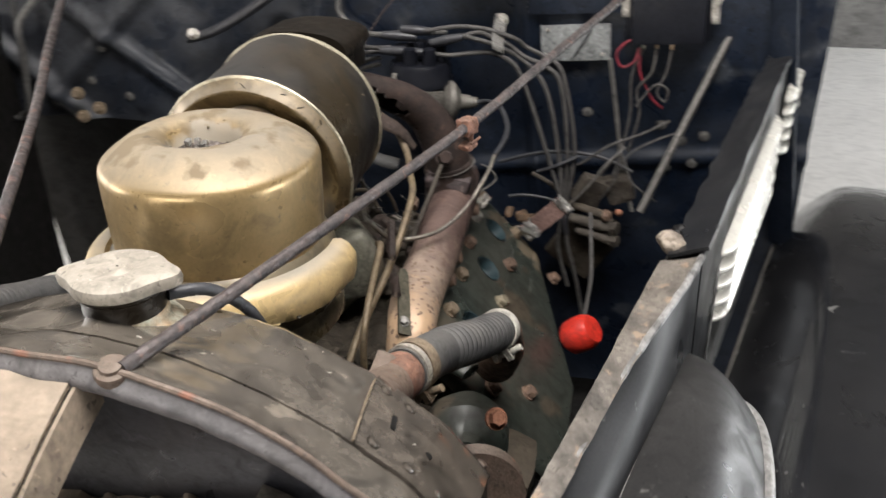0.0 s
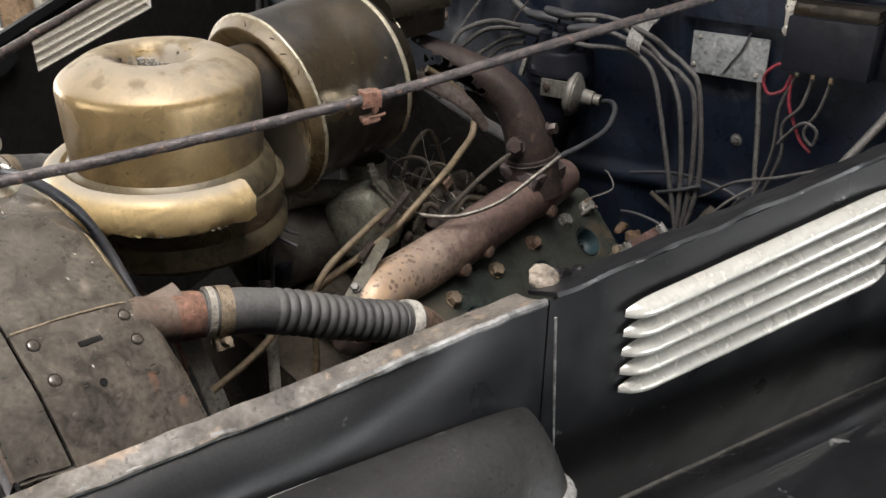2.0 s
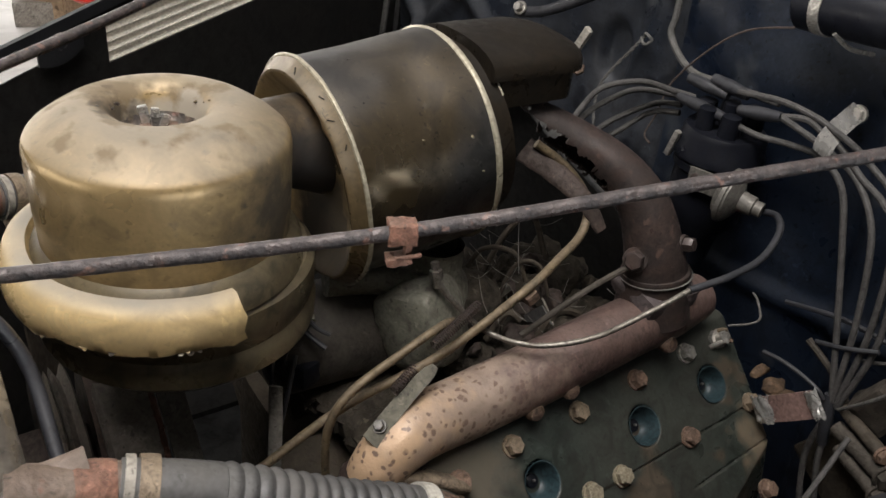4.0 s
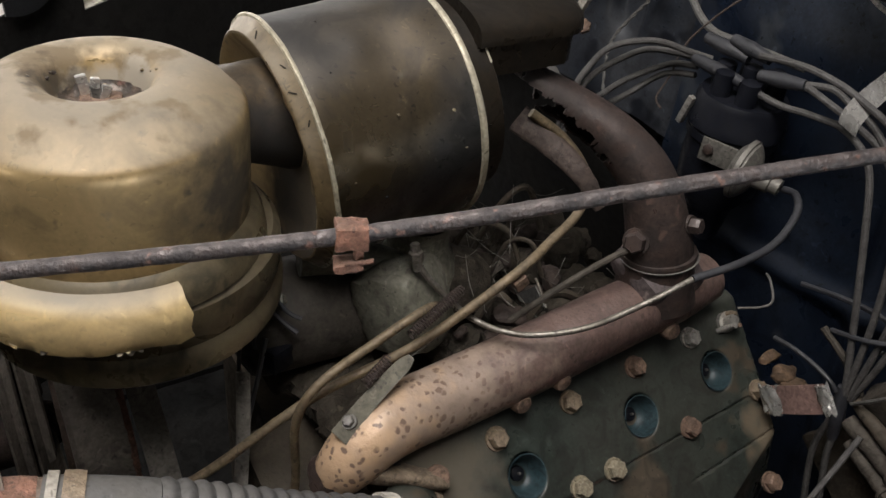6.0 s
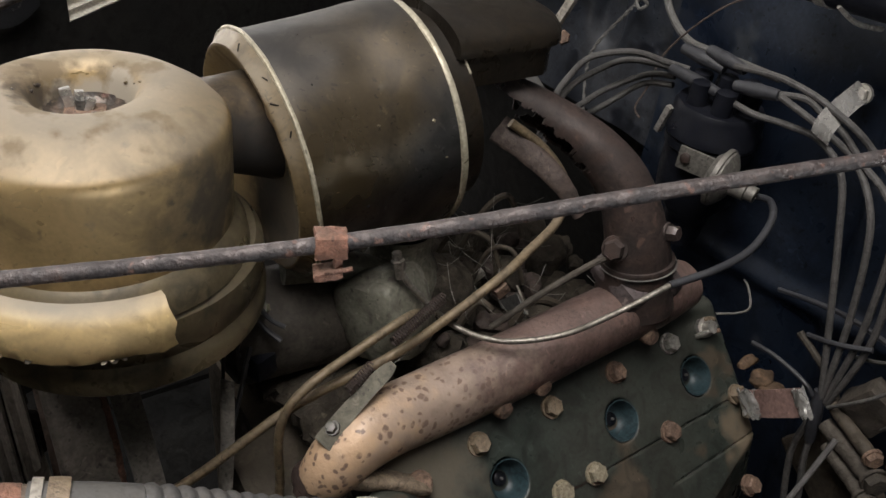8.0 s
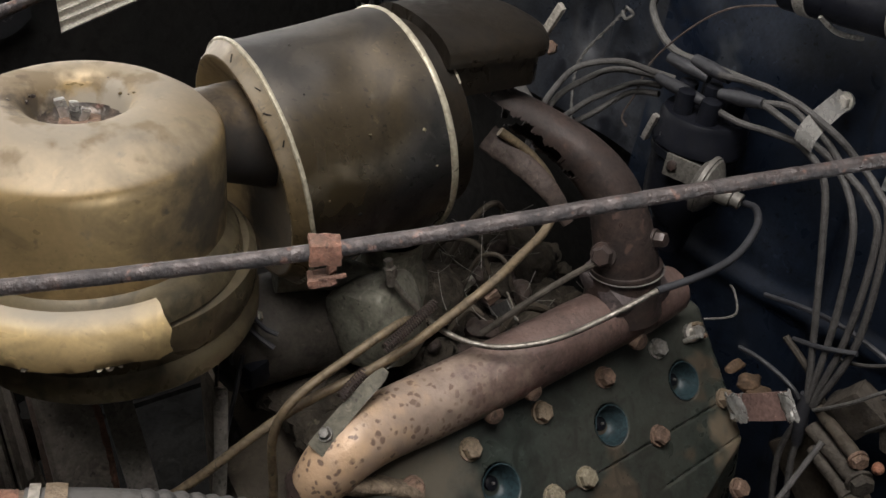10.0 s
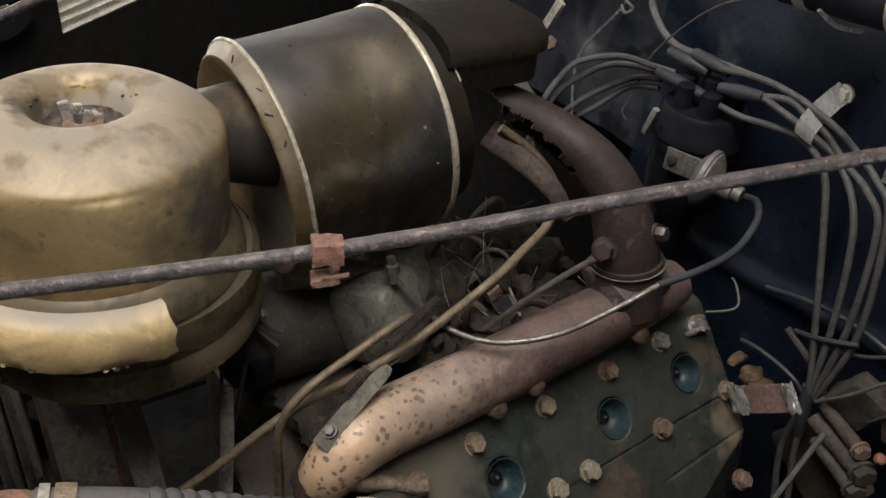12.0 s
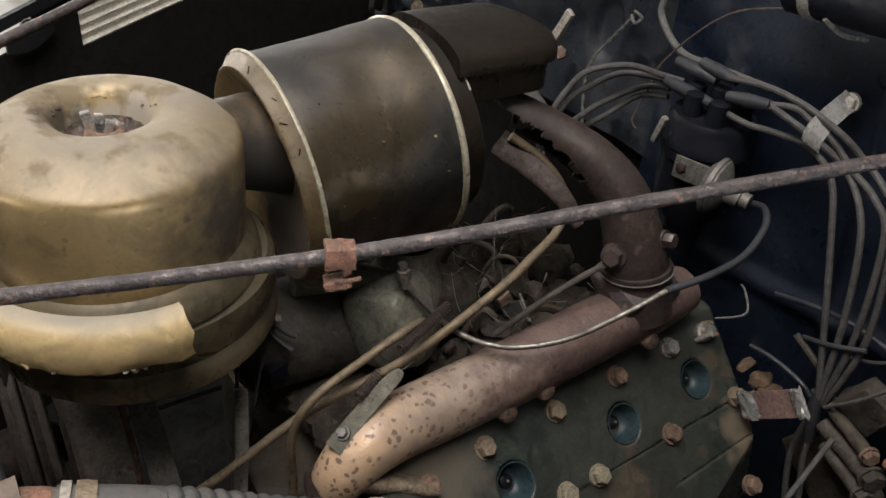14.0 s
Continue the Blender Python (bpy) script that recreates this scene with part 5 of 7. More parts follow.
part("bank", box((-0.205, 1.1, 0.665), (0.16, 0.41, 0.16), Matrix.Rotation(radians(45), 3, "Y"), 0.012), ENGINE, eb)
part("bank", box((-0.50, 1.1, 0.61), (0.22, 0.45, 0.16), Matrix.Rotation(radians(-45), 3, "Y"), 0.012), ENGINE, eb)
part("front_cover", roughen(box((-0.20, 0.845, 0.60), (0.30, 0.10, 0.27), Matrix.Rotation(radians(12), 3, "Y"), 0.035), 0.004, 18, 4), ENGINE, eb)
part("pump_housing", roughen(lathe([(0.052, -0.02), (0.050, 0.010), (0.040, 0.022), (0.028, 0.030), (0.024, 0.045), (0.0, 0.047)], (-0.115, 0.835, 0.728), (0.15, -1, 0.15), seg=40), 0.002, 40), HEAD, eb)
part("pump_pulley", lathe([(0.0, 0.0), (0.030, 0.0), (0.046, -0.008), (0.052, -0.008), (0.044, 0.002), (0.052, 0.012), (0.046, 0.012), (0.0, 0.014)], (-0.085, 0.735, 0.745), (0.25, -1, 0.2), seg=48), INLET, eb, "dusty brown pump pulley")
part("drive_belt", tube([(-0.140, 0.835, 0.770), (-0.122, 0.80, 0.748), (-0.09, 0.795, 0.715), (-0.02, 0.79, 0.64)], 0.006, 10, 6, squash=0.5), CAKED, eb, "dusty belt")
part("drive_belt", tube([(-0.160, 0.83, 0.750), (-0.140, 0.79, 0.730), (-0.115, 0.785, 0.705), (-0.04, 0.78, 0.62)], 0.005, 10, 6, squash=0.5), CAKED, eb, "dusty belt")
for k, (x, y, z, r) in enumerate(((-0.130, 0.715, 0.782, 0.010), (-0.112, 0.718, 0.788, 0.008), (-0.096, 0.715, 0.795, 0.011), (-0.080, 0.720, 0.792, 0.007))):
    part("clamp_lug", lumps(130 + k, 1, (x, y, z), (x, y, z), r, r), INLET, eb, "crusted brown clamp lug")
part("cover_bolt", hexagon((-0.073, 0.79, 0.80), (0.4, -0.6, 0.6), 0.010, 0.010, 0.013), RUST_BOLT, eb)
tagged(part("caked_grime", lumps(4, 60, (-0.42, 0.98, 0.785), (-0.235, 1.26, 0.835), 0.008, 0.024), VALLEY, eb, "caked fittings in the valley"), kind="stuff")
tagged(part("rusty_debris", lumps(5, 26, (-0.40, 1.0, 0.81), (-0.235, 1.20, 0.855), 0.005, 0.014), RUST_DARK, eb, "small rusty fittings"), kind="stuff")
bm = bmesh.new()
rng = random.Random(9)
for k in range(34):
    c = Vector((rng.uniform(-0.38, -0.24), rng.uniform(0.99, 1.18), rng.uniform(0.86, 0.93)))
    a = Vector((rng.uniform(-1, 1), rng.uniform(-1, 1), rng.uniform(-0.5, 0.8))).normalized() * rng.uniform(0.03, 0.08)
    tube([c, c + a * 0.5 + Vector((0, 0, -0.006)), c + a], 0.00035, 4, 3, bm=bm)
tagged(part("cobweb", bm, COBWEB, eb, "dusty cobweb threads"), kind="stuff")

# ---- exhaust manifold ----
mf = thing("exhaust_manifold", (-0.2, 1.05, 0.83), "rust-brown cast iron exhaust manifold, scaled pale at one end", "exhaust manifold")
log = tube([(-0.1925, 0.8445, 0.806), (-0.1870, 0.856, 0.829), (-0.1880, 0.878, 0.846), (-0.1930, 0.910, 0.849), (-0.1975, 0.96, 0.8475), (-0.1965, 1.05, 0.858), (-0.1975, 1.14, 0.8695), (-0.2005, 1.22, 0.8735), (-0.2010, 1.275, 0.8785)], 0.03, 48, 14, radii=[0.0215, 0.0265, 0.0290, 0.0305, 0.0320, 0.0325, 0.0325, 0.0320, 0.0255])
for v in log.verts:
    v.co += Vector((0.4, 0, 0.9)) * (0.0012 * noise.noise(v.co * 45) + 0.0006 * noise.noise(v.co * 140))
part("log", log, MANIFOLD, mf, "log pale and pitted at the front, rust brown behind")
part("port_flange", roughen(tube([(-0.1900, 0.842, 0.8080), (-0.1780, 0.872, 0.8100), (-0.1640, 0.906, 0.8010), (-0.1540, 0.930, 0.7910)], 0.02, 24, 10, radii=[0.020, 0.0215, 0.0205, 0.0150], squash=0.45), 0.0016, 60), CRUST, mf, "scaled port flange")
part("scale_edge", roughen(lathe([(0.0215, -0.012), (0.0245, -0.008), (0.0255, 0.0), (0.0235, 0.008)], (-0.1915, 0.8455, 0.810), (0.25, 0.2, 0.9), seg=40, wobble=0.10), 0.0022, 110), IRON, mf, "dark flaking scale at the front end")
part("flange_bolt", roughen(hexagon((-0.1545, 0.9235, 0.7995), HN, 0.0095, 0.009, 0.0125), 0.0006, 200), BOLT_RUST, mf)
part("flange_stud", roughen(hexagon((-0.1770, 0.8900, 0.8200), HN, 0.006, 0.010, 0.009), 0.0006, 200), IRON, mf)
RISE = [(-0.2030, 1.200, 0.878), (-0.2075, 1.196, 0.920), (-0.2140, 1.19, 0.9565), (-0.2335, 1.18, 1.0005), (-0.2600, 1.16, 1.0310), (-0.2935, 1.13, 1.0525), (-0.3200, 1.098, 1.0690), (-0.3360, 1.078, 1.0790)]
bm = tube(RISE, 0.03, 96, 34, cap=False, radii=[0.042, 0.0355, 0.0310, 0.0270, 0.0240, 0.0220, 0.0205, 0.0195])
split = Vector((0.62, -0.30, -0.72))
RISE_LINE = smooth_line(RISE, 12)
gone = []
for f in bm.faces:
    c = f.calc_center_median()
    along = (-0.245 - c.x) / 0.085
    if along > 0:
        near = min(RISE_LINE, key=lambda q: (q - c).length)
        turn = (c - near).normalized().dot(split.normalized())
        if turn > 0.90 - 0.62 * min(1, along) ** 0.8 + 0.20 * noise.noise(c * 110) or along > 0.93 + 0.30 * noise.noise(c * 150):
            gone.append(f)
bmesh.ops.delete(bm, geom=gone, context="FACES")
bmesh.ops.solidify(bm, geom=bm.faces[:], thickness=0.003)
part("riser", bm, IRON, mf, "rusted elbow, split open and ragged at its end")
part("riser_flange", lathe([(0.028, -0.004), (0.0365, -0.003), (0.0375, 0.0), (0.0365, 0.003), (0.028, 0.004)], (-0.208, 1.196, 0.928), (-0.2, -0.1, 1), seg=40), IRON, mf, "clamped riser flange")
part("gasket", lathe([(0.03, -0.0052), (0.0385, -0.005), (0.0385, -0.0042), (0.03, -0.004)], (-0.208, 1.196, 0.930), (-0.2, -0.1, 1), seg=40), STRUT, mf, "pale gasket line")
part("riser_base", roughen(box((-0.205, 1.198, 0.908), (0.066, 0.074, 0.030), Matrix.Rotation(radians(12), 3, "Y"), 0.012), 0.0022, 70, 4), BASE_IRON, mf, "purple-grey scaled base block")
part("riser_bolt", hexagon((-0.2075, 1.158, 0.953), (0.45, -0.8, 0.3), 0.0105, 0.012, 0.0135), IRON, mf)
part("riser_bolt", hexagon((-0.190, 1.205, 0.970), (0.8, 0.2, 0.3), 0.008, 0.012, 0.010), IRON, mf)
for y, z in ((1.062, 0.858), (1.018, 0.848), (1.20, 0.868)):
    part("lug", lathe([(0.0105, -0.02), (0.0102, 0.004), (0.0080, 0.0085), (0, 0.010)], (-0.172, y, z - 0.012), (0.85, 0.0, 0.15), seg=12), BOLT_RUST, mf)
part("broken_lip", roughen(tube([(-0.322, 1.085, 1.040), (-0.292, 1.105, 1.024), (-0.262, 1.125, 1.001), (-0.245, 1.140, 0.972)], 0.012, 14, 10, radii=[0.014, 0.012, 0.010, 0.006], squash=0.35), 0.0012, 90), RUST_DARK, mf, "ragged broken lip")

# ---- radiator hose ----
hose = thing("radiator_hose", (-0.1, 0.72, 0.87), "ribbed grey rubber radiator hose with metal clamps", "hose")
HP = [(-0.128, 0.625, 0.971), (-0.117, 0.66, 0.963), (-0.106, 0.70, 0.948), (-0.090, 0.765, 0.917), (-0.0755, 0.832, 0.889)]
L = smooth_line(HP, 60)
bm = bmesh.new()
run, total = 0.0, sum((b - a).length for a, b in zip(L, L[1:]))
rings, u = [], None
for i, p in enumerate(L):
    if i:
        run += (p - L[i - 1]).length
    d = (L[min(i + 1, len(L) - 1)] - L[max(i - 1, 0)]).normalized()
    u = d.orthogonal().normalized() if u is None else (u - d * u.dot(d)).normalized()
    w = d.cross(u)
    f = run / total
    ribbed = 1 if 0.27 < f < 0.90 else 0
    r = 0.0205 + ribbed * 0.0022 * (abs(math.sin(math.pi * (f - 0.27) / 0.63 * 14)) - 0.5)
    rings.append([bm.verts.new(p + (u * math.cos(2 * math.pi * k / 32) + w * math.sin(2 * math.pi * k / 32)) * r) for k in range(32)])
for p, q in zip(rings, rings[1:]):
    for k in range(32):
        bm.faces.new((p[k], p[(k + 1) % 32], q[(k + 1) % 32], q[k]))
bm.faces.new(rings[0])
bm.faces.new(rings[-1])
part("hose", bm, RUBBER, hose)
part("inlet_pipe", tube([(-0.1375, 0.560, 0.9875), (-0.1355, 0.585, 0.9785), (-0.1315, 0.610, 0.9735), (-0.1262, 0.634, 0.9692)], 0.0185, 28, 6, radii=[0.0215, 0.0208, 0.0195, 0.0185]), INLET, hose, "dusty brown inlet pipe")
part("rust_band", roughen(lathe([(0.0192, -0.017), (0.0204, -0.014), (0.0208, -0.004), (0.0204, 0.004), (0.0196, 0.009)], (-0.1305, 0.6150, 0.9727), (0.22, 0.95, -0.17), seg=60), 0.0008, 140), RUST, hose, "flaking red rust")
part("pipe_brace", sheet(lambda u, v: Vector((-0.146 + 0.022 * v, 0.572 + 0.040 * u, 0.998 - 0.004 * u + 0.006 * u * u - 0.012 * v * v)), 8, 5, 0.0015), INLET, hose, "dusty brown flap on the pipe")


def clamp(p, d, r, mat, screw_to):
    d = Vector(d).normalized()
    c = part("clamp", lathe([(r - 0.001, -0.006), (r + 0.0012, -0.006), (r + 0.0016, 0), (r + 0.0012, 0.006), (r - 0.001, 0.006)], p, d, seg=40), mat, hose, "metal hose clamp")
    s = (Vector(screw_to) - d * Vector(screw_to).dot(d)).normalized()
    across = d.cross(s)
    base = Vector(p) + s * (r + 0.005)
    part("clamp_screw", lathe([(0, -0.016), (0.0035, -0.016), (0.0035, 0.012), (0.006, 0.012), (0.006, 0.018), (0, 0.018)], base, across, seg=12), mat, c)
    part("clamp_ear", box(base, (0.006, 0.012, 0.012), across.to_track_quat("X", "Z").to_matrix(), 0.001), mat, c)


clamp((-0.1235, 0.641, 0.968), (0.011, 0.035, -0.008), 0.0212, BOLT, (0.4, -0.5, -0.7))
clamp((-0.0775, 0.824, 0.8925), (0.015, 0.067, -0.028), 0.0212, WHITE_CLAMP, (0.5, 0.2, -0.8))
part("end_band", lathe([(0.0195, -0.003), (0.0225, -0.003), (0.0225, 0.003), (0.0195, 0.003)], (-0.1268, 0.630, 0.9702), (0.011, 0.035, -0.008), seg=36), ALLOY, hose, "pale pipe bead")



def mirrored(ob, drop):
    """The same thing on the other side of the engine."""
    twin = thing(ob.name.split(".")[0], (2 * CX - PLACE[ob].x, PLACE[ob].y, PLACE[ob].z - drop), ob["label"], ob["category"])
    made = {ob: twin}
    for o in ob.children_recursive:
        me = o.data.copy()
        me.transform(Matrix.Diagonal((-1, 1, 1, 1)))
        me.flip_normals()
        made[o] = new(o.name.split(".")[0], me)
        made[o].parent = made[o.parent]
        if "label" in o:
            tagged(made[o], o["label"])
    return twin


mirrored(hose, 0.012)

# ---- support rods ----
rod = thing("support_rod", (-0.106, 0.81, 1.07), "thin rusty steel support rod with a clip", "rod", "support rods")
part("bar", roughen(tube([(-0.251, 0.436, 1.090), (-0.181, 0.625, 1.104), (-0.106, 0.81, 1.1265), (-0.036, 0.99, 1.158), (0.033, 1.165, 1.189), (0.135, 1.425, 1.235)], 0.0048, 14, 40), 0.0005, 160), ROD, rod)
part("foot", lathe([(0.0, 0.006), (0.007, 0.0055), (0.0075, 0.003), (0.0105, 0.002), (0.0115, -0.001), (0.0105, -0.006)], (-0.257, 0.436, 1.089), (0.15, -0.3, 1), seg=18), INLET, rod, "rusty bolted foot")
clip = part("clip", roughen(box((-0.109, 0.806, 1.125), (0.0135, 0.0185, 0.0150), Matrix.Rotation(radians(-22), 3, "Z"), 0.002), 0.0016, 180, 3), RUST, rod, "rust-red spring clip")
part("jaw", roughen(box((-0.108, 0.804, 1.107), (0.012, 0.0165, 0.0048), Matrix.Rotation(radians(-22), 3, "Z") @ Matrix.Rotation(radians(8), 3, "X"), 0.001), 0.0012, 200, 3), RUST, clip)
part("tongue", box((-0.106, 0.809, 1.1155), (0.004, 0.005, 0.014), None, 0.001), RUST, clip)
part("prong", tube([(-0.1045, 0.800, 1.1095), (-0.101, 0.809, 1.1105), (-0.099, 0.815, 1.1115)], 0.0014, 8), RUST, clip)
rod2 = thing("support_rod", (-0.5, 0.7, 1.0), "thin rusty steel support rod", "rod", "support rods")
part("bar", tube([(-0.36, 0.44, 1.098), (-0.495, 0.715, 1.141), (-0.60, 0.91, 1.174), (-0.87, 1.425, 1.25)], 0.0048, 14, 10), ROD, rod2)
solo("cowl_strut", tube([(0.205, 1.445, 1.118), (0.140, 1.375, 0.972), (0.076, 1.305, 0.825)], 0.006, 12, 4), STRUT, "grey dusty steel cowl strut", "rod")

# ---- firewall fittings ----
pl = thing("grey_plate", (-0.046, 1.41, 1.035), "dull grey metal plate screwed on the firewall", "plate")
part("sheet", box((-0.046, 1.404, 1.063), (0.108, 0.003, 0.057), Matrix.Rotation(radians(-4), 3, "Y"), 0.001), PLATE, pl)
for x, z in ((-0.093, 1.043), (-0.003, 1.047), (-0.09, 1.082)):
    part("screw", hexagon((x, 1.402, z), (0, -1, 0), 0.003, 0.002), ZINC, pl)
part("lead", tube([(-0.02, 1.398, 1.10), (-0.028, 1.399, 1.075), (-0.040, 1.40, 1.055), (-0.048, 1.40, 1.04)], 0.0014, 6), BLACK_RUBBER, pl, "thin black lead across it")

vr = thing("voltage_regulator", (0.09, 1.41, 1.06), "black voltage regulator box on the firewall", "regulator")
part("base", box((0.09, 1.404, 1.115), (0.125, 0.012, 0.088), Matrix.Rotation(radians(-3), 3, "Y"), 0.003), BAKELITE, vr)
part("cover", box((0.09, 1.383, 1.108), (0.105, 0.04, 0.068), Matrix.Rotation(radians(-3), 3, "Y"), 0.005), BAKELITE, vr)
part("lid", box((0.088, 1.386, 1.148), (0.100, 0.036, 0.018), Matrix.Rotation(radians(-3), 3, "Y"), 0.006), DUCT, vr)
for x, z in ((0.026, 1.128), (0.158, 1.122)):
    lug = part("lug", box((x, 1.398, z), (0.012, 0.004, 0.044), Matrix.Rotation(radians(-6), 3, "Y"), 0.002), ZINC, vr, "bright mounting lug")
    part("lug_bolt", hexagon((x, 1.396, z + 0.014), (0, -1, 0), 0.0065, 0.006, 0.008), ZINC, lug)
    part("lug_bolt", hexagon((x, 1.396, z - 0.014), (0, -1, 0), 0.0055, 0.005), ZINC, lug)
for x in (0.058, 0.078, 0.100):
    part("terminal", box((x, 1.378, 1.070), (0.005, 0.006, 0.012), None, 0.001), BRASS, vr)

wires = thing("regulator_wires", (0.06, 1.38, 0.95), "loose red and grey wires hanging below the regulator", "wires")
part("red_wire", tube([(0.062, 1.372, 1.072), (0.054, 1.370, 1.080), (0.033, 1.371, 1.075), (0.019, 1.373, 1.056), (0.028, 1.374, 1.036), (0.046, 1.376, 1.044), (0.052, 1.377, 1.065), (0.056, 1.377, 1.03), (0.068, 1.378, 1.005), (0.080, 1.379, 0.985), (0.096, 1.380, 0.972)], 0.0022, 8), RED_WIRE, wires, "red wire in a loop")
for pts, r, mat in (
        ([(0.078, 1.376, 1.066), (0.074, 1.37, 1.03), (0.055, 1.375, 1.0), (0.062, 1.375, 0.96), (0.05, 1.37, 0.90)], 0.0022, CLOTH),
        ([(0.100, 1.376, 1.066), (0.096, 1.372, 1.03), (0.085, 1.37, 1.0), (0.098, 1.372, 0.985), (0.10, 1.37, 1.005), (0.08, 1.37, 1.01), (0.055, 1.372, 0.975)], 0.002, CLOTH),
        ([(0.058, 1.376, 1.066), (0.045, 1.38, 1.02), (0.048, 1.38, 0.96), (0.04, 1.375, 0.90), (0.03, 1.36, 0.86)], 0.0022, CLOTH),
        ([(0.11, 1.385, 0.95), (0.07, 1.36, 0.935), (0.02, 1.35, 0.915), (-0.02, 1.36, 0.88), (-0.05, 1.37, 0.86)], 0.0022, CLOTH),
        ([(0.13, 1.38, 0.935), (0.09, 1.36, 0.925), (0.05, 1.35, 0.90), (0.03, 1.35, 0.85), (0.00, 1.36, 0.80)], 0.0018, CLOTH),
        ([(0.01, 1.36, 0.86), (0.04, 1.35, 0.90), (0.06, 1.34, 0.86), (0.10, 1.34, 0.83)], 0.0018, CLOTH),
        ([(-0.16, 1.39, 0.86), (-0.08, 1.385, 0.885), (0.0, 1.38, 0.885), (0.06, 1.36, 0.87)], 0.003, BLACK_RUBBER)):
    part("wire", tube(pts, r, 7), mat, wires)
lead = thing("armoured_lead", (0.03, 1.38, 0.8), "grey armoured cable hanging on the firewall", "cable")
part("cable", tube([(0.010, 1.385, 1.045), (0.022, 1.382, 0.985), (0.033, 1.378, 0.925), (0.046, 1.374, 0.86), (0.066, 1.36, 0.80)], 0.0036, 10), STRUT, lead)

coil = thing("ignition_coil", (-0.18, 1.39, 1.16), "black ignition coil held by bright straps", "ignition coil")
CO, CD = Vector((-0.170, 1.365, 1.200)), Vector((0.985, -0.02, 0.10)).normalized()
part("can", lathe([(0, -0.075), (0.024, -0.075), (0.0275, -0.071), (0.0275, 0.066), (0.024, 0.071), (0.014, 0.073), (0.012, 0.09), (0, 0.09)], CO, CD, seg=36), BAKELITE, coil)
for d in (-0.045, 0.085):
    strap = part("strap", lathe([(0.0275, -0.006), (0.029, -0.006), (0.029, 0.006), (0.0275, 0.006)], CO + CD * min(d, 0.05), CD, seg=36), ZINC, coil, "bright strap")
    part("strap_bolt", hexagon(CO + CD * min(d, 0.05) + Vector((0, -0.02, 0.028)), (0, -0.6, 0.8), 0.006, 0.008, 0.009), ZINC, strap)
part("strap_tail", tube([CO + CD * -0.02 + Vector((0, -0.02, -0.02)), CO + CD * -0.01 + Vector((0, 0.0, -0.035)), CO + CD * 0.0 + Vector((0, 0.03, -0.042))], 0.0025, 6), ZINC, coil)
fuse = thing("relay_can", (0.0, 1.39, 1.2), "dark relay can with bright clips on the firewall", "relay")
part("can", lathe([(0, -0.06), (0.024, -0.06), (0.026, -0.055), (0.026, 0.055), (0, 0.06)], (0.045, 1.375, 1.235), (1, 0, -0.05), seg=28), DUCT, fuse)
for x in (-0.02, 0.03):
    part("clip", lathe([(0.026, -0.005), (0.028, -0.005), (0.028, 0.005), (0.026, 0.005)], (x + 0.02, 1.375, 1.235), (1, 0, -0.05), seg=28), ZINC, fuse)

ds = thing("distributor", (-0.285, 1.35, 0.90), "black bakelite distributor with plug towers", "distributor")
DX = Vector((-0.286, 1.358, 0))
part("housing", lathe([(0.020, 0.86), (0.026, 0.90), (0.044, 0.925), (0.0465, 0.95), (0.0465, 0.985), (0.050, 0.988), (0.050, 0.996), (0.046, 1.0)], DX, seg=44), BAKELITE, ds)
capd = part("cap", lathe([(0.0495, 0.997), (0.0525, 1.001), (0.0520, 1.010), (0.0495, 1.014), (0.0490, 1.030), (0.0455, 1.036), (0, 1.038)], DX, seg=44), BAKELITE, ds)
for k in range(6):
    a = radians(60 * k + 10)
    part("tower", lathe([(0.0115, 1.028), (0.0105, 1.060), (0.007, 1.062), (0, 1.062)], DX + Vector((0.030 * math.cos(a), 0.030 * math.sin(a), 0)), seg=16), BAKELITE, capd)
part("tower", lathe([(0.0105, 1.036), (0.010, 1.066), (0.007, 1.068), (0, 1.068)], DX, seg=16), BAKELITE, capd)
part("cap_clip", box((-0.322, 1.316, 1.008), (0.007, 0.007, 0.034), Matrix.Rotation(radians(15), 3, "Y"), 0.001), ZINC, ds, "bright spring clip")
vac = thing("vacuum_advance", (-0.225, 1.318, 0.95), "pale vacuum advance unit with a pipe nut", "vacuum unit")
VD = Vector((0.076, 0.024, -0.006)).normalized()
part("diaphragm", lathe([(0.008, -0.012), (0.022, -0.010), (0.0285, -0.004), (0.031, 0.0), (0.0295, 0.005), (0.021, 0.011), (0.012, 0.015), (0.011, 0.030), (0.0085, 0.031), (0.0085, 0.040), (0.0045, 0.041)], (-0.228, 1.314, 0.985), VD, seg=40), VACUUM, vac)
part("rim", lathe([(0.028, -0.005), (0.032, -0.003), (0.032, 0.002), (0.028, 0.0035)], (-0.228, 1.314, 0.985), VD, seg=40), VACUUM, vac)
part("arm", box((-0.258, 1.308, 0.988), (0.042, 0.004, 0.026), Matrix.Rotation(radians(17), 3, "Z"), 0.002), VACUUM, vac)
part("arm_bolt", hexagon((-0.268, 1.302, 0.990), (0.2, -1, 0.1), 0.006, 0.003), IRON, vac)
part("pipe", tube([(-0.190, 1.333, 0.979), (-0.172, 1.328, 0.984), (-0.148, 1.30, 0.984), (-0.131, 1.255, 0.974), (-0.127, 1.205, 0.969), (-0.134, 1.155, 0.962)], 0.0038, 10), BLACK_RUBBER, vac, "black rubber sleeve")
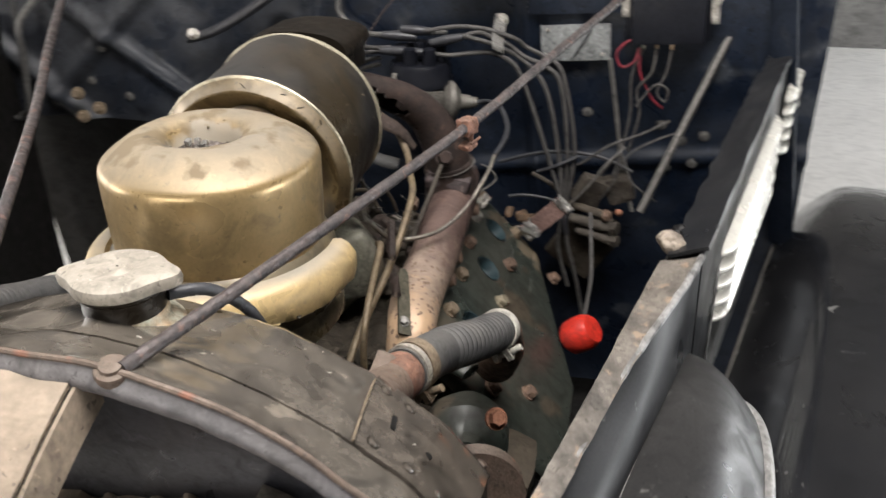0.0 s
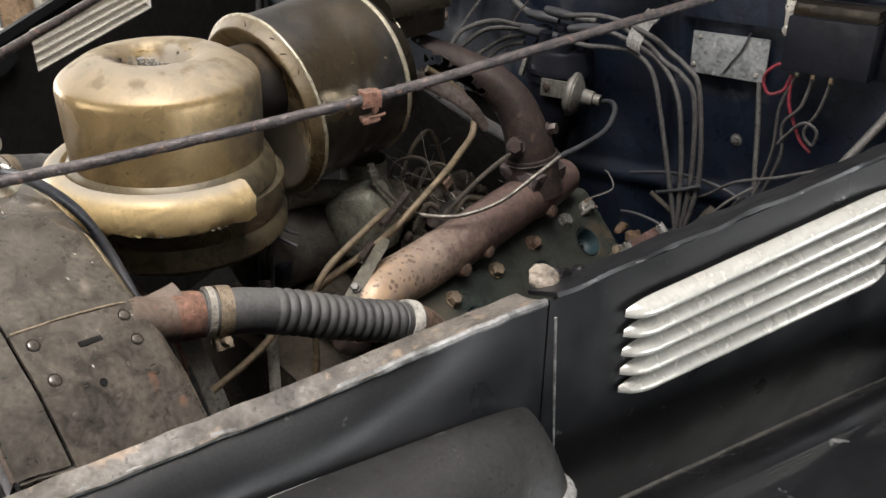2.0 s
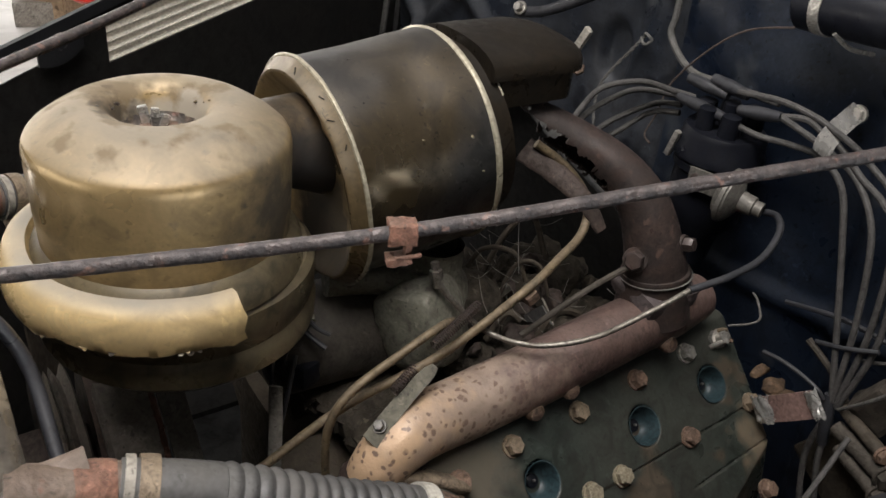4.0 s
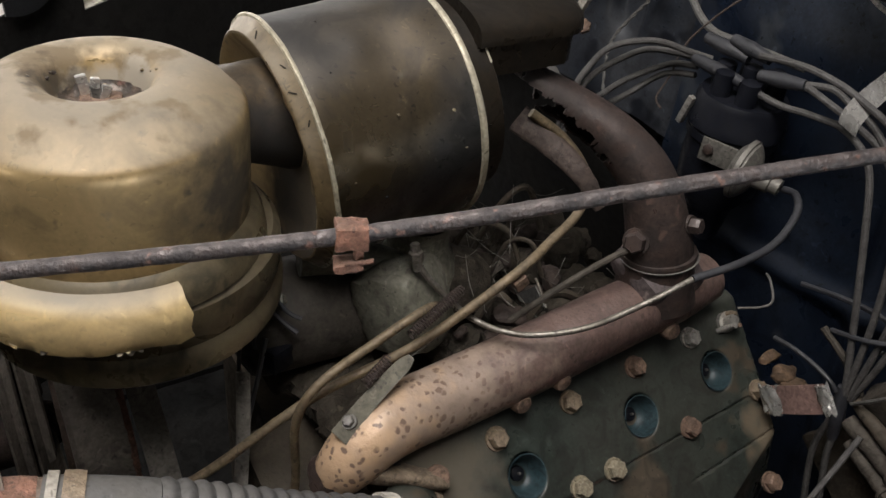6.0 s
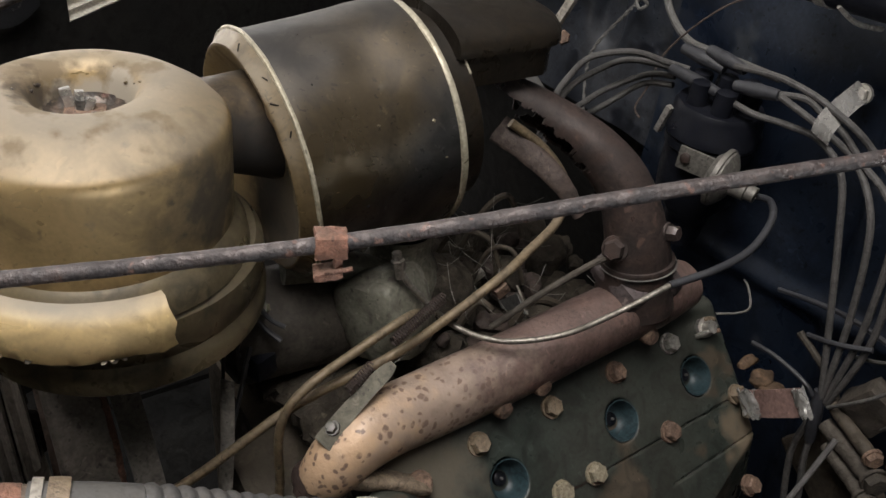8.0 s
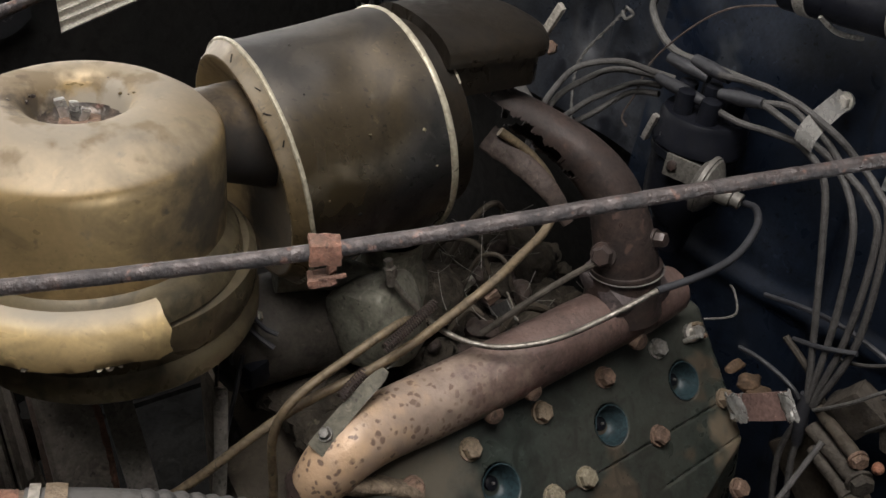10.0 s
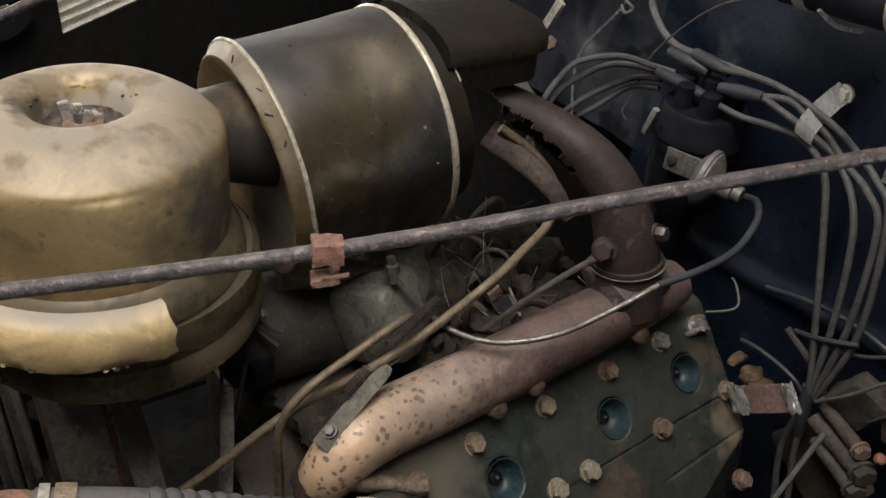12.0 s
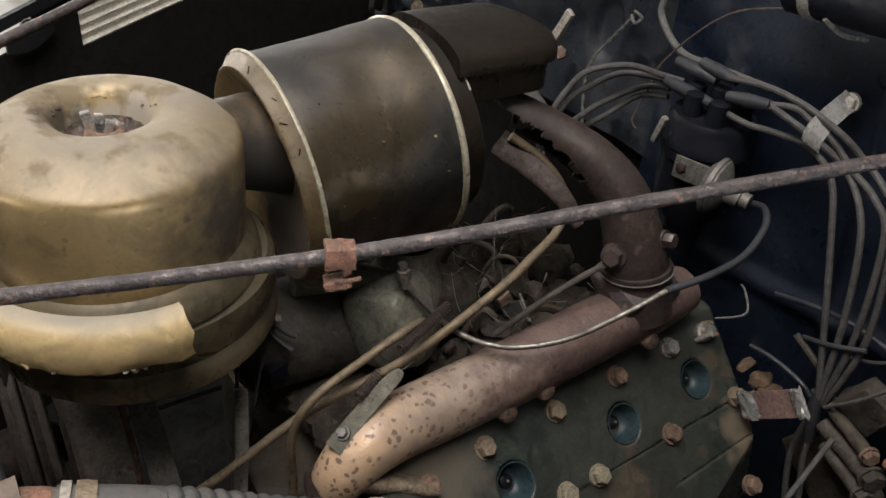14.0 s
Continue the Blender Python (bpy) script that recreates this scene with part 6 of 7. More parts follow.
part("steel_pipe", tube([(-0.134, 1.155, 0.962), (-0.14, 1.115, 0.946), (-0.159, 1.07, 0.918), (-0.181, 1.03, 0.9055), (-0.200, 1.006, 0.904), (-0.222, 0.993, 0.9035), (-0.2406, 0.985, 0.907), (-0.2551, 0.965, 0.9314), (-0.2615, 0.957, 0.9441), (-0.2655, 0.952, 0.956), (-0.2682, 0.95, 0.9662)], 0.0028, 10), STEEL_TUBE, vac, "bright bent steel pipe")

pw = thing("plug_wires", (-0.2, 1.35, 0.75), "tan cloth spark plug wires in loose bundles", "wires")
for pts in (
        [(-0.33, 1.345, 1.058), (-0.351, 1.33, 1.060), (-0.374, 1.298, 1.067), (-0.401, 1.265, 1.054), (-0.397, 1.232, 1.035), (-0.38, 1.2, 1.018), (-0.36, 1.17, 0.98)],
        [(-0.33, 1.35, 1.052), (-0.358, 1.34, 1.051), (-0.389, 1.308, 1.05), (-0.406, 1.275, 1.031), (-0.4, 1.242, 1.022), (-0.383, 1.21, 1.011), (-0.36, 1.18, 0.98)],
        [(-0.35, 1.35, 1.04), (-0.38, 1.34, 1.032), (-0.399, 1.3, 1.012), (-0.391, 1.26, 1.005), (-0.369, 1.22, 1.007), (-0.34, 1.19, 0.99)],
        [(-0.35, 1.35, 1.03), (-0.385, 1.34, 1.018), (-0.397, 1.303, 0.994), (-0.394, 1.267, 0.987), (-0.373, 1.23, 0.998), (-0.34, 1.20, 0.98)],
        [(-0.275, 1.345, 1.085), (-0.228, 1.35, 1.093), (-0.189, 1.355, 1.091), (-0.163, 1.36, 1.084), (-0.136, 1.365, 1.074), (-0.118, 1.375, 1.059), (-0.087, 1.369, 1.046), (-0.059, 1.362, 1.02), (-0.034, 1.356, 0.902), (-0.043, 1.35, 0.805)],
        [(-0.215, 1.345, 1.08), (-0.191, 1.352, 1.085), (-0.172, 1.358, 1.077), (-0.15, 1.365, 1.067), (-0.122, 1.37, 1.046), (-0.088, 1.364, 1.034), (-0.062, 1.359, 1.006), (-0.045, 1.354, 0.901), (-0.045, 1.348, 0.808)],
        [(-0.277, 1.335, 1.055), (-0.236, 1.343, 1.05), (-0.199, 1.352, 1.053), (-0.166, 1.36, 1.051), (-0.132, 1.36, 1.03), (-0.106, 1.355, 0.973), (-0.077, 1.35, 0.894), (-0.049, 1.345, 0.815)],
        [(-0.211, 1.34, 1.081), (-0.176, 1.348, 1.071), (-0.158, 1.357, 1.062), (-0.131, 1.37, 1.045), (-0.1, 1.364, 1.021), (-0.079, 1.358, 0.983), (-0.059, 1.351, 0.899), (-0.048, 1.345, 0.812)]):
    part("wire", tube(pts, 0.0036, 9), CLOTH, pw)
for a, b in (((-0.345, 1.345, 1.077), (-0.290, 1.35, 1.074)), ((-0.345, 1.335, 1.055), (-0.277, 1.335, 1.055)), ((-0.267, 1.345, 1.067), (-0.215, 1.345, 1.079)), ((-0.315, 1.35, 1.086), (-0.265, 1.35, 1.084)), ((-0.053, 1.347, 0.818), (-0.039, 1.345, 0.757))):
    part("boot", tube([a, ((a[0] + b[0]) / 2, (a[1] + b[1]) / 2, (a[2] + b[2]) / 2), b], 0.007, 12, 6, radii=[0.006, 0.0078, 0.0055]), BLACK_RUBBER, pw, "black rubber boot")
part("wire", tube([(-0.039, 1.345, 0.76), (-0.034, 1.342, 0.733), (-0.018, 1.34, 0.68), (0.0, 1.34, 0.6)], 0.0036, 9), CLOTH, pw)
part("wire", tube([(-0.047, 1.345, 0.79), (-0.05, 1.342, 0.733), (-0.03, 1.34, 0.66)], 0.0036, 9), CLOTH, pw)
part("tie", tube([(-0.092, 1.352, 0.862), (-0.06, 1.345, 0.878), (-0.027, 1.350, 0.894)], 0.0028, 8), BLACK_RUBBER, pw, "black tie round the bundle")
wc = thing("wire_clip", (-0.16, 1.38, 1.05), "bright bent metal wire clip on the firewall", "clip")
part("strap", sheet(lambda u, v: Vector((-0.163, 1.398, 1.102)) + Vector((0.002 * u, -0.050 * math.sin(u * 1.75), -0.040 * u - 0.004 * u * u)) + Vector((0.75, 0.48, -0.45)) * 0.0108 * (2 * v - 1), 18, 4, 0.0014), CLIP, wc)
part("clip_bolt", hexagon((-0.163, 1.396, 1.096), (0, -1, 0.1), 0.0075, 0.007, 0.0105), ZINC, wc)
tw = thing("thin_wire", (-0.35, 1.36, 1.0), "thin brown wire arching off the firewall", "wire")
part("wire", tube([(-0.28, 1.42, 1.15), (-0.317, 1.39, 1.138), (-0.349, 1.374, 1.107), (-0.379, 1.358, 1.057), (-0.378, 1.342, 1.018), (-0.375, 1.326, 0.996), (-0.351, 1.31, 0.996)], 0.0012, 6), RUST_DARK, tw)
br = thing("braided_lead", (-0.5, 1.38, 0.95), "thin braided lead hanging on the firewall", "wire")
BRAID = smooth_line([(-0.478, 1.405, 1.080), (-0.488, 1.400, 1.062), (-0.518, 1.385, 1.006), (-0.512, 1.373, 0.972), (-0.485, 1.360, 0.91)], 30)
for phase in (0.0, math.pi):
    part("strand", tube([p + Vector((math.cos(k * 0.55 + phase), 0, math.sin(k * 0.55 + phase))) * 0.0013 for k, p in enumerate(BRAID)], 0.0014, 6, 1), PLATE_DARK, br)
part("knot", tube([(-0.478, 1.404, 1.080), (-0.470, 1.395, 1.086), (-0.462, 1.400, 1.079), (-0.468, 1.395, 1.072), (-0.479, 1.398, 1.078)], 0.0022, 7), PLATE_DARK, br)
ck = thing("white_clip", (-0.415, 1.225, 1.07), "pale bent metal clip with a rusty bolt", "clip")
part("strip", box((-0.412, 1.224, 1.107), (0.010, 0.006, 0.046), Matrix.Rotation(radians(28), 3, "Y"), 0.0015), ALLOY, ck)
part("clip_bolt", hexagon((-0.405, 1.222, 1.080), (0.6, -0.6, 0.4), 0.008, 0.008), BOLT_RUST, ck)
fh = thing("vacuum_hose", (-0.4, 1.4, 1.05), "dark hose clipped along the firewall", "hose")
part("hose", tube([(-0.436, 1.40, 1.25), (-0.432, 1.40, 1.129), (-0.427, 1.395, 1.095), (-0.382, 1.39, 1.068), (-0.321, 1.385, 1.072), (-0.25, 1.39, 1.075)], 0.0045, 9), PLATE_DARK, fh)
cd = thing("conduit", (-0.6, 1.39, 1.05), "black conduit with a bright clip along the firewall", "conduit")
part("pipe", tube([(-0.40, 1.385, 1.235), (-0.469, 1.385, 1.175), (-0.55, 1.375, 1.118), (-0.63, 1.36, 1.072), (-0.685, 1.355, 1.055)], 0.008, 12), BLACK_RUBBER, cd)
part("clip", hexagon((-0.668, 1.345, 1.066), (0.2, -0.8, 0.4), 0.0075, 0.011, 0.010), ZINC, cd)
part("bracket_wire", tube([(-0.95, 1.36, 1.12), (-0.955, 1.30, 1.083), (-0.963, 1.30, 1.022), (-0.975, 1.30, 0.94), (-1.01, 1.32, 0.915)], 0.0055, 8), PLATE_DARK, cd)

gs = thing("ground_strap", (-0.075, 1.31, 0.76), "brown ground strap with pale crimped ends", "strap")
TA, TB = Vector((-0.099, 1.308, 0.775)), Vector((-0.045, 1.303, 0.829))
tdir = (TB - TA).normalized()
tw_ = tdir.cross(Vector((0.2, -1, 0.25))).normalized()
for name, f0, f1, mat, lift in (("band", -0.05, 1.02, STRAP, 0), ("crimp", -0.12, 0.26, CLIP, -0.0018), ("crimp", 0.90, 1.12, CLIP, -0.0018)):
    part(name, sheet(lambda u, v: TA + tdir * ((TB - TA).length * (f0 + (f1 - f0) * u)) + tw_ * (0.030 * (v - 0.5) * (1 + (0.35 * noise.noise(Vector((u * 6, v * 3, f0))) if name == "crimp" else 0))) + Vector((0, lift - 0.004 * math.sin(u * 3) + (0.0035 * noise.noise(Vector((u * 5, v * 4, f0 + 3))) if name == "crimp" else 0), 0)), 14, 8, 0.0016), mat, gs)
st = thing("steering_linkage", (0.0, 1.33, 0.6), "grimy steering box and rods beside the block", "linkage")
part("gear_box", roughen(box((-0.005, 1.362, 0.832), (0.046, 0.030, 0.050), Matrix.Rotation(radians(28), 3, "Y") @ Matrix.Rotation(radians(18), 3, "Z"), 0.008), 0.0022, 45, 3), CAKED, st, "dusty squared housing")
part("side_cover", roughen(box((0.042, 1.370, 0.836), (0.044, 0.026, 0.046), Matrix.Rotation(radians(-20), 3, "Y"), 0.008), 0.0022, 45, 3), CAKED, st, "dusty squared housing")
part("base_plate", roughen(box((-0.015, 1.372, 0.722), (0.090, 0.020, 0.085), Matrix.Rotation(radians(34), 3, "Y"), 0.006), 0.0020, 40, 4), ENGINE, st, "grimy base plate")
for a, b, r, mat in (((-0.036, 1.348, 0.812), (0.024, 1.338, 0.799), 0.0072, ENGINE), ((-0.034, 1.346, 0.788), (0.036, 1.336, 0.779), 0.0098, CAKED), ((-0.022, 1.344, 0.768), (0.038, 1.332, 0.758), 0.0088, CAKED)):
    A, B = Vector(a), Vector(b)
    bar_ = part("link_bar", roughen(tube([A, A.lerp(B, 0.25), A.lerp(B, 0.5), A.lerp(B, 0.8), B], r, 18, 8, radii=[r * 0.8, r, r * 0.94, r * 1.08, r * 0.9], squash=0.75), 0.0009, 80), mat, st)
    part("end_nut", roughen(hexagon(B, (0.85, -0.45, 0.1), r * 1.25, r * 1.1, r * 1.5), 0.0006, 150), BOLT_RUST if r < 0.008 else CAKED, bar_)
part("rod_end", roughen(lathe([(0, -0.003), (0.0055, -0.003), (0.006, 0.003), (0.004, 0.006), (0, 0.007)], (0.044, 1.338, 0.806), (0.3, -0.9, 0.2), seg=16), 0.0009, 140), RUST_BOLT, st, "rust-orange joint")
part("cable", tube([(-0.1357, 1.335, 0.822), (-0.1117, 1.335, 0.8262), (-0.0856, 1.337, 0.8243), (-0.0643, 1.338, 0.8196), (-0.0552, 1.34, 0.8115)], 0.0026, 10), BLACK_RUBBER, st, "dark sheathed cable")
part("thin_lead", tube([(-0.036, 1.34, 0.812), (-0.018, 1.335, 0.836), (-0.002, 1.335, 0.858), (0.018, 1.338, 0.888), (0.045, 1.35, 0.915)], 0.0020, 8), STRUT, st, "thin pale lead")
for k, c in enumerate(((-0.134, 1.340, 0.792), (-0.112, 1.342, 0.784), (-0.098, 1.343, 0.780))):
    part("joint", lumps(150 + k, 1, c, c, 0.0085, 0.0105), RUST_BROWN, st)
part("stay", tube([(-0.10, 1.35, 0.86), (-0.06, 1.355, 0.835), (-0.03, 1.36, 0.80), (0.0, 1.36, 0.75)], 0.004, 8), CAKED, st)
rc = thing("red_rubber_cap", (0.001, 1.16, 0.60), "bright orange-red rubber cap on a hanging lead", "cap")
part("cap", lathe([(0, -0.026), (0.019, -0.024), (0.026, -0.016), (0.028, 0.0), (0.027, 0.016), (0.021, 0.026), (0, 0.027)], (0.001, 1.16, 0.68), (0.7, -0.2, 0.6), seg=28), RED, rc)
part("lead", tube([(0.005, 1.17, 0.70), (0.01, 1.22, 0.75), (0.0, 1.30, 0.82)], 0.003, 8), CLOTH, rc)

# ---- carburettor side and belt drive ----
cb = thing("carburettor", (-0.28, 0.96, 0.80), "grey-green cast carburettor, grimy", "carburettor")
bm = bmesh.new()
bmesh.ops.create_icosphere(bm, subdivisions=4, radius=1)
turn = Matrix.Rotation(radians(30), 3, "Z") @ Matrix.Rotation(radians(-22), 3, "Y")
for v in bm.verts:
    p = v.co.copy()
    f = max(abs(p.x), abs(p.y), abs(p.z)) ** -0.6
    v.co = Vector((-0.288, 0.957, 0.886)) + turn @ Vector((p.x * 0.040, p.y * 0.034, p.z * 0.046)) * f * (1 + 0.05 * noise.noise(p * 2.2))
part("bowl", bm, CARB, cb, "smooth grey-green float bowl")
bm = bmesh.new()
bmesh.ops.create_icosphere(bm, subdivisions=4, radius=1)
for v in bm.verts:
    p = v.co.copy()
    v.co = Vector((-0.312, 1.030, 0.872)) + Vector((p.x * 0.040, p.y * 0.036, p.z * 0.038)) * (1 + 0.16 * noise.noise(p * 1.8) + 0.05 * noise.noise(p * 6))
part("bowl_cap", bm, VALLEY, cb, "brown crusted cover")
part("lever_plate", sheet(lambda u, v: Vector((-0.292, 1.10, 0.845)).lerp(Vector((-0.262, 1.095, 0.880)), u) + Vector((0.024, -0.004, -0.008)) * v * (0.35 + 0.65 * u), 6, 4, 0.0015), PLATE_DARK, cb)
part("lever_wire", tube([(-0.268, 1.098, 0.884), (-0.262, 1.097, 0.882), (-0.243, 1.094, 0.872), (-0.240, 1.093, 0.867), (-0.246, 1.094, 0.862), (-0.270, 1.097, 0.852)], 0.0014, 7), STEEL_TUBE, cb, "bright bent wire")
part("throat", lathe([(0.034, 0.80), (0.034, 0.86), (0.042, 0.87), (0.042, 0.90), (0.03, 0.92), (0.03, 0.95)], (-0.325, 0.99, 0), seg=32), CARB, cb)
part("air_horn", tube([(-0.342, 0.875, 0.925), (-0.328, 0.93, 0.92), (-0.305, 0.965, 0.91), (-0.295, 0.985, 0.89)], 0.016, 16, 6), CARB, cb)
part("stop_arm", box((-0.312, 1.075, 0.868), (0.006, 0.03, 0.010), Matrix.Rotation(radians(30), 3, "X"), 0.002), ALLOY, cb)
part("fuel_fitting", lathe([(0, -0.012), (0.0048, -0.012), (0.0048, -0.003), (0.0066, -0.003), (0.0066, 0.006), (0.0045, 0.007), (0.0045, 0.014), (0, 0.014)], (-0.2655, 0.9520, 0.9560), (-0.2, -0.1, 0.95), seg=6), STEEL_TUBE, cb, "bright fuel fitting")
for pts, r in (
        ([(-0.330, 1.03, 0.88), (-0.325, 1.05, 0.925), (-0.30, 1.075, 0.93), (-0.285, 1.085, 0.90)], 0.003),
        ([(-0.30, 1.06, 0.86), (-0.295, 1.075, 0.915), (-0.275, 1.09, 0.925), (-0.262, 1.10, 0.89)], 0.0024),
        ([(-0.335, 1.06, 0.87), (-0.335, 1.09, 0.93), (-0.33, 1.12, 0.95), (-0.32, 1.14, 0.90)], 0.0035),
        ([(-0.27, 1.03, 0.85), (-0.262, 1.045, 0.885), (-0.25, 1.055, 0.88)], 0.004),
        ([(-0.25, 1.08, 0.84), (-0.245, 1.10, 0.88), (-0.24, 1.13, 0.87)], 0.005)):
    part("link", tube(pts, r, 8), ENGINE, cb)
tb = thing("throttle_rods", (-0.23, 0.9, 0.75), "brown metal control tubes crossing the engine", "tubes")
part("tube", tube([(-0.262, 0.70, 0.77), (-0.25, 0.752, 0.799), (-0.241, 0.844, 0.855), (-0.231, 0.94, 0.889), (-0.222, 1.026, 0.943), (-0.235, 1.075, 0.958), (-0.25, 1.118, 0.972), (-0.269, 1.135, 0.997), (-0.29, 1.12, 1.026), (-0.31, 1.09, 1.05)], 0.0046, 10), TUBING, tb)
part("tube", tube([(-0.23, 0.815, 0.72), (-0.230, 0.823, 0.769), (-0.231, 0.824, 0.842), (-0.232, 0.846, 0.879), (-0.238, 0.906, 0.902), (-0.243, 0.950, 0.914), (-0.258, 0.975, 0.900)], 0.0042, 10), TUBING, tb)
part("tube", tube([(-0.225, 1.035, 0.885), (-0.212, 1.09, 0.925), (-0.208, 1.15, 0.945), (-0.206, 1.20, 0.945)], 0.0032, 8), CAKED, tb)
part("clevis", box((-0.222, 1.035, 0.935), (0.012, 0.014, 0.012), Matrix.Rotation(radians(30), 3, "X"), 0.002), BOLT_RUST, tb)
lv = thing("choke_lever", (-0.2, 0.87, 0.84), "flat grey lever with a coil spring and bolt", "lever")
LA, LB = Vector((-0.188, 0.850, 0.866)), Vector((-0.206, 0.918, 0.903))
part("blade", sheet(lambda u, v: LA + (LB - LA) * (-0.12 + 1.12 * u) + Vector((-0.767, -0.441, 0.437)) * (2 * v - 1) * 0.0085 * (1 - 0.25 * u) * min(1, 0.5 + 5 * (1 - u)) + Vector((0, 0, 0.004 * math.sin(u * 3))), 14, 4, 0.003), LEVER, lv)
part("pivot_bolt", hexagon(LA + Vector((-0.003, 0.004, 0.004)), (0.3, -0.5, 0.8), 0.0052, 0.006, 0.0068), STRUT, lv)
bm = bmesh.new()
for a, b in ((Vector((-0.203, 0.873, 0.893)), Vector((-0.213, 0.900, 0.903))), (Vector((-0.222, 0.925, 0.912)), Vector((-0.238, 0.985, 0.930)))):
    d, p, q = frame_of(b - a)
    turns = int((b - a).length / 0.0026)
    tube([a + (b - a) * (k / (turns * 6)) + (p * math.cos(k * math.pi / 3) + q * math.sin(k * math.pi / 3)) * 0.0048 for k in range(turns * 6 + 1)], 0.0008, 5, 1, bm=bm)
part("spring", bm, IRON, lv, "fine coil spring")

gn = thing("generator", (-0.37, 0.9, 0.75), "dark grimy generator drum", "generator")
part("drum", lathe([(0, -0.07), (0.035, -0.07), (0.050, -0.062), (0.054, -0.05), (0.054, 0.06), (0.05, 0.07), (0, 0.072)], (-0.355, 0.885, 0.852), (0.12, 1, 0.05), seg=40), GENERATOR, gn)
part("terminal", lathe([(0, -0.004), (0.006, -0.004), (0.006, 0.005), (0.0035, 0.006), (0.0035, 0.014), (0, 0.014)], (-0.318, 0.846, 0.905), (0.5, -0.6, 0.6), seg=6), BRASS, gn, "dirty brass terminal")
part("terminal_block", roughen(box((-0.312, 0.838, 0.848), (0.026, 0.024, 0.026), Matrix.Rotation(radians(20), 3, "Z"), 0.005), 0.0012, 90, 2), BAKELITE, gn)
for pts, r in (
        ([(-0.318, 0.842, 0.912), (-0.312, 0.825, 0.915), (-0.306, 0.808, 0.895), (-0.300, 0.800, 0.860), (-0.296, 0.798, 0.820)], 0.0018),
        ([(-0.316, 0.846, 0.916), (-0.305, 0.840, 0.925), (-0.298, 0.825, 0.910), (-0.300, 0.815, 0.885), (-0.306, 0.818, 0.868)], 0.0015),
        ([(-0.330, 0.835, 0.925), (-0.318, 0.838, 0.918), (-0.302, 0.846, 0.905), (-0.292, 0.856, 0.900)], 0.0022),
        ([(-0.322, 0.836, 0.900), (-0.306, 0.842, 0.893), (-0.292, 0.852, 0.885)], 0.0026),
        ([(-0.312, 0.830, 0.870), (-0.296, 0.815, 0.840), (-0.285, 0.800, 0.800), (-0.280, 0.790, 0.750)], 0.0024)):
    part("wire", tube(pts, r, 7), BLACK_RUBBER, gn)
bd = thing("belt_drive", (-0.35, 0.7, 0.6), "dusty fan pulley and belts below the air cleaner", "pulley")
part("pulley", lathe([(0, 0.0), (0.080, 0.0), (0.085, 0.004), (0.0835, 0.010), (0.0835, 0.040), (0.0865, 0.046), (0.0865, 0.050), (0.080, 0.051), (0, 0.051)], (-0.414, 0.658, 0.745), (0, 1, 0), seg=56), PULLEY, bd, "dusty grey pulley drum")
part("pulley_lip", roughen(lathe([(0.0860, 0.046), (0.0885, 0.0475), (0.0885, 0.0515), (0.0845, 0.0525)], (-0.414, 0.658, 0.745), (0, 1, 0), seg=120), 0.0012, 160), RUST, bd, "rusty pulley lip")
for y in (0.612, 0.630):
    part("fan_pulley", lathe([(0, 0.0), (0.074, 0.0), (0.079, 0.002), (0.066, 0.008), (0.079, 0.014), (0.074, 0.016), (0, 0.016)], (-0.420, y, 0.750), (0, 1, 0), seg=48), PULLEY, bd, "dark grooved fan pulley")
part("hub", lathe([(0, -0.01), (0.028, -0.01), (0.03, 0.05), (0.02, 0.07), (0, 0.07)], (-0.415, 0.585, 0.745), (0, 1, 0), seg=28), RUST_DARK, bd)
part("belt", sheet(lambda u, v: Vector((-0.388, 0.7135, 0.825)).lerp(Vector((-0.303, 0.7130, 0.700)), u) + Vector((0.010 * math.sin(u * 3), 0.026 * v + 0.004 * u, 0)), 14, 4, 0.005), RUBBER_DARK, bd, "dusty flat belt")
part("guard_strip", sheet(lambda u, v: Vector((-0.43, 0.655, 0.85)).lerp(Vector((-0.35, 0.652, 0.74)), u) + Vector((0.02 * math.sin(u * 3), 0.014 * v, 0)), 12, 3, 0.003), INLET, bd, "dusty brown strip")
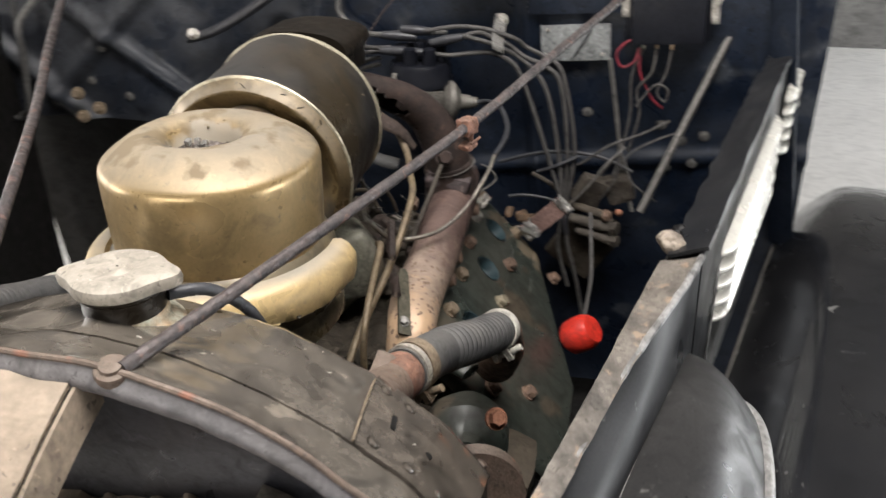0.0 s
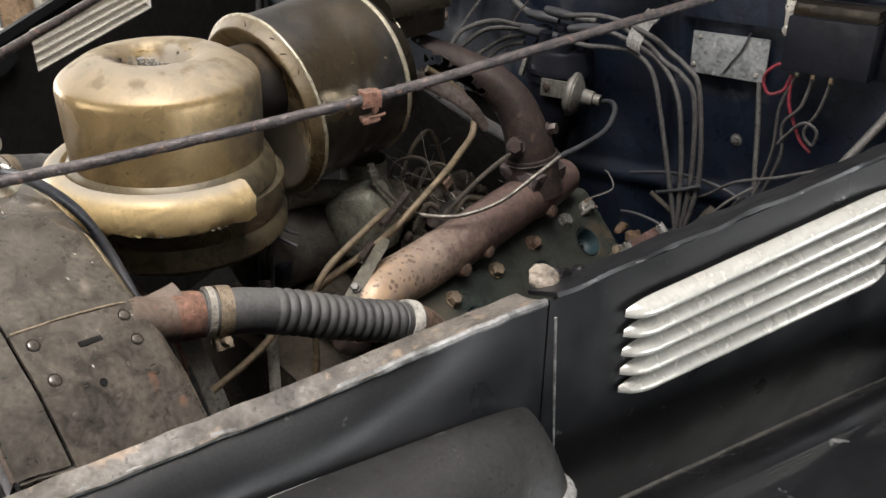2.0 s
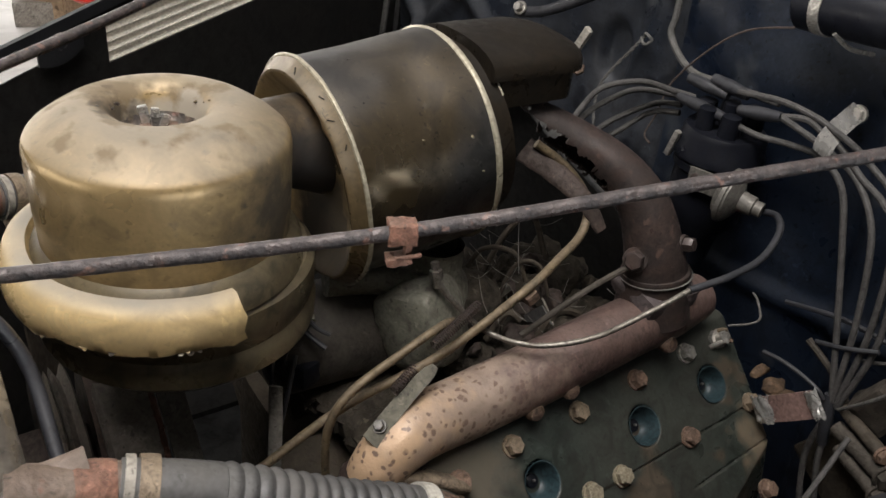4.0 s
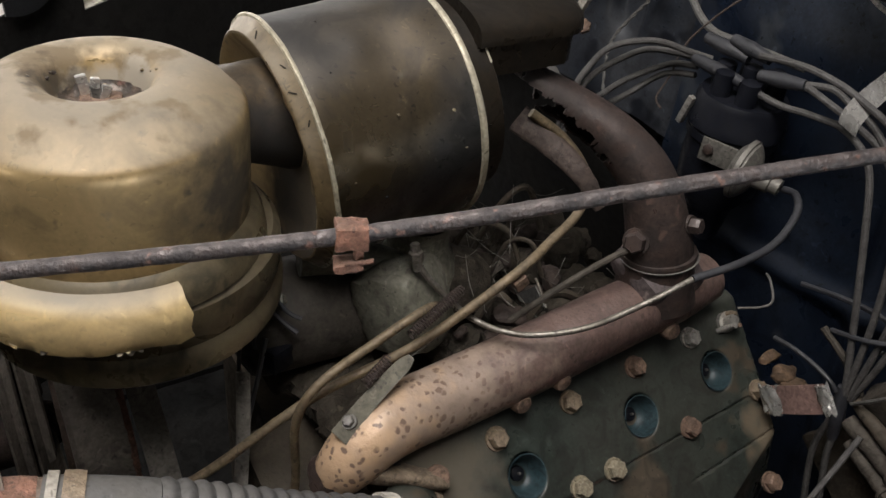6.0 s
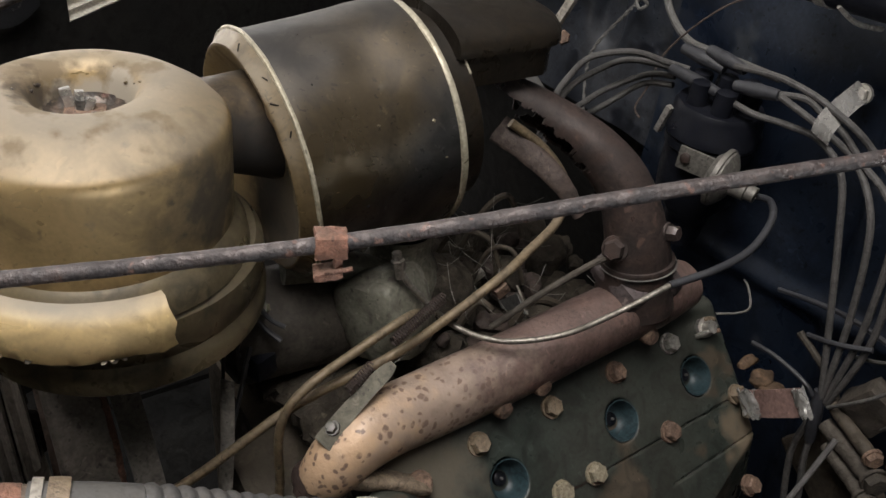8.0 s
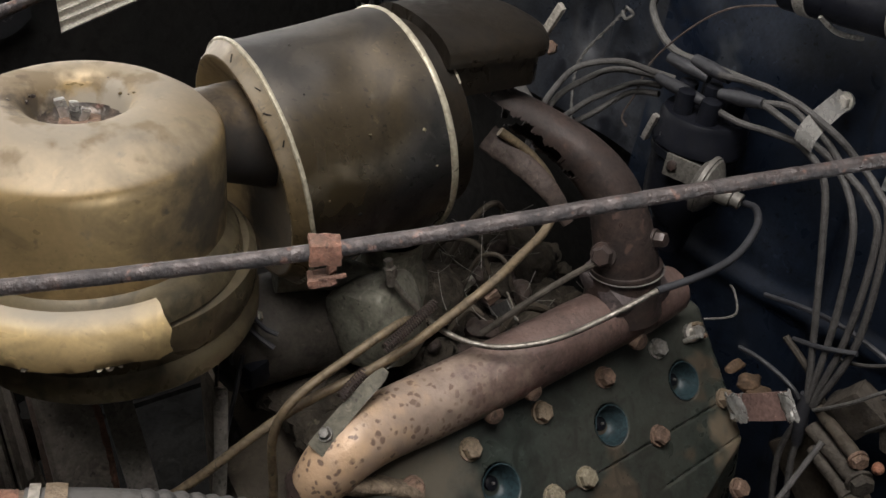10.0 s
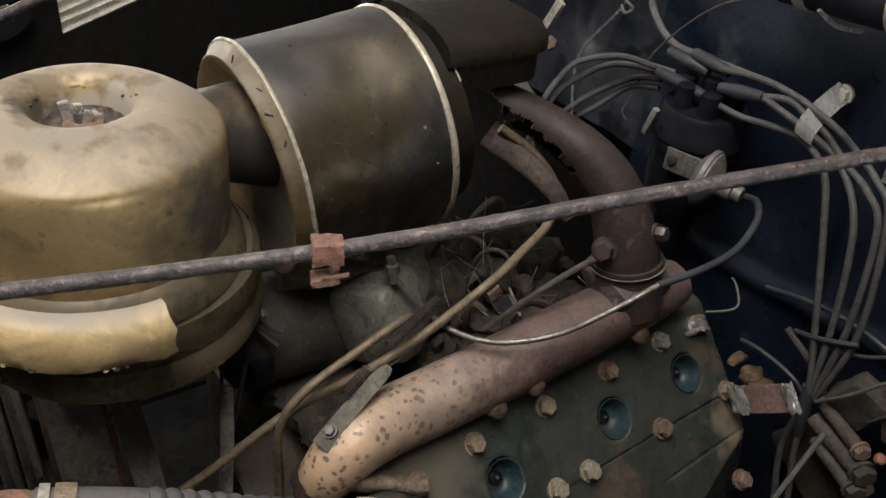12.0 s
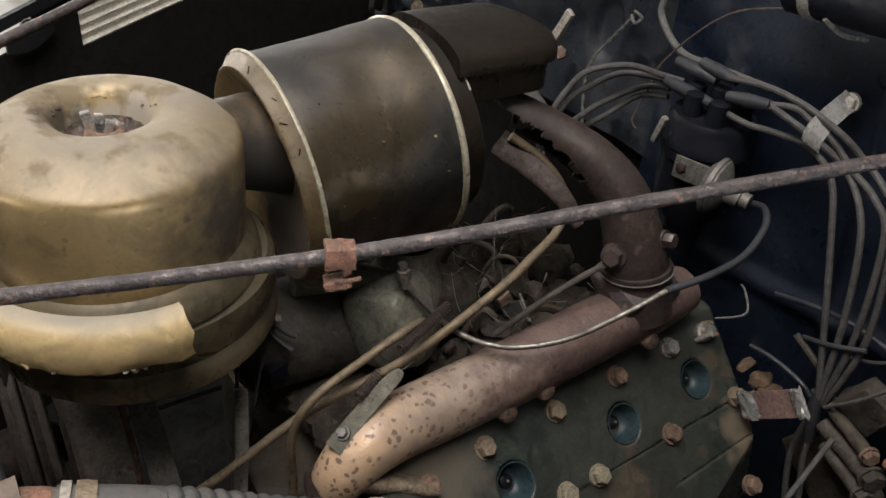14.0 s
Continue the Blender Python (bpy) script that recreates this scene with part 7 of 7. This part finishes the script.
for k in range(4):
    a = radians(90 * k + 20)
    c = Vector((-0.43, 0.635, 0.72))
    part("fan_blade", sheet(lambda u, v: c + Vector((math.cos(a) * (0.03 + 0.13 * u) - 0.0 * v, 0.03 * (v - 0.5), math.sin(a) * (0.03 + 0.13 * u))) + Vector((-math.sin(a), 0, math.cos(a))) * 0.05 * (v - 0.5), 6, 4, 0.002), ENGINE, bd)
part("bracket_strap", tube([(-0.29, 0.80, 0.86), (-0.27, 0.79, 0.80), (-0.25, 0.775, 0.72)], 0.007, 8, 5, squash=0.35), RUBBER_DARK, bd)

# ---- workshop clutter beyond the far hood side ----
bench = thing("tool_bench", (-1.75, 0.95, 0.0), "low workbench with a pale worn top, cluttered with parts", "bench")
part("top", box((-1.75, 0.95, 0.72), (0.7, 1.6, 0.04), None, 0.004), CONCRETE, bench)
for x in (-2.05, -1.45):
    for y in (0.2, 1.7):
        part("leg", box((x, y, 0.35), (0.05, 0.05, 0.7), None, 0.004), CARD, bench)
roll = thing("red_hose_roll", (-1.5, 0.88, 0.74), "bright red plastic hose end", "hose")
part("ring", lathe([(0.022, -0.03), (0.045, -0.03), (0.05, -0.02), (0.05, 0.02), (0.045, 0.03), (0.022, 0.03), (0.018, 0.0), (0.022, -0.03)], (-1.42, 0.915, 0.94), (0.9, -0.35, 0.2), seg=32), RED, roll)
part("tail", tube([(-1.46, 0.93, 0.93), (-1.55, 0.98, 0.88), (-1.60, 1.05, 0.78)], 0.03, 14, 5), RED, roll)
rng = random.Random(11)
for k in range(16):
    c = Vector((rng.uniform(-1.9, -1.45), rng.uniform(0.62, 1.7), 0.745))
    h = rng.uniform(0.05, 0.2)
    m = Matrix.Rotation(rng.uniform(0, 3), 3, "Z")
    mat = (ALLOY, CARD, CONCRETE, PLATE)[k % 4]
    label = ("pale metal part on the bench", "small cardboard box on the bench", "white metal bracket on the bench", "grey metal part on the bench")[k % 4]
    solo(("metal_part", "carton", "bracket", "metal_part")[k % 4], box(c + Vector((0, 0, h / 2 - 0.004)), (rng.uniform(0.05, 0.15), rng.uniform(0.04, 0.12), h), m, 0.004), mat, label, ("part", "carton", "bracket", "part")[k % 4], "bench clutter")
